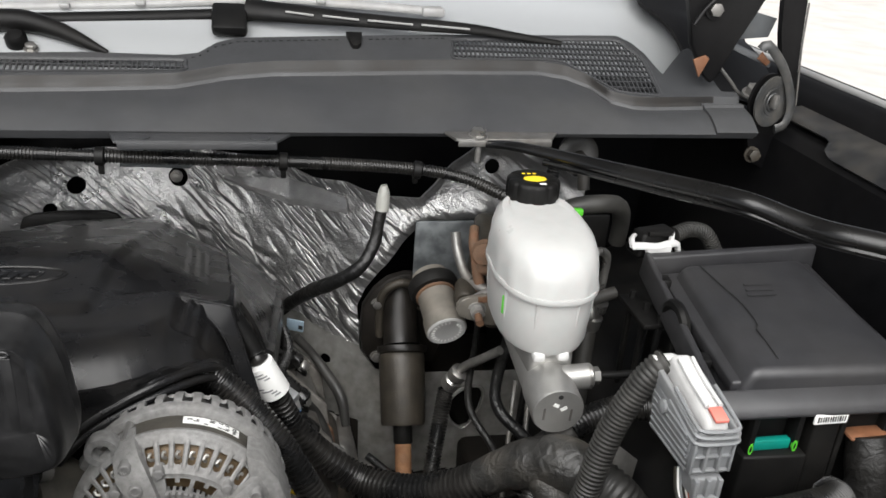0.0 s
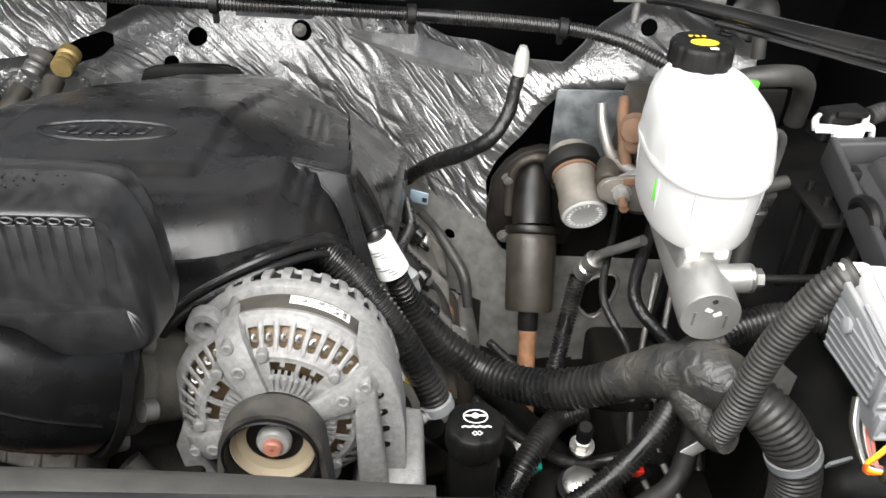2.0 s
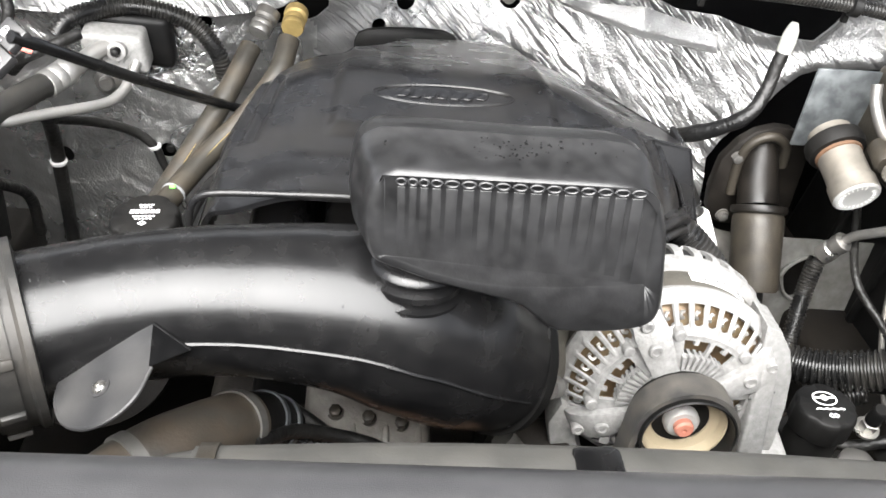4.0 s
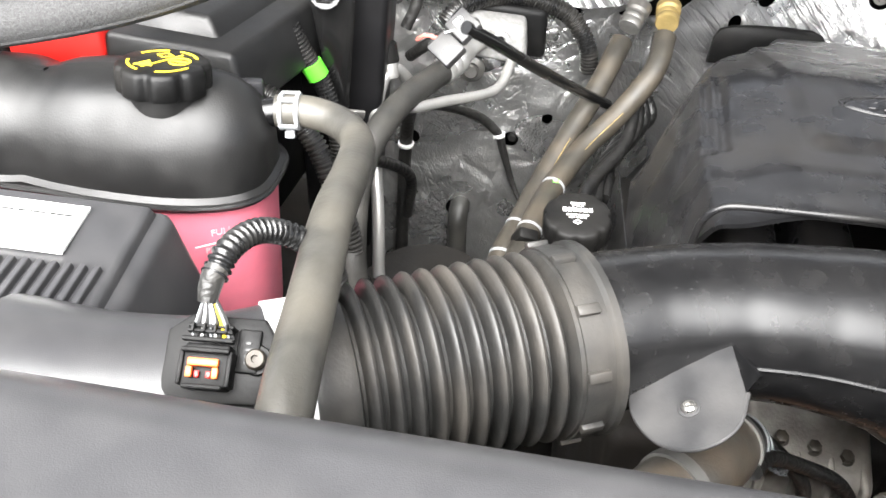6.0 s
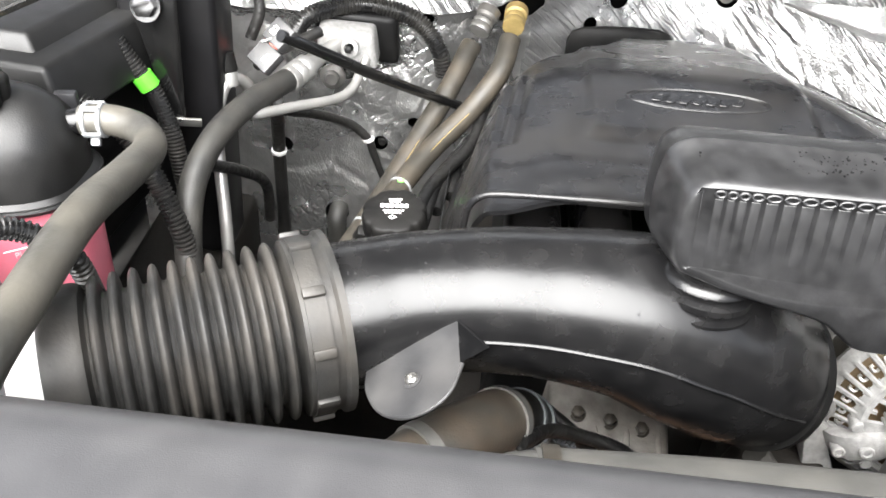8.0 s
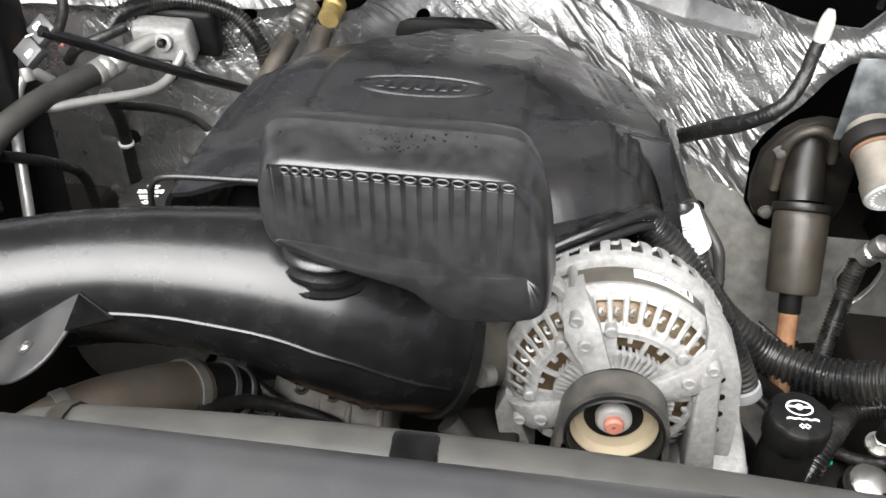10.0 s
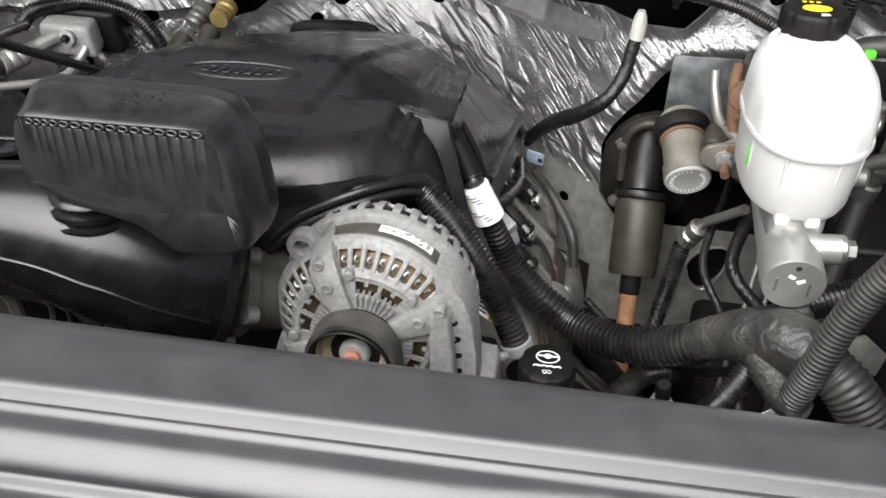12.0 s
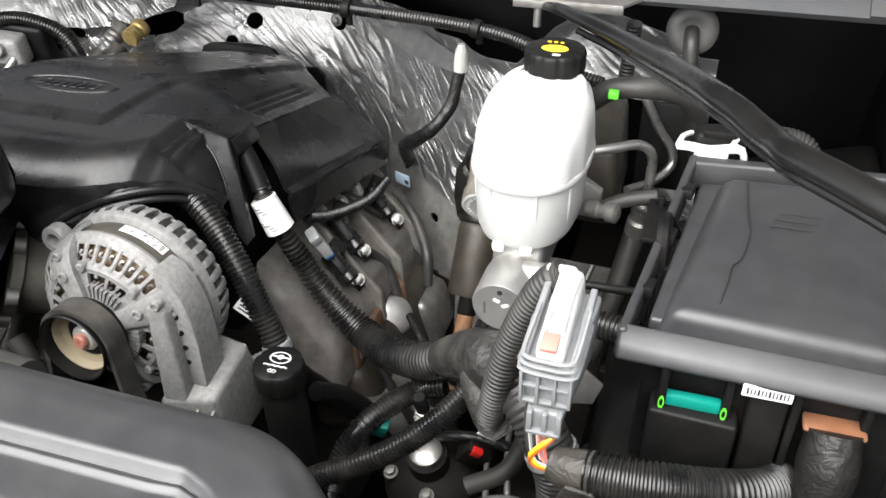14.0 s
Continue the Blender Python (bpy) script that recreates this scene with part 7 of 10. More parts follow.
part("rear_rim", hexa([(0.724, 0.572, 1.085), (0.945, 0.588, 1.085), (0.945, 0.602, 1.085), (0.724, 0.588, 1.085), (0.7245, 0.5735, 1.1120), (0.945, 0.5895, 1.1140), (0.945, 0.600, 1.1140), (0.7245, 0.586, 1.1130)], 0.003, 3), LIDPLASTIC, lid, "rear rim")
for k in range(3):
    part("hinge_lug", rbox((0, 0, 0), (0.012, 0.016, 0.010), Matrix.Translation((0.7070 + 0.0095 * k, 0.405 + 0.065 * k, 1.088 + 0.0075 * k)) @ Matrix.Rotation(-0.14, 4, "Z"), 0.002), DARK, fuse)
ln_pts = [(0.7744, 0.552, 1.1122), (0.7755, 0.4975, 1.1120), (0.7774, 0.4693, 1.1117), (0.7720, 0.430, 1.1112), (0.7650, 0.4189, 1.1110), (0.7630, 0.400, 1.1106), (0.7580, 0.3700, 1.1100)]
part("crease", tube(ln_pts, 0.0007, seg=5, step=0.01), INK, lid, "fine dark crease across the lid")
for k in range(3):
    part("embossing", rbox((0.8166 - 0.004 * k, 0.505 - 0.011 * k, 1.1122), (0.032, 0.0035, 0.0008), None, 0), LIDPLASTIC, lid)
part("latch_loop", tube([(0.722, 0.505, 1.075), (0.714, 0.495, 1.095), (0.712, 0.478, 1.106), (0.712, 0.458, 1.100), (0.714, 0.452, 1.07)], 0.006, seg=8), DARK, fuse, "curved lid latch")
for k in range(6):
    part("side_rib", rbox((0.706 + 0.0035 * k, 0.56 - 0.028 * k, 1.02), (0.006, 0.006, 0.12), None, 0.0015), DARK, fuse)
part("side_shelf", rbox((0.708, 0.535, 1.068), (0.028, 0.07, 0.006), None, 0.002), DARK, fuse)
for k, x in enumerate((0.730, 0.775, 0.82, 0.866)):
    part("front_rib", rbox((x, 0.346, 1.01), (0.006, 0.016, 0.12), None, 0.0015), DARK, fuse)
part("front_bin", hexa([(0.722, 0.334, 0.945), (0.785, 0.331, 0.945), (0.785, 0.362, 0.945), (0.722, 0.362, 0.945), (0.722, 0.334, 1.031), (0.785, 0.331, 1.031), (0.785, 0.362, 1.031), (0.722, 0.362, 1.031)], 0.003), DARK, fuse)
part("front_bin", hexa([(0.789, 0.336, 0.96), (0.815, 0.335, 0.96), (0.815, 0.356, 0.96), (0.789, 0.356, 0.96), (0.789, 0.338, 1.062), (0.815, 0.337, 1.062), (0.815, 0.356, 1.062), (0.789, 0.356, 1.062)], 0.003), DARK, fuse)
part("teal_lock", rbox((0.752, 0.3450, 1.0365), (0.040, 0.008, 0.011), Matrix.Identity(4), 0.002), TEAL, fuse, "teal connector lock")
for x in (0.731, 0.775):
    part("lock_tab", flat_ring(0.0028, 0.0048, Matrix.Translation((x - 0.001, 0.3405, 1.0365)) @ Matrix.Rotation(radians(90), 4, "X") @ Matrix.Diagonal((0.45, 1.3, 1, 1)), h=0.003), GREEN, fuse)
lab = part("label", rbox((0.798, 0.3325, 1.0690), (0.033, 0.0020, 0.0105), None, 0.0003), PAPER, fuse, "white printed label")
for k in range(12):
    part("label_bar", rbox((0.7850 + 0.0024 * k, 0.3312, 1.0690), (0.0009 + 0.0006 * (k % 3 == 0), 0.0006, 0.0055), None, 0), INK, lab)
elbow = thing("fuse_box_cable", "thick black cable leaving an orange collar at the fuse box", "cable", (0.86, 0.30, 0.95))
part("collar", rbox((0.847, 0.3400, 1.0435), (0.042, 0.018, 0.0045), Matrix.Identity(4), 0.003), COLLAR, elbow, "orange-brown collar")
part("boot", tube([(0.847, 0.3370, 1.043), (0.847, 0.328, 1.026), (0.846, 0.318, 1.00), (0.842, 0.310, 0.95)], [0.0185, 0.0205, 0.0195, 0.019], seg=16, wobble=0.1), CABLE, elbow)

# pipes between brake cylinder and fuse box
def pipe(name, label, pts, r, mat, category="pipe", group="", seg=12):
    return solo(name, tube(pts, r, seg=seg, step=0.005), mat, label, category, group=group)


pipe("brake_pipe", "pale steel brake pipe bent towards the fuse box", [(0.628, 0.563, 1.112), (0.655, 0.577, 1.1135), (0.676, 0.594, 1.1115), (0.689, 0.603, 1.100), (0.691, 0.607, 1.075), (0.690, 0.608, 1.052)], 0.0048, STEEL, group="brake pipes")
pipe("brake_pipe", "pale steel brake pipe bent towards the fuse box", [(0.662, 0.694, 1.130), (0.673, 0.689, 1.117), (0.690, 0.690, 1.086), (0.706, 0.692, 1.062), (0.708, 0.688, 1.044), (0.692, 0.668, 1.034), (0.668, 0.640, 1.035)], 0.0048, STEEL, group="brake pipes")
pipe("brake_pipe", "pale steel brake pipe beside the reservoir", [(0.536, 0.700, 1.090), (0.538, 0.690, 1.070), (0.545, 0.665, 1.048), (0.560, 0.640, 1.044), (0.575, 0.63, 1.044)], 0.006, DULLSTEEL, group="brake pipes")
pipe("brake_pipe", "pale steel brake pipe ending in a hose crimp", [(0.575, 0.600, 0.985), (0.562, 0.620, 0.962), (0.552, 0.645, 0.938), (0.548, 0.656, 0.925), (0.543, 0.666, 0.905)], 0.0055, DULLSTEEL, group="brake pipes")
pipe("brake_pipe", "black brake pipe leaving the brake cylinder", [(0.632, 0.467, 1.035), (0.66, 0.468, 1.034), (0.70, 0.475, 1.030)], 0.004, DARK, group="brake pipes")
crimp = thing("hose_crimp", "crimped steel hose end below the brake pipe", "hose fitting", (0.54, 0.67, 0.88))
part("sleeve", revolve([(0.008, 0), (0.0115, 0.002), (0.0115, 0.012), (0.0095, 0.014), (0.0095, 0.018), (0.0118, 0.020), (0.0118, 0.034), (0.009, 0.036)], turn((0.547, 0.657, 0.922), (0.535, 0.674, 0.885)), 20), STEEL, crimp)
pipe("vent_hose", "dull black rubber hose arching behind the reservoir", [(0.62, 0.63, 1.13), (0.645, 0.622, 1.152), (0.678, 0.617, 1.159), (0.708, 0.635, 1.148), (0.724, 0.655, 1.122), (0.728, 0.665, 1.09)], 0.0105, RUBBER, "hose")
loom("vertical_conduit", "short black corrugated conduit behind the fluid cap", [(0.652, 0.70, 1.19), (0.650, 0.705, 1.16), (0.648, 0.71, 1.12)], 0.008)
solo("green_clip", rbox((0.6475, 0.606, 1.154), (0.010, 0.008, 0.008), Matrix.Identity(4), 0.0015), GREEN, "small bright green clip on the hose", "clip")
fit = thing("sensor_fitting", "grey sensor fitting with steel crimps beside the brake cylinder", "fitting", (0.68, 0.60, 1.02))
part("plug", revolve([(0.007, 0), (0.012, 0.003), (0.012, 0.014), (0.009, 0.016), (0.009, 0.024), (0.011, 0.026), (0.011, 0.04)], turn((0.668, 0.566, 1.050), (0.630, 0.580, 1.045)) @ Matrix.Scale(0.8, 4), 18), DULLSTEEL, fit)
part("hose_end", tube([(0.652, 0.574, 1.050), (0.672, 0.585, 1.056), (0.700, 0.592, 1.060)], 0.0075, seg=12), RUBBER, fit)
part("crimp", revolve([(0.008, 0), (0.012, 0.002), (0.012, 0.014), (0.009, 0.016), (0.009, 0.022), (0.0125, 0.024), (0.0125, 0.04), (0.009, 0.042)], turn((0.690, 0.606, 1.044), (0.684, 0.613, 1.0)), 20), STEEL, fit)
part("lower_hose", tube([(0.684, 0.613, 1.005), (0.678, 0.60, 0.97), (0.67, 0.58, 0.93), (0.655, 0.55, 0.88)], 0.0115, seg=14), RUBBER, fit)
module = thing("white_lever_plug", "black plug with a white lever beside the fuse box", "connector", (0.74, 0.61, 1.1))
part("plug", hexa([(0.722, 0.595, 1.100), (0.775, 0.603, 1.100), (0.770, 0.635, 1.100), (0.718, 0.625, 1.100), (0.728, 0.60, 1.128), (0.770, 0.606, 1.130), (0.766, 0.630, 1.130), (0.724, 0.622, 1.128)], 0.004), DARK, module)
for pts, r in (([(0.712, 0.592, 1.118), (0.722, 0.588, 1.120), (0.740, 0.587, 1.119), (0.757, 0.592, 1.120), (0.768, 0.596, 1.118), (0.772, 0.598, 1.106)], 0.0045), ([(0.712, 0.592, 1.118), (0.715, 0.603, 1.122), (0.722, 0.612, 1.122)], 0.0036), ([(0.757, 0.592, 1.120), (0.763, 0.602, 1.126), (0.766, 0.614, 1.126)], 0.0034)):
    part("lever", tube(pts, r, seg=10, squash=0.7), WHITEP, module, "white lever")
part("lever_pad", rbox((0.742, 0.588, 1.115), (0.030, 0.006, 0.010), Matrix.Identity(4), 0.002), WHITEP, module)
part("plug_rib", rbox((0.748, 0.600, 1.129), (0.030, 0.004, 0.006), Matrix.Identity(4), 0.001), DARK, module)
loom("short_conduit", "short dusty corrugated conduit leaving the plug", [(0.775, 0.62, 1.118), (0.80, 0.63, 1.120), (0.825, 0.635, 1.112), (0.84, 0.63, 1.09)], 0.0095, RUBBER)

# brace from the cowl to the fender, and the conduit along the cowl
brace = thing("body_brace", "glossy black tubular body brace bent over the fuse box", "brace", (0.72, 0.52, 1.2))
BRACE = [(0.5633, 0.690, 1.2005), (0.582, 0.660, 1.2085), (0.6071, 0.630, 1.2115), (0.6408, 0.5924, 1.2135), (0.6705, 0.5503, 1.2170), (0.6962, 0.510, 1.2215), (0.7156, 0.474, 1.2268), (0.7324, 0.4423, 1.2306), (0.7467, 0.4243, 1.2297), (0.7583, 0.4068, 1.2280), (0.7704, 0.3868, 1.2278), (0.7797, 0.3668, 1.2300), (0.8023, 0.3395, 1.2325), (0.832, 0.305, 1.234), (0.875, 0.26, 1.232)]
part("bar", tube([(x, y + 0.002, z + 0.002) for x, y, z in BRACE], [0.005, 0.0075, 0.0098, 0.0100, 0.0100, 0.0100], seg=20, squash=0.75), GLOSS, brace)
part("edge_bead", tube([(x, y - 0.0060, z - 0.0070) for x, y, z in BRACE[2:]], 0.0034, seg=8), GLOSS, brace, "rounded lower edge of the brace")
cowl_loom = thing("cowl_conduit", "long black corrugated conduit strung along the cowl", "wiring conduit", (0.3, 0.72, 1.15))
CL = [(-0.28, 0.725, 1.178), (-0.1, 0.722, 1.182), (0.041, 0.72, 1.181), (0.142, 0.72, 1.177), (0.334, 0.718, 1.172), (0.477, 0.712, 1.166), (0.545, 0.700, 1.157), (0.590, 0.670, 1.145), (0.63, 0.66, 1.14)]
part("hose", tube(CL, 0.0074, seg=14, ribs=0.0036, depth=0.0013), LOOM, cowl_loom, smooth=50)
for p, q in (((0.137, 0.72, 1.1772), (0.147, 0.72, 1.1768)), ((0.330, 0.718, 1.1722), (0.340, 0.718, 1.1718)), ((0.482, 0.7115, 1.1655), (0.490, 0.7105, 1.1645))):
    part("tie_band", revolve([(0.0088, 0), (0.0102, 0.001), (0.0102, 0.009), (0.0088, 0.010)], turn(p, q), 20), DARK, cowl_loom)
    part("tie_stem", rbox((p[0] + 0.005, 0.722, p[2] - 0.012), (0.006, 0.006, 0.018), None, 0.001), DARK, cowl_loom)
horn = thing("rubber_grommet", "grey round rubber grommet with a stem on the bulkhead", "grommet", (0.707, 0.77, 1.13))
part("disc", revolve([(0.027, 0), (0.027, 0.004), (0.018, 0.007), (0.012, 0.005), (0.0, 0.005)], turn((0.707, 0.775, 1.163), (0.707, 0.4, 1.28)), 32), RIBBED, horn)
part("stem", tube([(0.707, 0.770, 1.163), (0.708, 0.755, 1.155), (0.711, 0.748, 1.125)], 0.008, seg=12), RIBBED, horn)

# power steering reservoir
ps = thing("steering_fluid_reservoir", "black power steering fluid bottle with a printed cap", "fluid reservoir", (0.39, 0.38, 0.78))
psm = turn((0.390, 0.384, 0.78), (0.3885, 0.379, 0.95))
part("bottle", revolve([(0.0, 0.0), (0.0205, 0.0), (0.0215, 0.12), (0.0205, 0.144), (0.018, 0.146), (0.0, 0.146)], psm, 32), DARK, ps)
pcap = part("cap", lobed_cap(0.0248, 0.024, psm @ Matrix.Translation((0, 0, 0.148)), 6, 0.05), DARK, ps, "black ribbed cap")
sg = psm @ Matrix.Translation((0, 0.0, 0.1722)) @ Matrix.Rotation(0.1, 4, "Z")
sg = Matrix.Translation(sg.translation) @ Matrix.Rotation(0.0, 4, "Z")
part("wheel_symbol", flat_ring(0.0092, 0.0104, sg @ Matrix.Translation((0, 0.006, 0.0002)) @ Matrix.Diagonal((1, 0.75, 1, 1))), PRINT, pcap, "printed steering wheel symbol")
part("wheel_spoke", rbox((0, 0.007, 0.0004), (0.017, 0.0015, 0.0005), sg, 0), PRINT, pcap)
part("wheel_spoke", flat_ring(0.0, 0.0030, sg @ Matrix.Translation((0, 0.0068, 0.0003)), n=12), PRINT, pcap)
part("wave_line", tube([sg @ Vector((-0.012 + 0.003 * k, -0.006 + 0.0012 * (k % 2), 0.0004)) for k in range(9)], 0.0007, seg=5, step=0.002), PRINT, pcap)
part("book_symbol", flat_ring(0.0018, 0.0026, sg @ Matrix.Translation((-0.0018, -0.0125, 0.0003)), n=4), PRINT, pcap)
part("book_symbol", flat_ring(0.0018, 0.0026, sg @ Matrix.Translation((0.0018, -0.0125, 0.0003)), n=4), PRINT, pcap)

# washer bottle cap beside the shield
washer = thing("washer_bottle", "white washer bottle neck with a black printed cap", "washer bottle", (0.66, 0.115, 1.05))
wm = Matrix.Translation((0.664, 0.112, 1.10)) @ Euler((radians(8), 0, 0)).to_matrix().to_4x4()
part("neck", revolve([(0.040, -0.15), (0.036, -0.02), (0.030, 0.022), (0.028, 0.030)], wm, 32), WHITEP, washer)
part("cap_rim", revolve([(0.026, 0.022), (0.0305, 0.023), (0.0305, 0.029), (0.0285, 0.031), (0.0300, 0.033), (0.0300, 0.039), (0.026, 0.040)], wm, 44, ring=True), DARK, washer)
wcap = part("cap", revolve([(0.027, 0.038), (0.0290, 0.040), (0.0290, 0.044), (0.0270, 0.0465), (0.0, 0.0475)], wm, 48), SHIELD, washer, "grey-black flip cap")
tab_line = [(-0.050, -0.006), (-0.052, 0.0), (-0.052, 0.010), (-0.047, 0.016), (-0.030, 0.017), (-0.020, 0.014), (-0.020, -0.010), (-0.036, -0.009)]
part("finger_tab", prism(tab_line, 0.006, wm @ Matrix.Translation((0, 0.0, 0.038)), 0.002), SHIELD, wcap)
wms = wm @ Matrix.Translation((0.001, 0, 0.0474)) @ Matrix.Rotation(radians(-90), 4, "Z")
part("screen_symbol", flat_ring(0.0205, 0.0214, wms @ Matrix.Translation((0, -0.013, 0)), a0=0.95, a1=2.19, n=12), INK, wcap)
part("screen_symbol", flat_ring(0.0085, 0.0094, wms @ Matrix.Translation((0, -0.013, 0)), a0=0.95, a1=2.19, n=12), INK, wcap)
for a in (0.95, 2.19):
    part("screen_symbol", rbox((0.0145, 0, 0.0003), (0.0125, 0.0010, 0.0006), wms @ Matrix.Translation((0, -0.013, 0)) @ Matrix.Rotation(a, 4, "Z"), 0), INK, wcap)
for k in range(5):
    part("spray_dash", rbox((0, -0.006 + 0.0042 * k, 0.0003), (0.0010, 0.0024, 0.0006), wms, 0), INK, wcap)
for x, y in ((-0.007, 0.012), (-0.004, 0.015), (-0.009, 0.017), (0.007, 0.012), (0.004, 0.015), (0.009, 0.017), (0.0, 0.017)):
    part("spray_dash", rbox((x, y, 0.0003), (0.0010, 0.0020, 0.0006), wms, 0), INK, wcap)
for x in (-0.0042, 0.0042):
    part("book_bar", rbox((x, -0.019, 0.0003), (0.0010, 0.0090, 0.0006), wms, 0), INK, wcap)
for y in (-0.0225, -0.019, -0.0155):
    part("book_bar", rbox((0, y, 0.0003), (0.0075, 0.0010, 0.0006), wms, 0), INK, wcap)
wc = thing("washer_conduit", "grey-black corrugated hose beside the washer cap", "wiring conduit", (0.80, 0.18, 1.07))
part("hose", tube([(0.760, 0.167, 1.066), (0.785, 0.172, 1.07), (0.815, 0.190, 1.076), (0.85, 0.215, 1.09)], 0.017, seg=18, ribs=0.0046, depth=0.0018), DUSTYLOOM, wc, smooth=50)
part("cuff", tube([(0.728, 0.158, 1.058), (0.745, 0.162, 1.062), (0.762, 0.167, 1.066)], [0.0165, 0.0185, 0.0185], seg=18), RIBBED, wc, "smooth rubber cuff")
part("lead", tube([(0.705, 0.150, 1.052), (0.72, 0.155, 1.055), (0.735, 0.160, 1.060)], 0.011, seg=14), DUSTYLOOM, wc)

# coils, plug leads and exhaust below the cover
def ignition_coil(top, nose, bolt, lead, label):
    """A coil: a ribbed body running outwards and down, an ear with a bolt, a plug socket and a boot on its lead."""
    a, b = Vector(top), Vector(nose)
    c = thing("ignition_coil", label, "ignition coil", bolt, "ignition coils")
    m = turn(a, b)
    long = (b - a).length
    part("can", revolve([(0.0, -0.006), (0.0110, -0.006), (0.0125, -0.002), (0.0125, 0.010), (0.0105, 0.012), (0.0105, long - 0.008), (0.0120, long - 0.006), (0.0120, long + 0.004), (0.0090, long + 0.007), (0.0, long + 0.007)], m, 20), LOOM, c)
    part("core_strap", rbox((0, 0, long * 0.45), (0.010, 0.029, long * 0.75), m @ Matrix.Rotation(0.6, 4, "Z"), 0.002), DARK, c)
    for k in range(3):
        part("can_rib", revolve([(0.0105, 0), (0.0118, 0.0006), (0.0118, 0.0024), (0.0105, 0.003)], m @ Matrix.Translation((0, 0, 0.016 + 0.006 * k)), 18), LOOM, c)
    q = Vector(bolt)
    part("ear", hexa([q + Vector(p) for p in ((-0.020, 0.004, -0.010), (0.004, -0.006, -0.014), (0.006, 0.008, -0.014), (-0.016, 0.018, -0.010), (-0.020, 0.002, 0.004), (0.002, -0.008, -0.003), (0.005, 0.008, -0.003), (-0.016, 0.018, 0.004))], 0.002), DARK, c)
    part("bolt", hexnut(q, q + Vector((0.03, -0.05, 0.035)), 0.0062, 0.007), STEEL, c, "shiny zinc bolt")
    part("socket", rbox((0, 0, 0), (0.020, 0.016, 0.014), Matrix.Translation(a + Vector((0.004, 0.012, 0.006))) @ Euler((0.4, 0.5, 0.3)).to_matrix().to_4x4(), 0.002), DARK, c)
    if lead:
        part("lead", tube(lead, [0.0062, 0.0058, 0.0075, 0.0078, 0.0060], seg=12), DUSTYLOOM, c, "grey plug lead with a thick boot")


ignition_coil((0.321, 0.663, 0.926), (0.352, 0.650, 0.900), (0.357, 0.664, 0.884), [(0.350, 0.668, 0.885), (0.366, 0.690, 0.856), (0.374, 0.695, 0.838), (0.386, 0.690, 0.808), (0.395, 0.684, 0.77)], "black ribbed ignition coil with a zinc bolt")
ignition_coil((0.324, 0.775, 0.902), (0.350, 0.765, 0.878), (0.361, 0.773, 0.864), [(0.352, 0.790, 0.900), (0.374, 0.790, 0.872), (0.394, 0.775, 0.846), (0.410, 0.752, 0.825), (0.416, 0.735, 0.79)], "black ribbed ignition coil with a grey plug lead")
ignition_coil((0.336, 0.612, 0.905), (0.360, 0.606, 0.884), (0.364, 0.623, 0.869), None, "black ignition coil half hidden behind the harness")
plugc = thing("injector_plug", "pale grey plug with a blue lock on the engine", "connector", (0.337, 0.59, 0.93))
pj = turn((0.333, 0.575, 0.962), (0.342, 0.603, 0.911), 0.5)
part("plug", rbox((0, 0, 0.026), (0.018, 0.012, 0.038), pj, 0.002), WHITEP, plugc)
part("plug_head", rbox((-0.002, 0, 0.006), (0.020, 0.013, 0.012), pj, 0.002), GREYP, plugc)
for x in (-0.008, -0.003, 0.002, 0.007):
    part("plug_rib", rbox((x * 0.7, -0.0058, 0.028), (0.0011, 0.0014, 0.028), pj, 0.0004), GREYP, plugc)
part("lock", rbox((0, 0, 0.046), (0.017, 0.012, 0.006), pj, 0.002), BLUE, plugc, "blue lock")
solo("injector_wire", tube([(0.343, 0.604, 0.908), (0.350, 0.606, 0.900), (0.352, 0.600, 0.890)], 0.0014, seg=6), REDTAG, "thin pink wire at the blue lock", "wire")
for p, q in (((0.322, 0.690, 0.930), (0.312, 0.700, 0.950)), ((0.322, 0.735, 0.925), (0.312, 0.745, 0.945)), ((0.318, 0.640, 0.945), (0.312, 0.648, 0.962))):
    solo("fuel_rail_clip", hexa([Vector(p) + Vector(d) for d in ((-0.006, -0.004, -0.004), (0.008, -0.006, -0.006), (0.008, 0.006, -0.006), (-0.006, 0.006, -0.004), (-0.010, -0.003, 0.012), (0.002, -0.005, 0.010), (0.002, 0.005, 0.010), (-0.010, 0.005, 0.012))], 0.002), CASTSMOOTH, "small bright metal clip below the engine cover", "clip", group="clips below the cover")
solo("coil_harness", tube([(0.318, 0.60, 0.965), (0.326, 0.640, 0.945), (0.335, 0.690, 0.928), (0.340, 0.740, 0.915), (0.336, 0.80, 0.905)], 0.007, seg=12, ribs=0.004, depth=0.0012), LOOM, "black corrugated conduit along the ignition coils", "wiring conduit")
solo("coil_wire", tube([(0.300, 0.70, 0.945), (0.322, 0.705, 0.935), (0.345, 0.710, 0.915), (0.352, 0.735, 0.890)], 0.0035, seg=8), CABLE, "black wire looping over the coils", "wire")
shieldx = thing("exhaust_heat_shield", "dusty steel exhaust heat shield with round bosses", "heat shield", (0.40, 0.70, 0.75))
part("cover", hexa([(0.33, 0.52, 0.70), (0.43, 0.54, 0.70), (0.43, 0.80, 0.70), (0.33, 0.80, 0.70), (0.34, 0.53, 0.80), (0.40, 0.55, 0.79), (0.40, 0.79, 0.79), (0.34, 0.79, 0.80)], 0.02, 4), BROWNMETAL, shieldx)
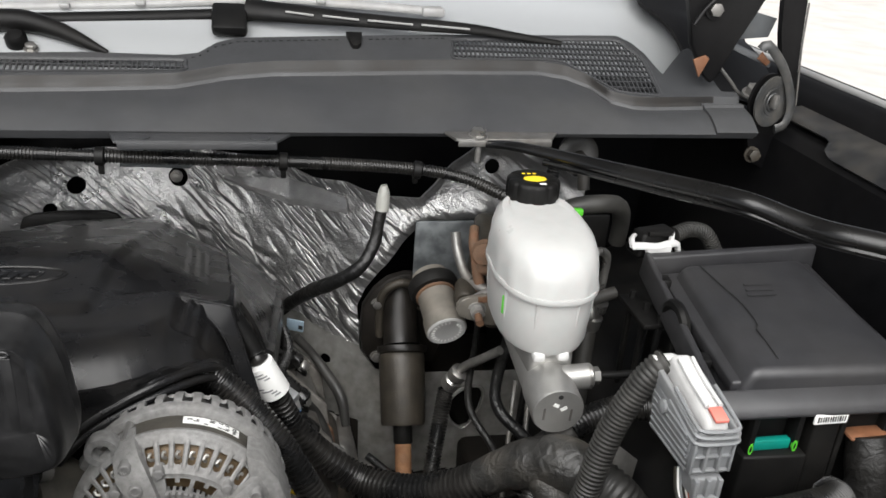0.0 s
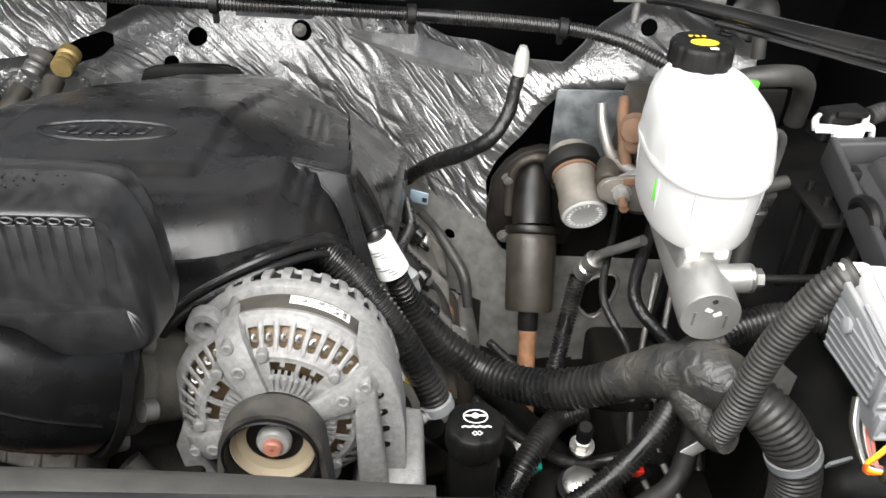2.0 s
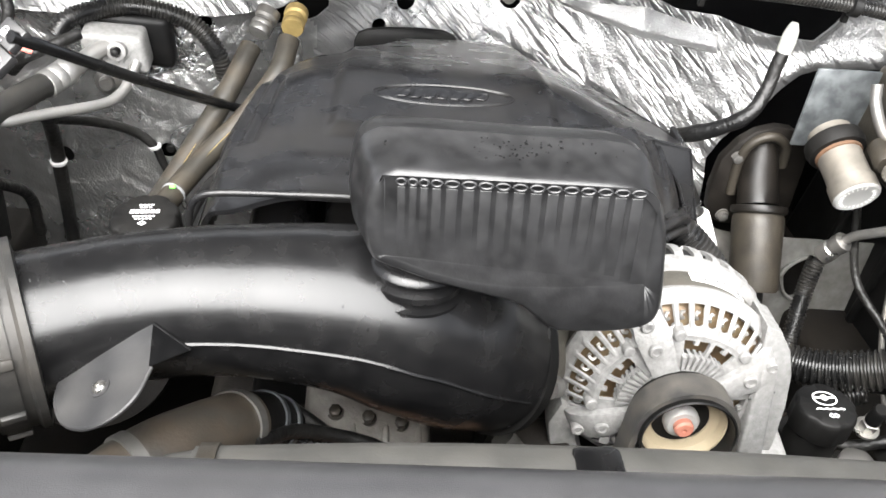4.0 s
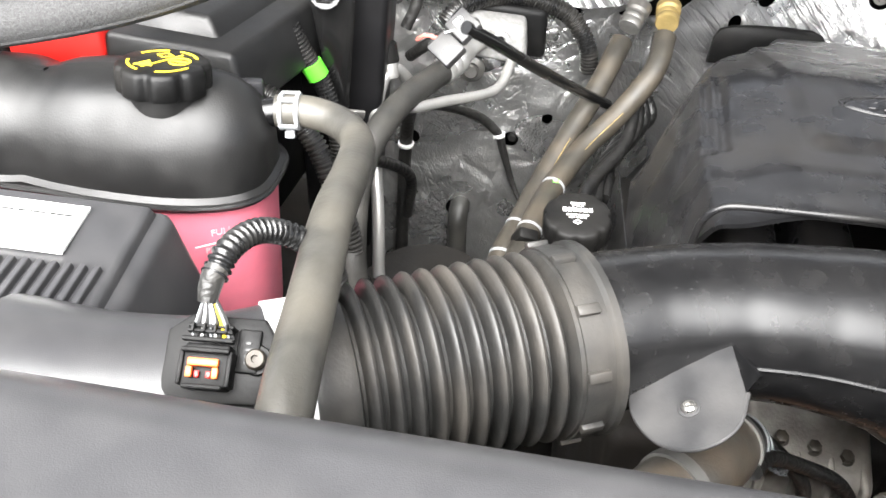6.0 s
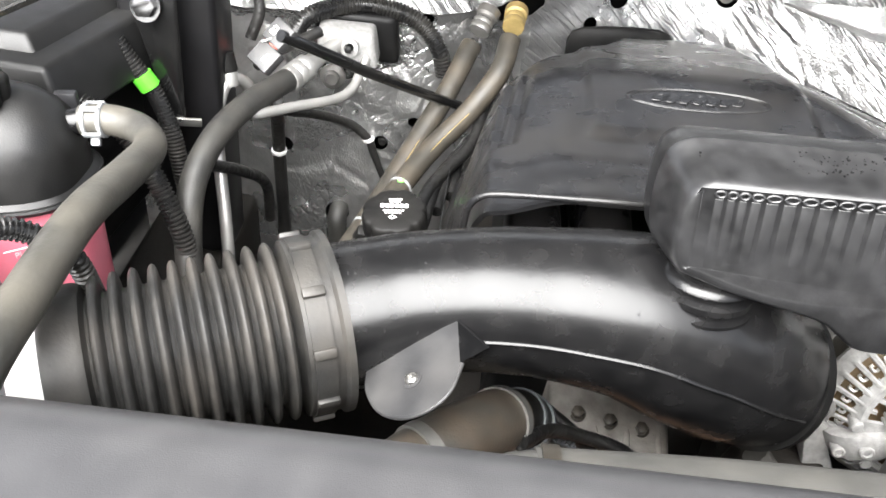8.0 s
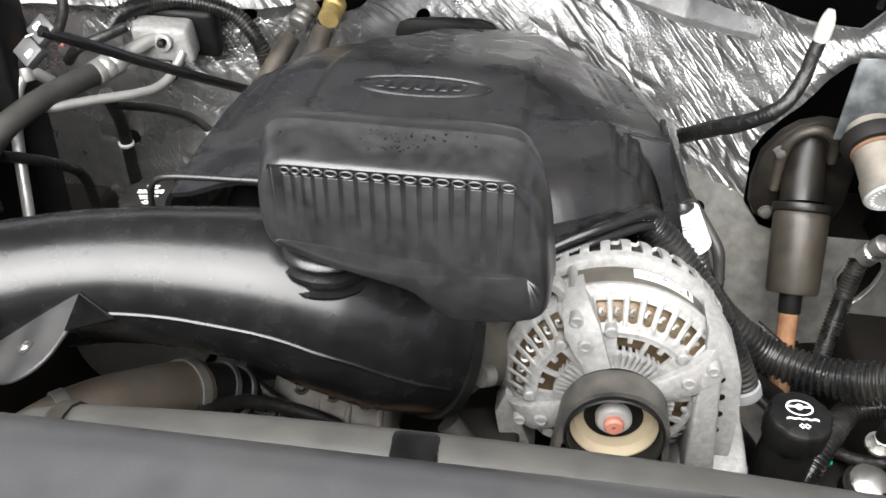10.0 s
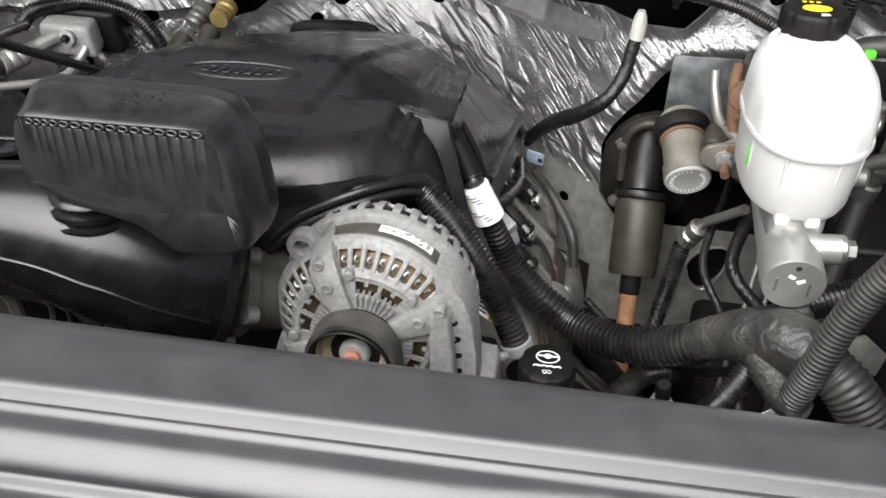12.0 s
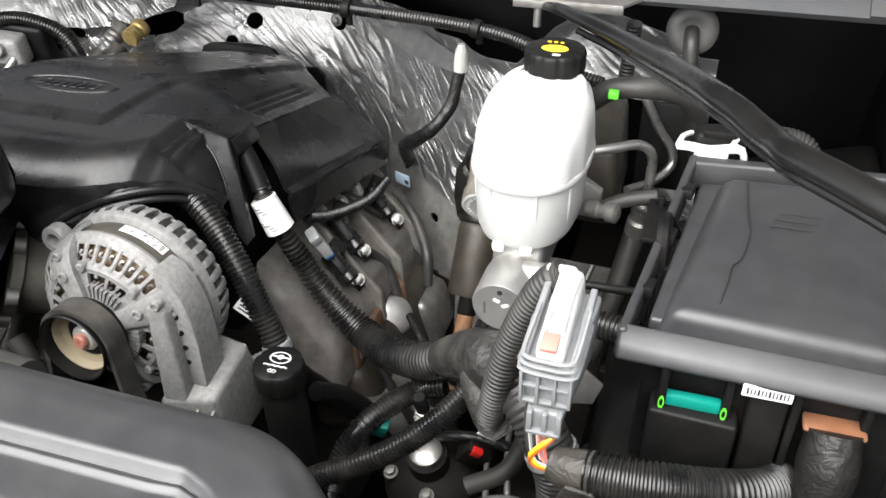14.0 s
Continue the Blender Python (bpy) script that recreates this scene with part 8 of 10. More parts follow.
for p in ((0.390, 0.770, 0.757), (0.388, 0.668, 0.782)):
    part("boss", revolve([(0.027, -0.02), (0.027, 0.006), (0.025, 0.011), (0.020, 0.014), (0.010, 0.016), (0.0, 0.0165)], turn(p, (p[0] + 0.08, p[1] - 0.08, p[2] + 0.10)), 28), CASTSMOOTH, shieldx, "bright domed steel boss")
part("rib_plate", hexa([(0.372, 0.700, 0.76), (0.400, 0.690, 0.75), (0.404, 0.700, 0.75), (0.376, 0.712, 0.76), (0.368, 0.700, 0.835), (0.392, 0.690, 0.815), (0.396, 0.700, 0.815), (0.372, 0.712, 0.835)], 0.003), RUST, shieldx, "brown rusted rib")
part("rust_plate", rbox((0.365, 0.60, 0.80), (0.05, 0.10, 0.05), Matrix.Identity(4), 0.012), RUST, shieldx)
part("side_wrap", hexa([(0.405, 0.70, 0.70), (0.440, 0.71, 0.70), (0.440, 0.80, 0.70), (0.405, 0.80, 0.70), (0.404, 0.71, 0.775), (0.425, 0.72, 0.765), (0.425, 0.79, 0.765), (0.404, 0.79, 0.775)], 0.010, 3), DULLSTEEL, shieldx, "dull steel side")

# grimy floor of the wheel side and frame
frame_rail = solo("frame_rail", hexa([(0.58, 0.20, 0.55), (0.70, 0.20, 0.55), (0.70, 1.05, 0.55), (0.58, 1.05, 0.55), (0.58, 0.20, 0.74), (0.70, 0.20, 0.74), (0.70, 1.05, 0.74), (0.58, 1.05, 0.74)], 0.012), GRIME_SHADE, "grimy steel frame rail under the brake cylinder", "frame rail")
liner = thing("wheel_liner", "black plastic wheel arch liner under the fuse box", "wheel liner", (0.81, 0.64, 0.70))
part("panel", hexa([(0.66, 0.30, 0.70), (0.92, 0.28, 0.70), (0.95, 0.98, 0.70), (0.66, 0.98, 0.70), (0.68, 0.33, 0.93), (0.93, 0.31, 0.97), (0.96, 0.96, 0.98), (0.68, 0.96, 0.90)], 0.02), DARK, liner)
for k in range(5):
    part("stiffening_rib", hexa([(0.655, 0.40 + 0.11 * k, 0.72), (0.668, 0.40 + 0.11 * k, 0.72), (0.668, 0.412 + 0.11 * k, 0.72), (0.655, 0.412 + 0.11 * k, 0.72), (0.672, 0.40 + 0.11 * k, 0.90), (0.688, 0.40 + 0.11 * k, 0.90), (0.688, 0.412 + 0.11 * k, 0.90), (0.672, 0.412 + 0.11 * k, 0.90)], 0.003), DARK, liner)
for p in ((0.70, 0.50, 0.917), (0.72, 0.70, 0.908), (0.90, 0.72, 0.958), (0.90, 0.85, 0.962)):
    part("push_clip", revolve([(0.0, 0), (0.010, 0), (0.009, 0.004), (0.0, 0.005)], Matrix.Translation(p), 18), DARK, liner)
solo("steel_bracket", prism([(0, 0), (0.05, 0.01), (0.055, 0.03), (0.03, 0.045), (0.0, 0.035)], 0.004, Matrix.Translation((0.625, 0.42, 0.93)) @ Euler((radians(70), 0.2, 0.2)).to_matrix().to_4x4(), 0.001), DULLSTEEL, "dark steel bracket with a bolt hole", "bracket")

# clutter low between engine and frame
random.seed(21)
CLUTTER = [
    ("taped_lead", "dark taped wires low beside the engine", CABLE, 0.006, [(0.41, 0.56, 0.80), (0.45, 0.52, 0.79), (0.50, 0.47, 0.80), (0.56, 0.46, 0.82), (0.62, 0.47, 0.80)]),
    ("taped_lead", "dark taped wires low beside the engine", CABLE, 0.005, [(0.43, 0.62, 0.83), (0.48, 0.56, 0.82), (0.53, 0.50, 0.85), (0.57, 0.47, 0.88)]),
    ("taped_lead", "dark taped wires low beside the engine", CABLE, 0.0045, [(0.60, 0.78, 0.99), (0.575, 0.70, 0.94), (0.55, 0.62, 0.90), (0.57, 0.57, 0.87), (0.575, 0.52, 0.86), (0.60, 0.47, 0.88)]),
    ("taped_lead", "dark taped wires low beside the engine", CABLE, 0.007, [(0.63, 0.72, 1.00), (0.60, 0.65, 0.97), (0.57, 0.58, 0.93), (0.60, 0.54, 0.90), (0.63, 0.51, 0.86), (0.63, 0.46, 0.80)]),
    ("brake_line", "thin dull steel line along the frame", DULLSTEEL, 0.0035, [(0.60, 0.35, 0.76), (0.58, 0.42, 0.79), (0.57, 0.50, 0.80), (0.60, 0.60, 0.83), (0.62, 0.66, 0.90)]),
    ("brake_line", "thin dull steel line along the frame", DULLSTEEL, 0.0035, [(0.62, 0.36, 0.77), (0.60, 0.43, 0.80), (0.59, 0.50, 0.82), (0.62, 0.60, 0.86), (0.64, 0.66, 0.92)]),
    ("rubber_hose", "black rubber hose deep in the bay", DARK, 0.013, [(0.44, 0.66, 0.72), (0.48, 0.58, 0.74), (0.52, 0.50, 0.74), (0.54, 0.42, 0.70)]),
    ("rubber_hose", "black rubber hose deep in the bay", DARK, 0.011, [(0.36, 0.46, 0.86), (0.38, 0.48, 0.82), (0.41, 0.50, 0.77), (0.45, 0.50, 0.72)]),
    ("rubber_hose", "black rubber hose deep in the bay", DARK, 0.010, [(0.40, 0.42, 0.88), (0.42, 0.45, 0.85), (0.44, 0.47, 0.80), (0.44, 0.47, 0.72)]),
    ("rubber_hose", "curved black hose beside the frame rail", RUBBER, 0.010, [(0.585, 0.50, 0.93), (0.60, 0.49, 0.90), (0.615, 0.47, 0.86), (0.60, 0.44, 0.81), (0.56, 0.42, 0.79)]),
]
for name, label, mat_, r, pts in CLUTTER:
    solo(name, tube(pts, r, seg=12, wobble=0.06), mat_, label, "hose" if "hose" in name else "wire", group=name.replace("_", " ") + "s low in the bay")
gear = thing("steering_gear", "dark dirty steering gear housing with bolts", "steering gear", (0.52, 0.45, 0.72))
part("housing", revolve([(0.0, 0), (0.05, 0.0), (0.055, 0.01), (0.055, 0.05), (0.04, 0.07), (0.022, 0.075), (0.022, 0.095), (0.0, 0.096)], turn((0.515, 0.47, 0.70), (0.50, 0.42, 0.90)), 32), GRIME_SHADE, gear)
part("top_cap", revolve([(0.0, 0.09), (0.018, 0.09), (0.018, 0.104), (0.012, 0.108), (0.0, 0.108)], turn((0.515, 0.47, 0.70), (0.50, 0.42, 0.90)), 24), STEEL, gear, "pale round cap")
for a in range(4):
    q = Vector((0.503 + 0.036 * math.cos(a * 1.57 + 0.4), 0.45 + 0.036 * math.sin(a * 1.57 + 0.4), 0.765))
    part("bolt", hexnut(q, q + Vector((-0.02, -0.05, 0.2)), 0.006, 0.006), DULLSTEEL, gear)
mountx = thing("engine_mount", "dirty grey cast engine mount", "engine mount", (0.45, 0.55, 0.70))
part("arm", hexa([(0.38, 0.50, 0.68), (0.50, 0.54, 0.66), (0.50, 0.62, 0.66), (0.38, 0.62, 0.68), (0.39, 0.51, 0.76), (0.48, 0.55, 0.72), (0.48, 0.61, 0.72), (0.39, 0.61, 0.76)], 0.012), DULLSTEEL, mountx)
part("bolt", hexnut((0.47, 0.56, 0.725), (0.46, 0.50, 0.85), 0.010, 0.010), STEEL, mountx)
solo("teal_plug", rbox((0, 0, 0), (0.022, 0.016, 0.03), Matrix.Translation((0.452, 0.452, 0.815)) @ Euler((0.4, 0.3, 0.2)).to_matrix().to_4x4(), 0.003), TEAL, "teal wiring plug low in the bay", "connector")
redp = thing("red_lock_plug", "black wiring plug with a red lock", "connector", (0.561, 0.457, 0.79))
part("plug", rbox((0, 0, 0), (0.028, 0.02, 0.036), Matrix.Translation((0.558, 0.458, 0.80)) @ Euler((0.3, 0.5, 0.2)).to_matrix().to_4x4(), 0.003), DARK, redp)
part("lock", rbox((0, 0, 0), (0.012, 0.008, 0.012), Matrix.Translation((0.562, 0.448, 0.812)) @ Euler((0.3, 0.5, 0.2)).to_matrix().to_4x4(), 0.002), RED, redp, "red lock")
sens = thing("oil_pressure_switch", "small steel sensor with a black plug", "sensor", (0.50, 0.46, 0.84))
part("hex", hexnut((0.505, 0.455, 0.842), (0.50, 0.44, 0.9), 0.009, 0.012), STEEL, sens)
part("plug", revolve([(0.0075, 0.014), (0.0075, 0.034), (0.006, 0.036), (0.0, 0.036)], turn((0.505, 0.455, 0.842), (0.50, 0.44, 0.9)), 16), DARK, sens)
solo("paper_tag", rbox((0, 0, 0), (0.020, 0.001, 0.030), Matrix.Translation((0.592, 0.40, 0.90)) @ Euler((0.3, 0.6, 0.3)).to_matrix().to_4x4(), 0.0003), PAPER, "white paper tag tucked under the harness", "tag")
ltag = thing("conduit_tag", "white and yellow printed tag beside the alternator", "tag", (0.33, 0.42, 0.95))
lt = Matrix.Translation((0.325, 0.438, 0.956)) @ Euler((-0.75, 0.70, 0.15)).to_matrix().to_4x4() @ Matrix.Scale(1.15, 4)
part("paper", rbox((0, 0, 0), (0.020, 0.001, 0.012), lt, 0.0002), PAPER, ltag)
part("stripe", rbox((0.012, -0.0004, 0), (0.006, 0.001, 0.012), lt, 0), YELLOW, ltag, "yellow end stripe")
for k in range(3):
    part("print_line", rbox((-0.001, -0.0009, -0.003 + 0.003 * k), (0.012, 0.0006, 0.0012), lt, 0), INK, ltag)

# ---- passenger's side: air box, coolant tank, battery, hoses, oil cap ----
airbox = thing("air_filter_box", "black air filter box with slatted top and white label", "air filter box", (-0.55, 0.27, 0.95))
part("body", hexa([(-0.76, 0.10, 0.90), (-0.375, 0.10, 0.90), (-0.385, 0.365, 0.90), (-0.76, 0.365, 0.90), (-0.76, 0.12, 1.092), (-0.424, 0.165, 1.092), (-0.434, 0.350, 1.096), (-0.76, 0.350, 1.096)], 0.008), SHIELD, airbox)
top = part("lid", hexa([(-0.76, 0.14, 1.088), (-0.430, 0.17, 1.088), (-0.440, 0.346, 1.092), (-0.76, 0.346, 1.092), (-0.755, 0.145, 1.096), (-0.434, 0.175, 1.098), (-0.444, 0.342, 1.103), (-0.755, 0.342, 1.103)], 0.003), SHIELD, airbox, "grained lid")
for k in range(24):
    x = -0.446 - 0.0082 * k
    part("slat", hexa([(x - 0.0026, 0.175, 1.094), (x + 0.0026, 0.175, 1.094), (x + 0.0008, 0.281, 1.098), (x - 0.0044, 0.281, 1.098), (x - 0.0020, 0.176, 1.101), (x + 0.0020, 0.176, 1.101), (x + 0.0002, 0.280, 1.105), (x - 0.0038, 0.280, 1.105)], 0.0006, 1), SHIELD, top)
lab = part("label", hexa([(-0.64, 0.288, 1.1025), (-0.4725, 0.288, 1.1025), (-0.476, 0.331, 1.1028), (-0.64, 0.331, 1.1028), (-0.64, 0.288, 1.1045), (-0.4725, 0.288, 1.1045), (-0.476, 0.331, 1.1048), (-0.64, 0.331, 1.1048)], 0), PAPER, airbox, "white printed emissions label")
random.seed(5)
for k in range(5):
    x = -0.60
    while x < -0.49:
        w = random.uniform(0.004, 0.016)
        if (k > 1 and x > -0.545) or (k == 0 and x < -0.57):
            break
        part("print_line", rbox((x + w / 2, 0.326 - 0.0058 * k, 1.1050), (w, 0.0016 if k else 0.003, 0.0003), None, 0), INK, lab)
        x += w + 0.003
part("neck", tube([(-0.46, 0.20, 1.072), (-0.41, 0.206, 1.075), (-0.36, 0.220, 1.077), (-0.328, 0.234, 1.078)], [0.060, 0.052, 0.046, 0.0465], seg=36), SHIELD, airbox, "round outlet neck")
maf = thing("air_flow_sensor", "black air flow sensor plug with an orange lock", "sensor", (-0.353, 0.205, 1.12))
mm = Matrix.Translation((-0.354, 0.201, 1.128)) @ Euler((radians(35), 0, radians(4))).to_matrix().to_4x4()
base = [(-0.022, -0.014), (-0.018, -0.019), (0.022, -0.018), (0.029, -0.010), (0.029, 0.012), (0.022, 0.022), (-0.012, 0.022), (-0.022, 0.014)]
part("base", prism(base, 0.006, mm @ Matrix.Translation((0, 0, -0.010)), 0.0015), DARK, maf)
part("socket", rbox((0.0, -0.003, 0.000), (0.0205, 0.020, 0.012), mm, 0.0015), DARK, maf)
for y, z, h in ((0.0125, 0.004, 0.006), (0.0150, 0.001, 0.010)):
    part("wire_comb", rbox((0.0, y, z), (0.0205, 0.0016, h), mm, 0.0005), DARK, maf)
for x in (-0.0075, -0.0025, 0.0025, 0.0075):
    part("comb_tooth", rbox((x, 0.0138, 0.004), (0.0012, 0.0040, 0.009), mm, 0.0003), DARK, maf)
part("side_plate", rbox((0.0165, 0.006, -0.003), (0.0105, 0.0200, 0.0040), mm, 0.0010), DARK, maf, "narrow plate with embossed marks")
for k in range(4):
    part("plate_mark", rbox((0.0165, 0.0005 + 0.0030 * k, -0.0008), (0.0022, 0.0010, 0.0006), mm, 0), TABPLASTIC, maf)
for y, z, w in ((0.0085, 0.0065, 0.0235), (0.0035, 0.0075, 0.0215), (-0.0125, 0.0055, 0.0180)):
    part("socket_rim", rbox((0.0, y, z), (w, 0.0022, 0.0042), mm, 0.0008), DARK, maf)
for x in (-0.0108, 0.0108):
    part("socket_cheek", rbox((x, -0.004, 0.002), (0.0022, 0.016, 0.010), mm, 0.0008), DARK, maf)
part("lock", rbox((0.0, -0.0020, 0.0085), (0.0138, 0.0036, 0.0032), mm, 0.0008), ORANGE, maf, "orange locking clip")
for x in (-0.0058, 0.0058):
    part("lock_leg", rbox((x, -0.0065, 0.0085), (0.0028, 0.0050, 0.0030), mm, 0.0006), ORANGE, maf)
for x in (-0.0026, 0.0026):
    part("terminal", rbox((x, -0.0072, 0.0068), (0.0022, 0.0030, 0.0028), mm, 0.0004), RED, maf)
part("screw_boss", revolve([(0.0072, -0.012), (0.0072, -0.004), (0.0066, -0.003), (0.0, -0.003)], Matrix.Translation((-0.3335, 0.204, 1.130)) @ Euler((radians(35), 0, 0)).to_matrix().to_4x4(), 20), DARK, maf)
part("screw", revolve([(0.0046, -0.004), (0.0050, -0.001), (0.0040, 0.001), (0.0018, 0.001), (0.0016, -0.0005), (0.0, -0.0005)], Matrix.Translation((-0.3335, 0.204, 1.130)) @ Euler((radians(35), 0, 0)).to_matrix().to_4x4(), 18), BROWNMETAL, maf)
for k, m_ in enumerate((GREYP, INK, WHITEP, INK, GREYP, WHITEP, INK, YELLOW, GREYP, INK)):
    x = -0.363 + 0.0021 * k
    solo("sensor_wire", tube([(x, 0.208, 1.136), (x * 0.7 - 0.3575 * 0.3, 0.2125, 1.144), (-0.3580 + 0.0003 * k, 0.218, 1.154)], 0.00075, seg=6), m_, "thin coloured sensor wire", "wire", group="air flow sensor wires")
mh = thing("sensor_conduit", "black corrugated conduit arching from the air flow sensor", "wiring conduit", (-0.35, 0.23, 1.14))
part("tape", tube([(-0.3575, 0.216, 1.150), (-0.357, 0.221, 1.157), (-0.355, 0.227, 1.162)], [0.0045, 0.0055, 0.0060], seg=10, wobble=0.15), TAPE, mh)
part("hose", tube([(-0.356, 0.224, 1.159), (-0.353, 0.236, 1.165), (-0.347, 0.252, 1.164), (-0.338, 0.264, 1.157), (-0.325, 0.270, 1.147), (-0.315, 0.275, 1.130), (-0.312, 0.28, 1.10)], 0.0066, seg=14, ribs=0.0034, depth=0.0012), LOOM, mh, smooth=50)

# coolant tank: black dome over pink lower half
tank = thing("coolant_tank", "coolant expansion tank, black dome over pink coolant", "coolant tank", (-0.53, 0.45, 0.93))


def tank_ring(s, z, seg=120):
    """The tank's lobed outline, drawn in by s."""
    out = []
    cx, a = -0.545, 0.146 - s
    for i in range(seg):
        t = 2 * math.pi * i / seg
        c, q = math.cos(t), math.sin(t)
        x = cx + a * math.copysign(abs(c) ** 0.62, c)
        b = 0.052 + 0.006 * smooth_step(-0.60, -0.44, x)
        b -= 0.0055 * math.exp(-((x + 0.562) / 0.014) ** 2) + 0.006 * math.exp(-((x + 0.640) / 0.014) ** 2)
        b -= s
        y = 0.452 + b * math.copysign(abs(q) ** 0.62, q)
        out.append(Vector((x, y, z)))
    return out


def tank_dome(s, z):
    r = tank_ring(s, z)
    k = min(s / 0.03, 1.0)
    for p in r:
        p.z -= k * (0.0045 * math.exp(-((p.x + 0.562) / 0.012) ** 2) + 0.006 * math.exp(-((p.x + 0.640) / 0.012) ** 2) + 0.006 * smooth_step(-0.50, -0.60, p.x) + 0.012 * smooth_step(-0.60, -0.68, p.x))
    return r


bm = bmesh.new()
loft(bm, [tank_ring(0.012, 0.90), tank_ring(0.007, 0.93), tank_ring(0.004, 1.058)])
part("lower_tank", bm, PINK, tank, "pink translucent lower tank")
bm = bmesh.new()
loft(bm, [tank_ring(0.0, 1.056), tank_ring(-0.002, 1.059), tank_ring(-0.002, 1.064), tank_ring(0.002, 1.067), tank_ring(0.003, 1.085), tank_dome(0.0045, 1.098), tank_dome(0.008, 1.108), tank_dome(0.014, 1.118), tank_dome(0.022, 1.1265), tank_dome(0.031, 1.132), tank_dome(0.041, 1.135), tank_dome(0.051, 1.136)])
part("dome", bm, TANKBLACK, tank, "satin black dome")
part("dome_seam", tube([p for p in tank_ring(-0.0025, 1.0615)[::3]] + [tank_ring(-0.0025, 1.0615)[0]], 0.0022, seg=6), TANKBLACK, tank)
part("neck", revolve([(0.0265, 0), (0.0265, 0.012), (0.022, 0.014)], Matrix.Translation((-0.468, 0.440, 1.121)), 32), TANKBLACK, tank)
tcm = Matrix.Translation((-0.468, 0.437, 1.1315)) @ Euler((radians(-8), 0, 0)).to_matrix().to_4x4()
tcap = part("cap", lobed_cap(0.0315, 0.0185, tcm, 8, 0.10), DARK, tank, "black lobed pressure cap")
pm = tcm @ Matrix.Translation((0, 0, 0.0187))
for a0, a1 in ((0.5, 1.4), (1.75, 2.6), (3.3, 4.3), (4.9, 5.9)):
    part("print_arc", flat_ring(0.0215, 0.0232, pm, a0=a0, a1=a1, n=12), YELLOW, tcap, "yellow printed arc")
part("print_triangle", prism([(-0.016, -0.004), (-0.003, -0.004), (-0.0095, 0.007)], 0.0004, pm @ Matrix.Translation((0.001, -0.008, 0))), YELLOW, tcap)
part("print_bar", rbox((0.0, 0.0, 0.0002), (0.0016, 0.034, 0.0004), pm @ Matrix.Rotation(-0.5, 4, "Z"), 0), YELLOW, tcap)
part("print_box", flat_ring(0.0038, 0.0052, pm @ Matrix.Translation((-0.003, 0.012, 0)) @ Matrix.Diagonal((1.2, 1, 1, 1)), n=4), YELLOW, tcap)
part("print_circle", flat_ring(0.0058, 0.0075, pm @ Matrix.Translation((0.011, 0.002, 0))), YELLOW, tcap)
part("print_bar", rbox((0.011, 0.002, 0.0002), (0.010, 0.0022, 0.0004), pm, 0), YELLOW, tcap)
tm = Matrix.Translation((-0.4265, 0.4045, 1.040)) @ Euler((radians(90), 0, radians(34))).to_matrix().to_4x4()
letters("FULL COLD", 0.0074, tm @ Matrix.Translation((0.010, 0.003, 0.004)), FADEDPRINT, tank)
letters("PLEIN À FROID", 0.0064, tm @ Matrix.Translation((0.007, -0.011, 0.004)), FADEDPRINT, tank)
part("level_line", rbox((0.002, -0.006, 0.004), (0.046, 0.0008, 0.0004), tm, 0), PRINT, tank)
# outlet, spring clip, hose
part("nipple", tube([(-0.415, 0.466, 1.102), (-0.40, 0.469, 1.105), (-0.385, 0.471, 1.106)], 0.0105, seg=16), DUCT, tank)
vent = thing("coolant_hose", "grey-brown rubber coolant hose with a white spring clip", "hose", (-0.32, 0.3, 1.1))
part("hose", tube([(-0.402, 0.469, 1.105), (-0.378, 0.471, 1.106), (-0.352, 0.460, 1.106), (-0.334, 0.430, 1.110), (-0.326, 0.375, 1.124), (-0.320, 0.300, 1.143), (-0.312, 0.225, 1.150), (-0.306, 0.158, 1.150), (-0.302, 0.10, 1.12)], 0.0118, seg=20), OLIVEHOSE, vent)
cm_ = turn((-0.399, 0.4695, 1.105), (-0.378, 0.471, 1.106))
clip = part("clip", revolve([(0.0122, 0), (0.0134, 0.0004), (0.0134, 0.003), (0.0122, 0.0034)], cm_, 28), GREYP, vent, "white spring clip")
part("clip_ring", revolve([(0.0122, 0.012), (0.0134, 0.0124), (0.0134, 0.015), (0.0122, 0.0154)], cm_, 28), GREYP, vent)
for a in (-0.2, 0.9, 2.0, 3.6):
    part("clip_bar", rbox((0, 0, 0), (0.0022, 0.004, 0.014), cm_ @ Matrix.Rotation(a, 4, "Z") @ Matrix.Translation((0.0135, 0, 0.0075)), 0.0006), GREYP, vent)
part("clip_ear", rbox((0, 0, 0), (0.006, 0.005, 0.007), cm_ @ Matrix.Rotation(-2.2, 4, "Z") @ Matrix.Translation((0.0165, 0, 0.008)), 0.001), GREYP, vent)

# battery
battery = thing("battery", "battery with a red side and black cover", "battery", (-0.55, 0.60, 0.95))
part("case", hexa([(-0.628, 0.512, 0.93), (-0.55, 0.515, 0.93), (-0.55, 0.70, 0.93), (-0.628, 0.70, 0.93), (-0.628, 0.512, 1.132), (-0.55, 0.515, 1.132), (-0.55, 0.70, 1.132), (-0.628, 0.70, 1.132)], 0.004), RED, battery, "bright red case")
part("end_case", hexa([(-0.72, 0.514, 0.93), (-0.630, 0.514, 0.93), (-0.630, 0.70, 0.93), (-0.72, 0.70, 0.93), (-0.72, 0.514, 1.126), (-0.630, 0.514, 1.126), (-0.630, 0.70, 1.126), (-0.72, 0.70, 1.126)], 0.004), DARK, battery, "black end of the case")
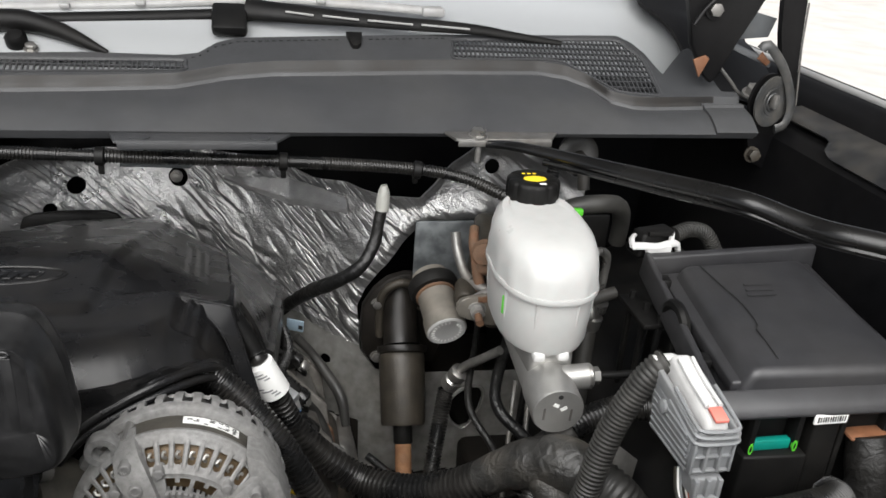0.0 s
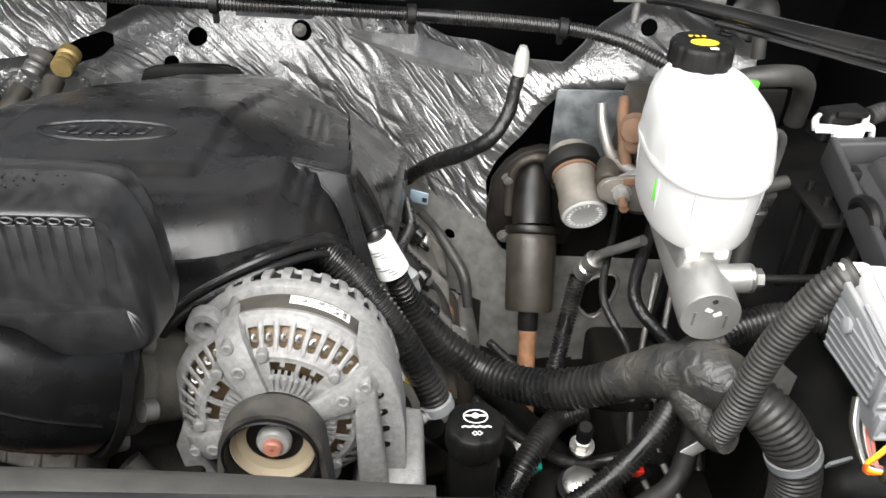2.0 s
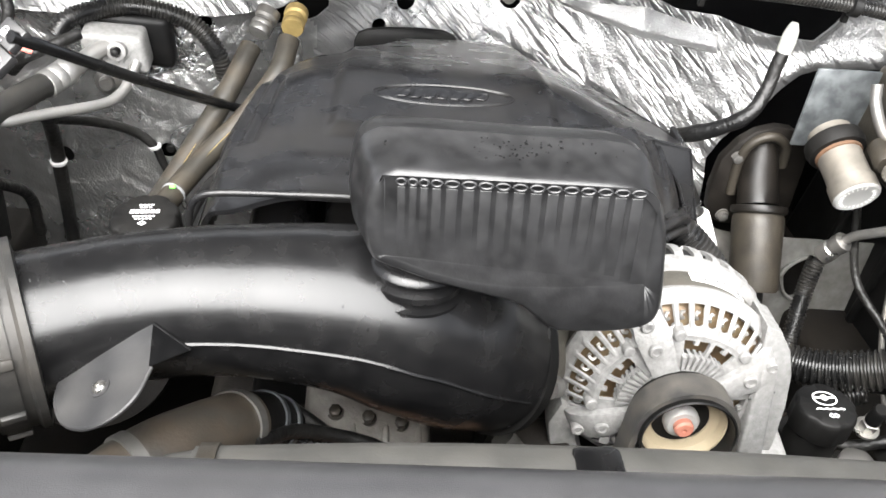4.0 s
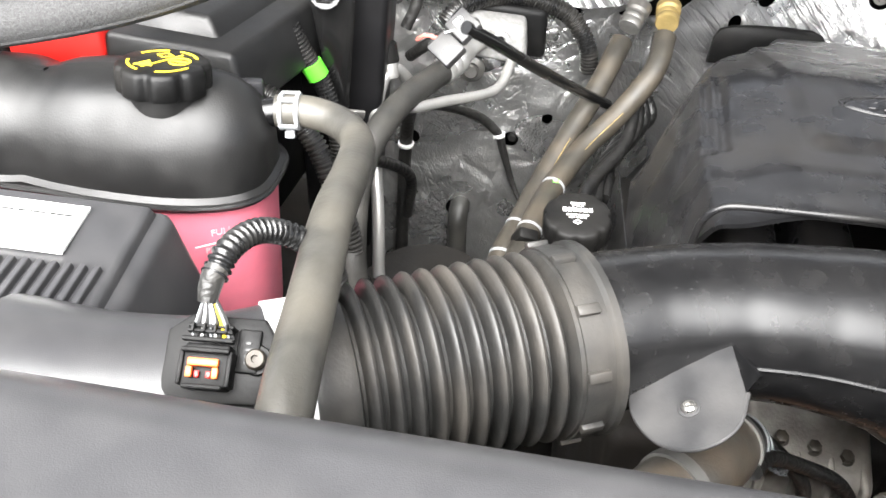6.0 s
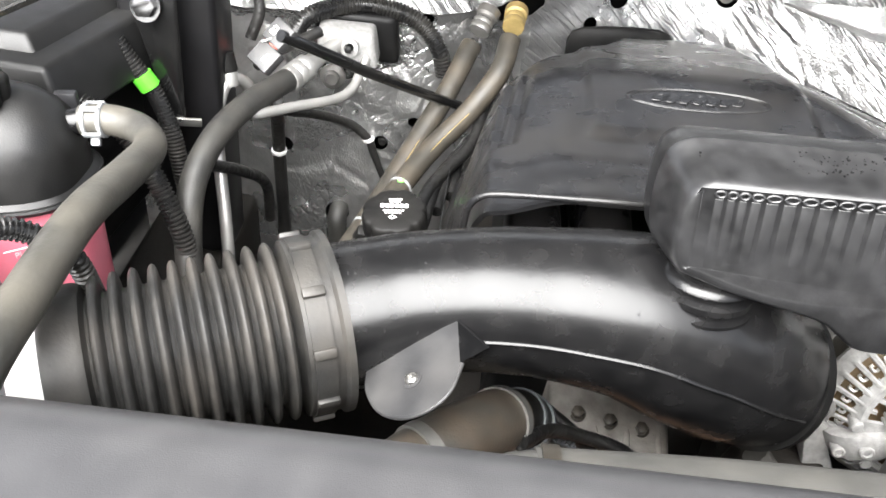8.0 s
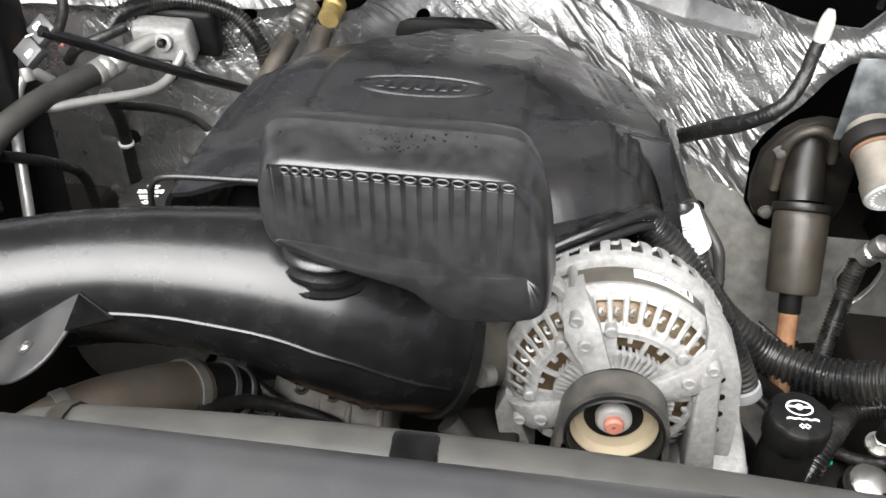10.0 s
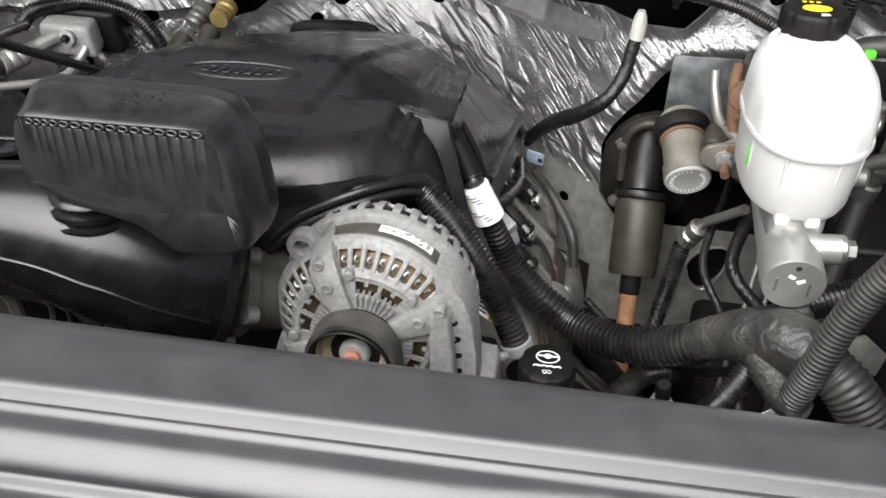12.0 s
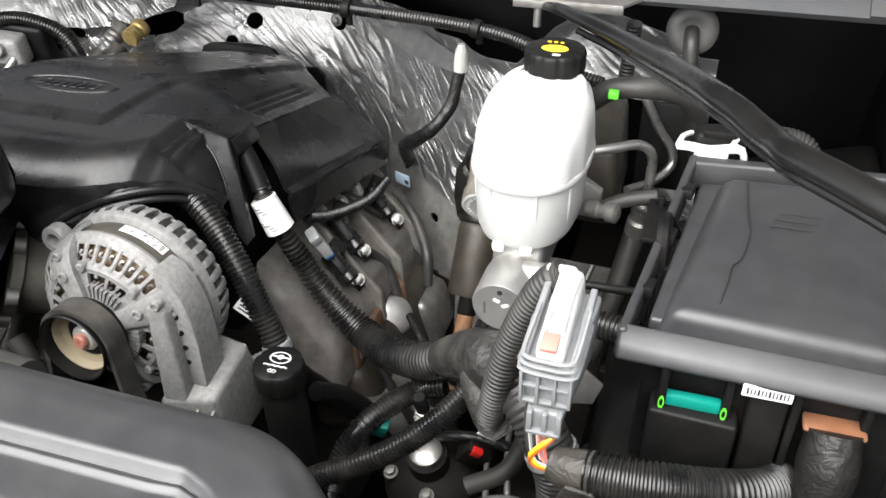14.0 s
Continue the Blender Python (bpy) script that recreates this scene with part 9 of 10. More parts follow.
cov = part("cover", hexa([(-0.552, 0.512, 1.082), (-0.436, 0.503, 1.076), (-0.385, 0.70, 1.076), (-0.552, 0.70, 1.082), (-0.550, 0.518, 1.128), (-0.447, 0.512, 1.124), (-0.398, 0.70, 1.124), (-0.550, 0.70, 1.128)], 0.005), TANKBLACK, battery, "black ribbed cover")
part("cover_rise", hexa([(-0.545, 0.535, 1.122), (-0.462, 0.530, 1.120), (-0.42, 0.70, 1.120), (-0.545, 0.70, 1.122), (-0.535, 0.550, 1.140), (-0.475, 0.545, 1.138), (-0.435, 0.70, 1.138), (-0.535, 0.70, 1.140)], 0.004), TANKBLACK, cov)
part("lower_case", hexa([(-0.552, 0.520, 0.93), (-0.45, 0.515, 0.93), (-0.43, 0.70, 0.93), (-0.552, 0.70, 0.93), (-0.552, 0.520, 1.085), (-0.45, 0.515, 1.08), (-0.42, 0.70, 1.08), (-0.552, 0.70, 1.085)], 0.004), DARK, battery, "black lower case")
part("cover_tab", rbox((0, 0, 0), (0.018, 0.010, 0.020), Matrix.Translation((-0.432, 0.507, 1.098)) @ Matrix.Rotation(0.2, 4, "Z"), 0.003), LIDPLASTIC, cov)
sleeve = thing("woven_sleeve", "dark woven sleeve stretched over the battery", "cable sleeve", (-0.55, 0.47, 1.14))
SLV = [(-0.74, 0.475, 1.120), (-0.647, 0.47, 1.138), (-0.553, 0.47, 1.161), (-0.478, 0.47, 1.186), (-0.40, 0.475, 1.22)]
part("sleeve", tube(SLV, 0.0165, seg=24), FABRIC, sleeve)
part("seam", tube([Vector(p) + Vector((0.004, -0.012, -0.0095)) for p in SLV], 0.0016, seg=6), FABRIC, sleeve, "raised woven seam")

# air conditioning lines
ac = thing("air_conditioning_hose", "grey rubber air conditioning hose with a crimped aluminium end", "hose", (-0.34, 0.6, 0.95))
AC = [(-0.300, 0.742, 1.024), (-0.318, 0.700, 1.026), (-0.338, 0.650, 1.025), (-0.352, 0.600, 1.018), (-0.360, 0.555, 0.995), (-0.358, 0.520, 0.955), (-0.352, 0.500, 0.91), (-0.345, 0.49, 0.85)]
part("hose", tube(AC, 0.0125, seg=20), RUBBER, ac)
part("crimp", revolve([(0.0125, -0.004), (0.0142, -0.002), (0.0142, 0.006), (0.0128, 0.008), (0.0142, 0.010), (0.0142, 0.018), (0.0128, 0.020), (0.0142, 0.022), (0.0142, 0.030), (0.011, 0.034), (0.009, 0.05)], turn((-0.308, 0.725, 1.024), (-0.286, 0.770, 1.030)), 24), CASTSMOOTH, ac, "crimped aluminium sleeve")
part("pipe_end", tube([(-0.292, 0.760, 1.029), (-0.278, 0.782, 1.034), (-0.266, 0.80, 1.037)], 0.0085, seg=14), CASTSMOOTH, ac)
blk = thing("expansion_valve", "bright aluminium expansion valve block on the firewall", "valve block", (-0.26, 0.82, 1.0))
part("block", hexa([(-0.292, 0.79, 1.012), (-0.225, 0.80, 1.004), (-0.225, 0.83, 1.012), (-0.292, 0.82, 1.02), (-0.292, 0.79, 1.052), (-0.230, 0.80, 1.046), (-0.230, 0.83, 1.052), (-0.292, 0.82, 1.058)], 0.006), CAST, blk)
part("boss", revolve([(0.010, 0), (0.010, 0.008), (0.006, 0.009), (0.006, 0.004), (0.0, 0.004)], turn((-0.255, 0.797, 1.034), (-0.255, 0.70, 1.05)), 20), CAST, blk)
part("stud", revolve([(0.004, 0.0), (0.004, 0.016), (0.0, 0.017)], turn((-0.255, 0.797, 1.034), (-0.255, 0.70, 1.05)), 12), DARK, blk)
part("gasket", hexa([(-0.302, 0.825, 1.004), (-0.205, 0.835, 0.996), (-0.205, 0.862, 1.0), (-0.302, 0.855, 1.01), (-0.302, 0.822, 1.064), (-0.208, 0.832, 1.056), (-0.208, 0.858, 1.06), (-0.302, 0.85, 1.066)], 0.008), DARK, blk, "black rubber gasket")
pipe("liquid_line", "bright bent aluminium liquid line", [(-0.238, 0.800, 1.020), (-0.243, 0.785, 1.008), (-0.248, 0.762, 1.000), (-0.262, 0.735, 1.000), (-0.300, 0.690, 1.010), (-0.325, 0.660, 1.016), (-0.340, 0.652, 1.020)], 0.0055, CASTSMOOTH, group="aluminium lines")
svc = thing("service_pipe", "aluminium pipe with a black capped service port", "pipe", (-0.35, 0.62, 0.9))
part("pipe", tube([(-0.340, 0.690, 1.030), (-0.348, 0.675, 1.046), (-0.358, 0.662, 1.040), (-0.362, 0.645, 1.010), (-0.358, 0.625, 0.975), (-0.350, 0.60, 0.93), (-0.344, 0.575, 0.87)], 0.0062, seg=14), CASTSMOOTH, svc)
part("port", revolve([(0.008, 0), (0.009, 0.004), (0.009, 0.014), (0.007, 0.016)], turn((-0.352, 0.668, 1.040), (-0.362, 0.682, 1.085)), 16), CASTSMOOTH, svc)
part("cap", revolve([(0.0098, 0.014), (0.0105, 0.016), (0.0100, 0.032), (0.008, 0.034), (0.0, 0.034)], turn((-0.352, 0.668, 1.040), (-0.362, 0.682, 1.085)), 16), DARK, svc, "black ribbed cap")

# heater hoses
for name, pts, fm in (("heater_hose", [(-0.112, 0.872, 1.040), (-0.122, 0.850, 1.024), (-0.146, 0.795, 0.985), (-0.172, 0.745, 0.952), (-0.196, 0.690, 0.925), (-0.214, 0.630, 0.912), (-0.226, 0.590, 0.905), (-0.235, 0.54, 0.89)], DULLSTEEL),
                      ("heater_hose", [(-0.075, 0.868, 1.048), (-0.078, 0.838, 1.040), (-0.088, 0.800, 1.014), (-0.120, 0.765, 0.978), (-0.155, 0.728, 0.952), (-0.182, 0.675, 0.935), (-0.202, 0.61, 0.925), (-0.214, 0.56, 0.915), (-0.225, 0.51, 0.90)], GOLD)):
    h = thing(name, "dusty brown heater hose" + (" with a yellow zinc fitting" if fm is GOLD else " with a steel fitting"), "hose", pts[4], "heater hoses")
    part("hose", tube(pts[1:], 0.0122, seg=20), BROWN_HOSE, h)
    d = (Vector(pts[1]) - Vector(pts[0])).normalized()
    mm = turn(Vector(pts[0]) - d * 0.012, pts[1])
    part("fitting", revolve([(0.010, -0.012), (0.0138, -0.010), (0.0138, 0.000), (0.0112, 0.003), (0.0112, 0.006), (0.0130, 0.008), (0.0130, 0.012), (0.0124, 0.013), (0.0130, 0.014), (0.0130, 0.020), (0.0122, 0.022)], mm, 24), fm, h, "threaded end fitting")
    part("stripe", tube([Vector(p) + Vector((0.003, -0.010, 0.0068)) for p in spline(pts[3:7], 0.02)], 0.0004, seg=5), GOLD, h, "yellow moulding stripe")
    for t_ in (5, 6):
        q = Vector(pts[t_])
        part("paint_ring", revolve([(0.0123, 0), (0.0128, 0.0004), (0.0128, 0.003), (0.0123, 0.0034)], turn(q, pts[t_ + 1]), 20), GREYP, h, "white paint ring")
solo("hose_separator", rbox((0, 0, 0), (0.020, 0.012, 0.024), Matrix.Translation((-0.207, 0.588, 0.930)) @ Euler((0.5, 0.3, 0.2)).to_matrix().to_4x4(), 0.003), DARK, "black plastic separator between heater hoses", "clip")
solo("paint_dot", rbox((0, 0, 0), (0.006, 0.004, 0.001), Matrix.Translation((-0.181, 0.666, 0.948)) @ Euler((0.9, 0, 0)).to_matrix().to_4x4(), 0.0003), GREEN, "tiny green paint mark on a hose", "paint mark")

# oil filler cap
oil = thing("oil_filler_cap", "black oil filler cap with white print", "oil cap", (-0.168, 0.522, 0.98))
om = Matrix.Translation((-0.168, 0.522, 0.992)) @ Euler((radians(8), radians(-4), 0)).to_matrix().to_4x4()
part("neck", revolve([(0.020, -0.10), (0.020, 0.0), (0.024, 0.002)], om, 28), DARK, oil)
part("cap", lobed_cap(0.0285, 0.021, om, 8, 0.07), DARK, oil, "lobed black cap")
random.seed(4)
for y, h, n, w in ((0.0125, 0.0016, 4, 0.0022), (0.0095, 0.0010, 3, 0.0026), (0.0045, 0.0042, 6, 0.0032), (-0.0015, 0.0014, 6, 0.0022), (-0.0045, 0.0012, 5, 0.0020)):
    for k in range(n):
        x = (k - (n - 1) / 2) * (w + 0.0010)
        part("print_bar", rbox((x, y, 0.0212), (w, h, 0.0004), om, 0), PRINT, oil, "white print")
part("print_bar", flat_ring(0.0018, 0.0027, om @ Matrix.Translation((0, -0.010, 0.0211)) @ Matrix.Diagonal((1.4, 1, 1, 1)), n=4), PRINT, oil, "white print")

# prop rod with a grey tag, brackets, small looms
rod = thing("prop_rod", "slim black rod with a grey clip tag", "rod", (-0.2, 0.7, 1.05))
part("rod", tube([(-0.279, 0.599, 1.128), (-0.258, 0.625, 1.107), (-0.215, 0.685, 1.058), (-0.162, 0.757, 1.002), (-0.13, 0.80, 0.97)], 0.0056, seg=12), GLOSS, rod)
gm = Matrix.Translation((-0.288, 0.604, 1.118)) @ Euler((radians(42), radians(18), radians(-38))).to_matrix().to_4x4()
part("tag", rbox((0, 0.010, 0), (0.024, 0.022, 0.010), gm, 0.002), TABPLASTIC, rod, "grey plastic tag with lock signs")
part("tag_lower", rbox((0.003, -0.013, -0.002), (0.026, 0.022, 0.010), gm, 0.002), TABPLASTIC, rod)
for x, y, z in ((-0.004, 0.010, 0.0052), (0.008, -0.013, 0.0032)):
    part("tag_print", rbox((x, y - 0.002, z), (0.006, 0.0045, 0.0006), gm, 0), PAPER, rod)
    part("tag_print", flat_ring(0.0016, 0.0026, gm @ Matrix.Translation((x, y + 0.0015, z)), a0=0.0, a1=math.pi), PAPER, rod)
part("tag_print", rbox((-0.002, -0.003, 0.0050), (0.0010, 0.009, 0.0006), gm @ Matrix.Rotation(-0.6, 4, "Z"), 0), PAPER, rod)
loom("firewall_conduit", "black corrugated conduit arching over the valve block", [(-0.315, 0.79, 1.048), (-0.300, 0.805, 1.064), (-0.262, 0.832, 1.068), (-0.224, 0.842, 1.064), (-0.185, 0.848, 1.048), (-0.160, 0.845, 1.018), (-0.152, 0.845, 0.985)], 0.0105)
solo("firewall_cable", tube([(-0.335, 0.80, 0.945), (-0.305, 0.835, 0.925), (-0.270, 0.858, 0.903), (-0.247, 0.862, 0.880), (-0.240, 0.862, 0.860), (-0.222, 0.855, 0.815), (-0.205, 0.84, 0.79)], [0.006, 0.006, 0.006, 0.0045, 0.003], seg=10), CABLE, "thin black cable clipped to the firewall", "cable")
solo("cable_tie", revolve([(0.0066, 0), (0.0078, 0.0005), (0.0078, 0.004), (0.0066, 0.0045)], turn((-0.247, 0.862, 0.882), (-0.243, 0.862, 0.868)), 16), WHITEP, "pale plastic tie on the firewall cable", "cable tie")
solo("vertical_cable", tube([(-0.345, 0.80, 0.96), (-0.358, 0.842, 0.90), (-0.362, 0.852, 0.84), (-0.362, 0.85, 0.77), (-0.36, 0.84, 0.68)], 0.0085, seg=12), CABLE, "black taped cable hanging down the firewall", "cable")
solo("cable_tie", revolve([(0.009, 0), (0.0102, 0.0005), (0.0102, 0.004), (0.009, 0.0045)], turn((-0.361, 0.849, 0.862), (-0.362, 0.852, 0.84)), 16), WHITEP, "pale plastic tie on the hanging cable", "cable tie")
solo("drain_hose", tube([(-0.287, 0.885, 0.770), (-0.287, 0.862, 0.772), (-0.288, 0.845, 0.760), (-0.287, 0.842, 0.73), (-0.285, 0.842, 0.69)], 0.013, seg=14), RUBBER, "dull rubber elbow hose on the firewall", "hose")
for p in ((-0.282, 0.885, 0.797), (-0.287, 0.852, 0.970)):
    solo("firewall_bolt", revolve([(0.0, 0), (0.0155, 0.0), (0.0155, 0.004), (0.009, 0.006), (0.009, 0.012), (0.007, 0.014), (0.0, 0.014)], turn(p, (p[0], p[1] - 0.3, p[2] + 0.03)), 24), DULLSTEEL, "grey flanged bolt on the foil firewall", "bolt", group="firewall bolts")
for p in ((-0.230, 0.877, 0.872),):
    solo("firewall_plug", revolve([(0.0, -0.004), (0.006, -0.004), (0.006, 0.006), (0.004, 0.008), (0.0, 0.008)], turn(p, (p[0], p[1] - 0.3, p[2] + 0.03)), 16), DARK, "black plastic plug in the foil", "plug")
brk = thing("hood_bracket", "glossy black pressed steel bracket", "bracket", (-0.39, 0.63, 1.05))
part("blade", hexa([(-0.398, 0.612, 1.03), (-0.380, 0.612, 1.03), (-0.382, 0.622, 1.03), (-0.396, 0.622, 1.03), (-0.418, 0.610, 1.16), (-0.372, 0.615, 1.16), (-0.376, 0.63, 1.16), (-0.414, 0.628, 1.16)], 0.004), GLOSS, brk)
part("bolt", hexnut((-0.398, 0.606, 1.142), (-0.398, 0.5, 1.18), 0.010, 0.006), GLOSS, brk)
part("strap", rbox((0, 0, 0), (0.04, 0.003, 0.010), Matrix.Translation((-0.386, 0.612, 1.028)) @ Euler((0.3, 0.12, 0.25)).to_matrix().to_4x4(), 0.001), STEEL, brk, "steel strap")
part("tower", hexa([(-0.43, 0.64, 0.85), (-0.365, 0.64, 0.85), (-0.365, 0.70, 0.85), (-0.43, 0.70, 0.85), (-0.44, 0.635, 1.15), (-0.35, 0.645, 1.15), (-0.35, 0.70, 1.15), (-0.44, 0.70, 1.15)], 0.006), PAINT, brk)
gl = thing("banded_conduit", "black corrugated conduit with a bright green band", "wiring conduit", (-0.4, 0.6, 1.0))
part("hose", tube([(-0.428, 0.600, 1.112), (-0.418, 0.602, 1.090), (-0.405, 0.604, 1.066), (-0.396, 0.602, 1.045), (-0.389, 0.598, 1.020), (-0.384, 0.592, 0.985), (-0.378, 0.585, 0.93)], 0.0088, seg=14, ribs=0.0036, depth=0.0012), LOOM, gl, smooth=50)
part("band", revolve([(0.009, 0), (0.0100, 0.0005), (0.0100, 0.0145), (0.009, 0.015)], turn((-0.412, 0.603, 1.079), (-0.405, 0.604, 1.066)), 22), GREEN, gl, "bright green tape band")
loom("tank_conduit", "black corrugated conduit behind the coolant tank", [(-0.440, 0.535, 1.085), (-0.415, 0.535, 1.070), (-0.392, 0.530, 1.045), (-0.375, 0.522, 1.010), (-0.360, 0.515, 0.97), (-0.35, 0.51, 0.92)], 0.0095)
loom("bracket_conduit", "black corrugated conduit beside the bracket", [(-0.372, 0.70, 1.12), (-0.370, 0.69, 1.08), (-0.372, 0.68, 1.03), (-0.376, 0.67, 0.98)], 0.0085)
solo("pink_wire", tube([(-0.335, 0.72, 1.058), (-0.325, 0.715, 1.066), (-0.312, 0.716, 1.062)], 0.0022, seg=8), REDTAG, "short pink wire near the service port", "wire")
for k, pts in enumerate(([(-0.345, 0.74, 1.03), (-0.325, 0.73, 1.05), (-0.30, 0.74, 1.06), (-0.28, 0.76, 1.065)], [(-0.35, 0.74, 1.06), (-0.34, 0.75, 1.09), (-0.35, 0.76, 1.12)], [(-0.36, 0.60, 0.99), (-0.34, 0.64, 0.96), (-0.33, 0.68, 0.92), (-0.335, 0.70, 0.86)])):
    solo("black_wire", tube(pts, 0.006, seg=10), CABLE, "loose black wire bundle beside the lines", "wire", group="loose wires by the lines")

# lower hose and clamps under the duct
lower = thing("radiator_hose", "brown-stained radiator hose under the intake duct", "hose", (-0.09, 0.24, 1.0))
part("hose", tube([(-0.190, 0.200, 0.972), (-0.150, 0.222, 1.008), (-0.112, 0.254, 1.020), (-0.087, 0.289, 1.004), (-0.066, 0.325, 0.979)], 0.0225, seg=28), RUSTYHOSE, lower)
for a, b in (((-0.116, 0.250, 1.0200), (-0.108, 0.258, 1.0190)), ((-0.070, 0.318, 0.984), (-0.066, 0.325, 0.979))):
    part("clamp", revolve([(0.0226, -0.004), (0.0240, -0.004), (0.0240, 0.004), (0.0226, 0.004)], turn(a, b), 32), DULLSTEEL, lower, "worn steel clamp")
part("sleeve", tube([(-0.064, 0.327, 0.977), (-0.054, 0.340, 0.964), (-0.044, 0.352, 0.945)], 0.0205, seg=24), DARK, lower, "black rubber sleeve")
for a, b in (((-0.055, 0.339, 0.965), (-0.050, 0.345, 0.957)), ((-0.048, 0.347, 0.953), (-0.043, 0.353, 0.943))):
    part("clamp", revolve([(0.0208, -0.0022), (0.0222, -0.0022), (0.0222, 0.0022), (0.0208, 0.0022)], turn(a, b), 32), GALV, lower, "pale spring clamp")
coil_pts = [(-0.028 + 0.0035 * k / 6 + 0.004 * math.cos(k * 1.05), 0.338 + 0.010 * k / 30, 0.955 + 0.010 * math.sin(k * 1.05) - 0.0006 * k) for k in range(30)]
solo("spiral_wrap", tube(coil_pts, 0.0014, seg=6), GALV, "pale spiral wrap on a wire below the duct", "wire wrap")
for pts in ([(-0.055, 0.30, 0.985), (-0.035, 0.33, 0.965), (-0.005, 0.345, 0.945), (0.03, 0.35, 0.925), (0.06, 0.36, 0.88)], [(-0.04, 0.36, 0.96), (-0.01, 0.352, 0.938), (0.01, 0.35, 0.91), (0.015, 0.355, 0.86)]):
    solo("black_wire", tube(pts, 0.0055, seg=10), CABLE, "black wire running below the intake duct", "wire", group="wires below the duct")
solo("heater_housing", revolve([(0.0, 0), (0.09, 0.0), (0.10, 0.01), (0.10, 0.06), (0.0, 0.065)], turn((-0.31, 0.74, 0.66), (-0.29, 0.56, 0.82)), 40), GRIME_SHADE, "dusty brown round housing low beside the engine", "housing")
rail = solo("frame_rail_far", hexa([(-0.52, 0.20, 0.55), (-0.40, 0.20, 0.55), (-0.40, 1.0, 0.55), (-0.52, 1.0, 0.55), (-0.52, 0.20, 0.78), (-0.40, 0.20, 0.78), (-0.40, 1.0, 0.78), (-0.52, 1.0, 0.78)], 0.012), GRIME_SHADE, "grimy steel frame rail under the battery", "frame rail")
rail.name = "frame_rail"
for k in range(4):
    solo("firewall_loom", tube([(-0.165 + 0.012 * k, 0.58 + 0.03 * k, 0.93), (-0.150 + 0.01 * k, 0.66 + 0.03 * k, 0.945), (-0.11 + 0.01 * k, 0.74 + 0.02 * k, 0.96), (-0.10, 0.82, 0.99)], 0.007, seg=10), CABLE, "black taped wires beside the engine cover", "wire", group="wires beside the cover")

# ---- hood hinge ----
HY = 0.78
FLAT_Y = Matrix.Rotation(radians(90), 4, "X")
hinge = part("hinge", prism([(0.948, 1.42), (0.954, 1.364), (0.961, 1.323), (0.975, 1.272), (0.996, 1.228), (1.006, 1.228), (0.998, 1.273), (0.993, 1.309), (0.987, 1.366), (0.984, 1.42)], 0.010, Matrix.Translation((0, HY + 0.012, 0)) @ FLAT_Y, 0.002), PAINT, hood, "worn black hinge with a coil spring")
part("worn_edge", tube([(0.989, HY + 0.001, 1.362), (0.994, HY + 0.001, 1.309), (0.9995, HY + 0.001, 1.273), (1.0065, HY + 0.001, 1.230)], 0.0013, seg=6), DULLSTEEL, hinge, "paint worn to bare metal along the edge")
part("hinge_plate", prism([(0.800, 1.42), (0.822, 1.372), (0.836, 1.330), (0.842, 1.305), (0.867, 1.266), (0.879, 1.256), (0.887, 1.264), (0.905, 1.310), (0.923, 1.346), (0.932, 1.366), (0.950, 1.42)], 0.010, Matrix.Translation((0, HY + 0.016, 0)) @ FLAT_Y, 0.002), PAINT, hinge)
part("plate_fold", tube([(0.836, HY - 0.002, 1.33), (0.846, HY - 0.002, 1.348), (0.862, HY - 0.002, 1.364), (0.884, HY - 0.002, 1.372)], 0.003, seg=8), PAINT, hinge, "pressed rib round the bolt")
part("lower_arm", prism([(0.948, 1.235), (1.000, 1.235), (1.005, 1.189), (0.981, 1.140), (0.960, 1.150), (0.948, 1.180)], 0.008, Matrix.Translation((0, HY + 0.010, 0)) @ FLAT_Y, 0.002), PAINT, hinge)
part("grey_link", prism([(0.926, 1.346), (0.963, 1.338), (0.956, 1.314), (0.907, 1.309)], 0.005, Matrix.Translation((0, HY + 0.026, 0)) @ FLAT_Y, 0.001), MIDGREY, hinge, "grey folded link plate")
part("strut", tube([(0.908, HY + 0.024, 1.302), (0.968, HY + 0.024, 1.279)], 0.006, seg=8, squash=0.5), MIDGREY, hinge)
disc = Matrix.Translation((0.958, HY - 0.016, 1.240)) @ Matrix.Rotation(radians(20), 4, "Z") @ Matrix.Rotation(radians(90), 4, "X")
sp = []
for k in range(100):
    a = 2 * math.pi * k / 20 + 0.9
    r = 0.0075 + 0.0245 * k / 100
    sp.append(disc @ Vector((r * math.cos(a), r * math.sin(a), 0)))
part("spring", tube(sp, 0.0021, seg=6, step=0.003, squash=2.4), SPRINGSTEEL, hinge, "dark flat coil spring")
part("spring_band", tube([(0.929, HY - 0.012, 1.304), (0.934, HY - 0.014, 1.311), (0.944, HY - 0.015, 1.304), (0.964, HY - 0.015, 1.283), (0.981, HY - 0.015, 1.254), (0.989, HY - 0.015, 1.228), (0.985, HY - 0.015, 1.208), (0.972, HY - 0.015, 1.202)], 0.0030, seg=8, squash=2.2), SPRINGSTEEL, hinge, "outer leaf of the spring")
part("spring_back", revolve([(0.0, -0.010), (0.034, -0.010), (0.034, -0.007), (0.0, -0.007)], disc, 36), PAINT, hinge)
part("spindle_end", rbox((0, 0, 0.004), (0.007, 0.018, 0.010), disc, 0.0015), DULLSTEEL, hinge)
part("bolt", hexnut((0.863, HY + 0.004, 1.348), (0.85, 0.6, 1.36), 0.0085, 0.008), DULLSTEEL, hinge)
part("washer", revolve([(0.0, 0), (0.0125, 0), (0.0125, 0.002), (0.0, 0.002)], turn((0.863, HY + 0.0045, 1.348), (0.85, 0.6, 1.36)), 24), PAINT, hinge)
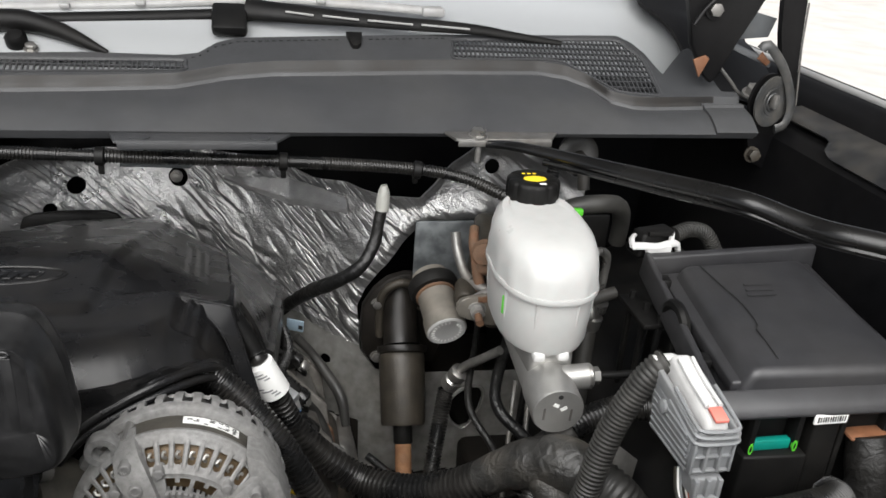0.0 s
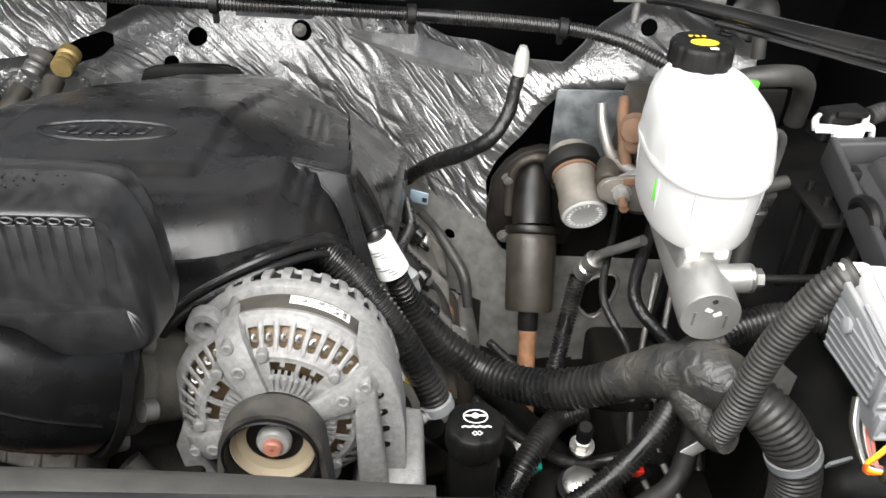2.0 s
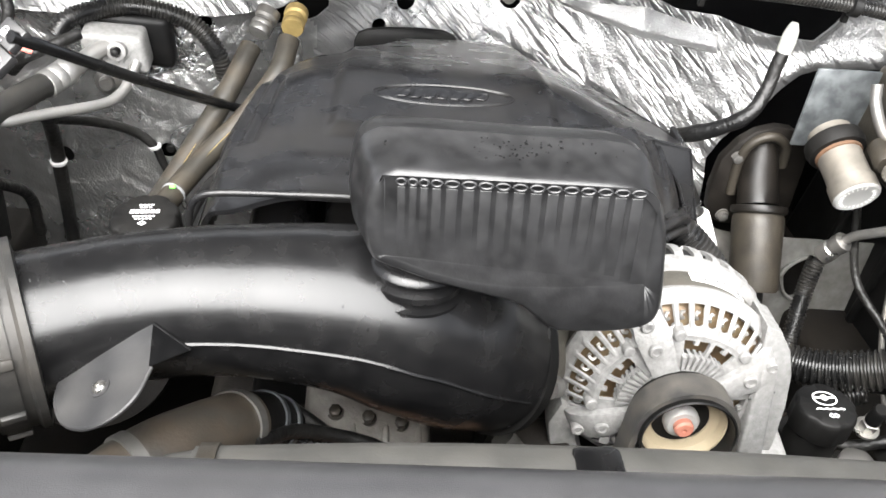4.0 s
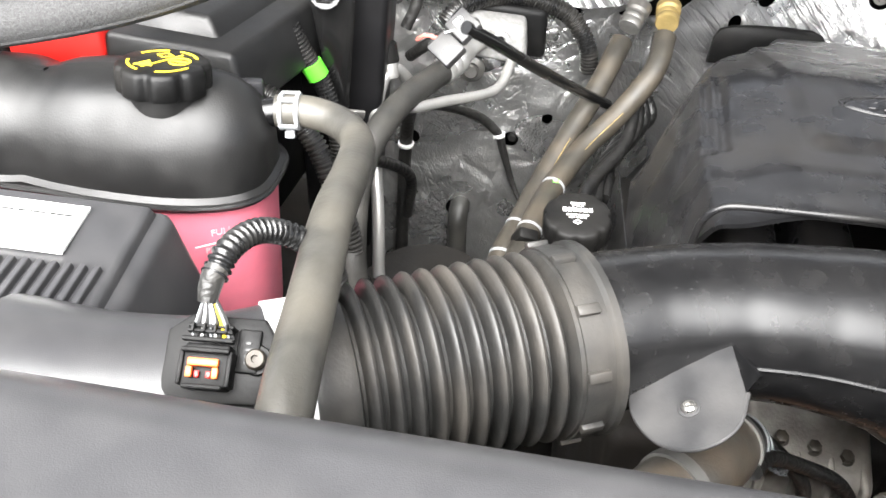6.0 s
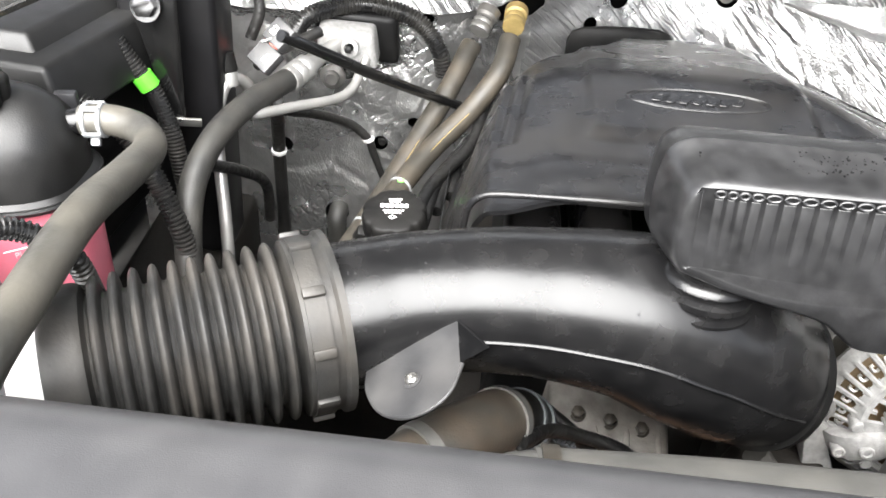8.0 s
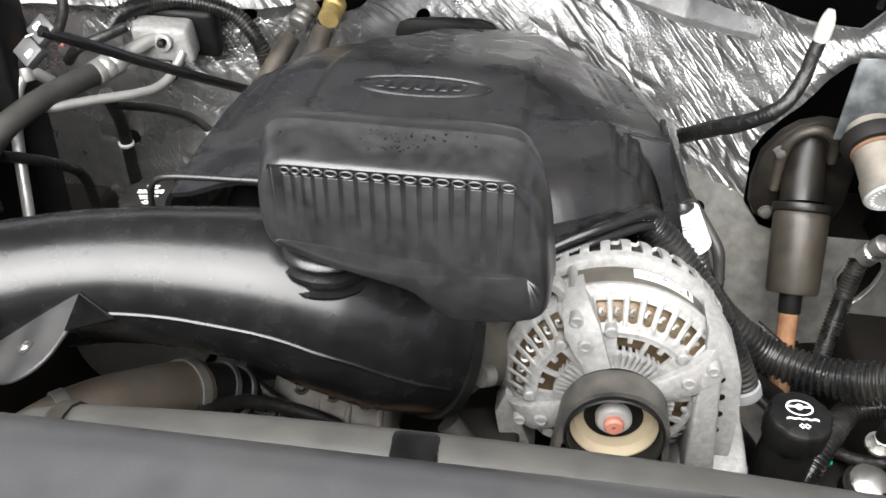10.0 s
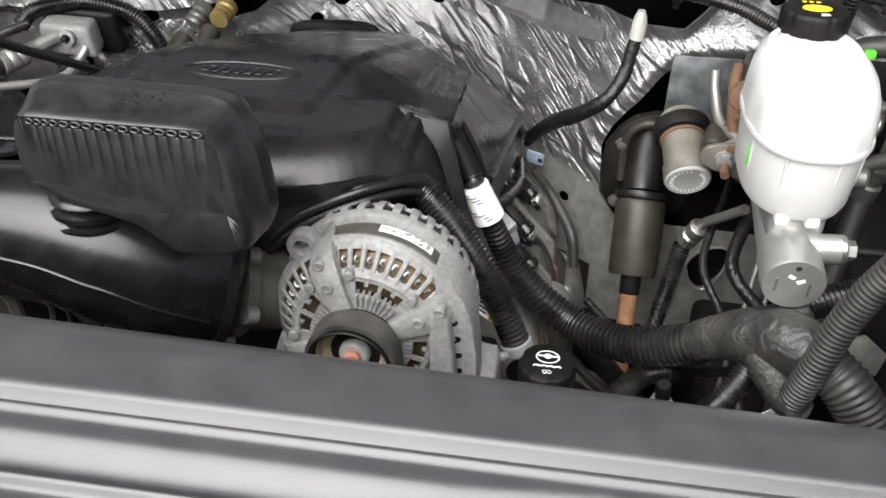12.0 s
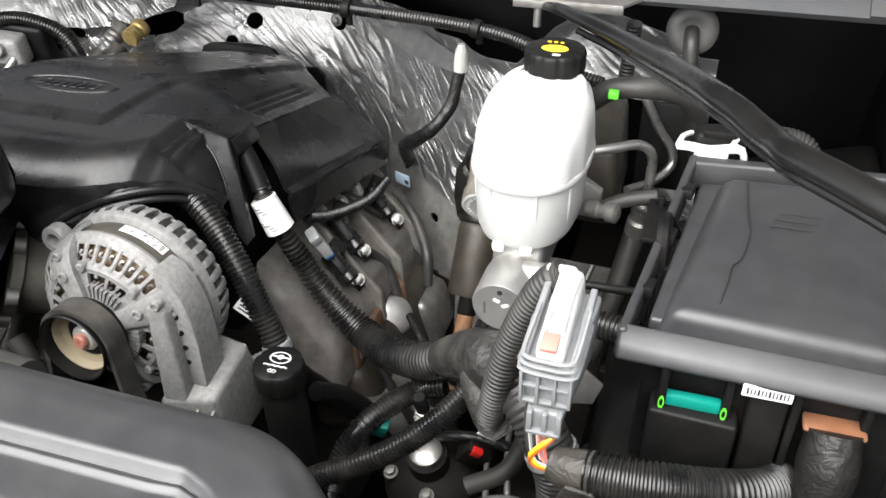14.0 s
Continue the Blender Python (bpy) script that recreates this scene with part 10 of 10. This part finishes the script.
part("bolt", hexnut((0.956, HY - 0.004, 1.163), (0.94, 0.6, 1.19), 0.008, 0.010), BROWNMETAL, hinge)
part("rust_flange", prism([(0.846, 1.286), (0.862, 1.292), (0.868, 1.288), (0.858, 1.264)], 0.003, Matrix.Translation((0, HY + 0.004, 0)) @ FLAT_Y, 0.001), COLLAR, hinge, "orange rust-stained flange")
part("rust_flange", prism([(0.941, 1.288), (0.946, 1.297), (0.960, 1.284), (0.955, 1.279)], 0.003, Matrix.Translation((0, HY + 0.012, 0)) @ FLAT_Y, 0.001), COLLAR, hinge, "orange rust-stained flange")
part("arm", tube([(0.891, HY + 0.01, 1.275), (0.910, HY + 0.01, 1.257), (0.927, HY + 0.01, 1.241), (0.955, HY + 0.01, 1.229)], 0.0022, seg=8), DULLSTEEL, hinge, "thin bright rod")
part("bolt", hexnut((0.934, HY - 0.004, 1.247), (0.93, 0.7, 1.40), 0.009, 0.010), DULLSTEEL, hinge)

# wipers on the windscreen
wiper = thing("wiper", "black wiper arm with slots and a grey blade on the windscreen", "wiper", (0.3, 0.90, 1.30))
part("blade", tube([(-0.45, 0.865, 1.276), (-0.2, 0.885, 1.288), (0.016, 0.901, 1.298), (0.172, 0.913, 1.306), (0.252, 0.921, 1.311), (0.342, 0.929, 1.316), (0.413, 0.926, 1.314), (0.486, 0.922, 1.312), (0.535, 0.919, 1.310)], 0.0062, seg=10, squash=0.7), BLADEGREY, wiper, "grey wiper blade")
# flattened black tube laid below the blade
part("under_blade_strip", tube([(-0.45, 0.850, 1.266), (-0.2, 0.868, 1.277), (0.02, 0.885, 1.287), (0.174, 0.897, 1.294), (0.252, 0.904, 1.298), (0.342, 0.911, 1.303)], 0.0075, seg=10, squash=0.6), DARK, wiper, "black strip below the blade")
for x, y, z in ((0.087, 0.9045, 1.3025), (0.172, 0.911, 1.3075), (0.390, 0.925, 1.3165)):
    part("clip", rbox((x, y, z), (0.012, 0.016, 0.006), None, 0.002), BLADEGREY, wiper)
part("blade_end", rbox((0.535, 0.917, 1.310), (0.030, 0.020, 0.012), None, 0.004), BLADEGREY, wiper, "rounded blade end")
part("head", rbox((0.277, 0.884, 1.296), (0.042, 0.048, 0.016), Matrix.Translation((0.277, 0.884, 1.296)) @ Matrix.Rotation(radians(30), 4, "X") @ Matrix.Translation((-0.277, -0.884, -1.296)), 0.005), DARK, wiper, "black pivot block of the arm")
part("arm", tube([(0.296, 0.900, 1.307), (0.341, 0.894, 1.305), (0.41, 0.889, 1.302), (0.482, 0.885, 1.299), (0.577, 0.880, 1.296), (0.63, 0.875, 1.291), (0.70, 0.868, 1.284)], [0.015, 0.013, 0.0105, 0.0095, 0.0085, 0.006, 0.004], seg=12, squash=0.55), DARK, wiper, "tapering black arm")
# a light grey line along the front of each slot
for x0, x1, y, z in ((0.344, 0.378, 0.8885, 1.3090), (0.389, 0.434, 0.885, 1.3063), (0.445, 0.502, 0.8815, 1.3035), (0.513, 0.575, 0.878, 1.3010)):
    part("slot_rim", tube([(x0, y - 0.004, z - 0.001), (x1, y - 0.008, z - 0.0035)], 0.0014, seg=6), BLADEGREY, wiper, "light grey edge of a slot")
wiper2 = thing("wiper", "black wiper pivot arm with a round cap at the cowl", "wiper", (0.05, 0.86, 1.28))
part("arm", tube([(-0.02, 0.866, 1.287), (0.03, 0.868, 1.289), (0.052, 0.868, 1.288), (0.084, 0.858, 1.282), (0.116, 0.843, 1.272), (0.141, 0.833, 1.263)], [0.012, 0.013, 0.013, 0.011, 0.008, 0.003], seg=12), DARK, wiper2)
part("pivot_cap", revolve([(0.0, 0.016), (0.008, 0.015), (0.012, 0.010), (0.012, 0.0), (0.0, 0.0)], turn((0.042, 0.852, 1.266), (0.042, 0.80, 1.35)), 24), DARK, wiper2, "round black pivot cap")
part("nut", hexnut((0.058, 0.842, 1.264), (0.058, 0.80, 1.35), 0.006, 0.005), STEEL, wiper2)

# dark car parked far off on the concrete
car = thing("parked_car", "dark car parked far off on the concrete", "car", (9.0, 13.0, 0.0))
CM = Matrix.Translation((8.6, 13.4, 0.0)) @ Matrix.Rotation(radians(20), 4, "Z")
side = [(-2.2, 0.30), (-2.15, 0.75), (-1.5, 0.92), (-0.8, 1.40), (0.7, 1.42), (1.4, 0.98), (2.1, 0.90), (2.2, 0.35)]
body = part("body", prism(side, 1.7, CM @ Matrix.Rotation(radians(90), 4, "X"), 0.05), PAINT, car)
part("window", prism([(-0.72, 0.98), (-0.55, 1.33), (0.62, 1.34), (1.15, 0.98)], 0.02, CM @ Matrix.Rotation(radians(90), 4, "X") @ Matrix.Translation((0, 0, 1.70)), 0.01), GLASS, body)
for x in (-1.35, 1.35):
    for y in (-1.72, 0.02):
        wheel = part("wheel", revolve([(0.20, -0.1), (0.32, -0.1), (0.33, 0.0), (0.32, 0.1), (0.20, 0.1)], CM @ Matrix.Translation((x, y, 0.33)) @ Matrix.Rotation(radians(90), 4, "X"), 28), BELT, car)
        part("rim", revolve([(0.0, -0.08), (0.20, -0.09), (0.20, 0.09), (0.0, 0.08)], CM @ Matrix.Translation((x, y, 0.33)) @ Matrix.Rotation(radians(90), 4, "X"), 24), DULLSTEEL, wheel)
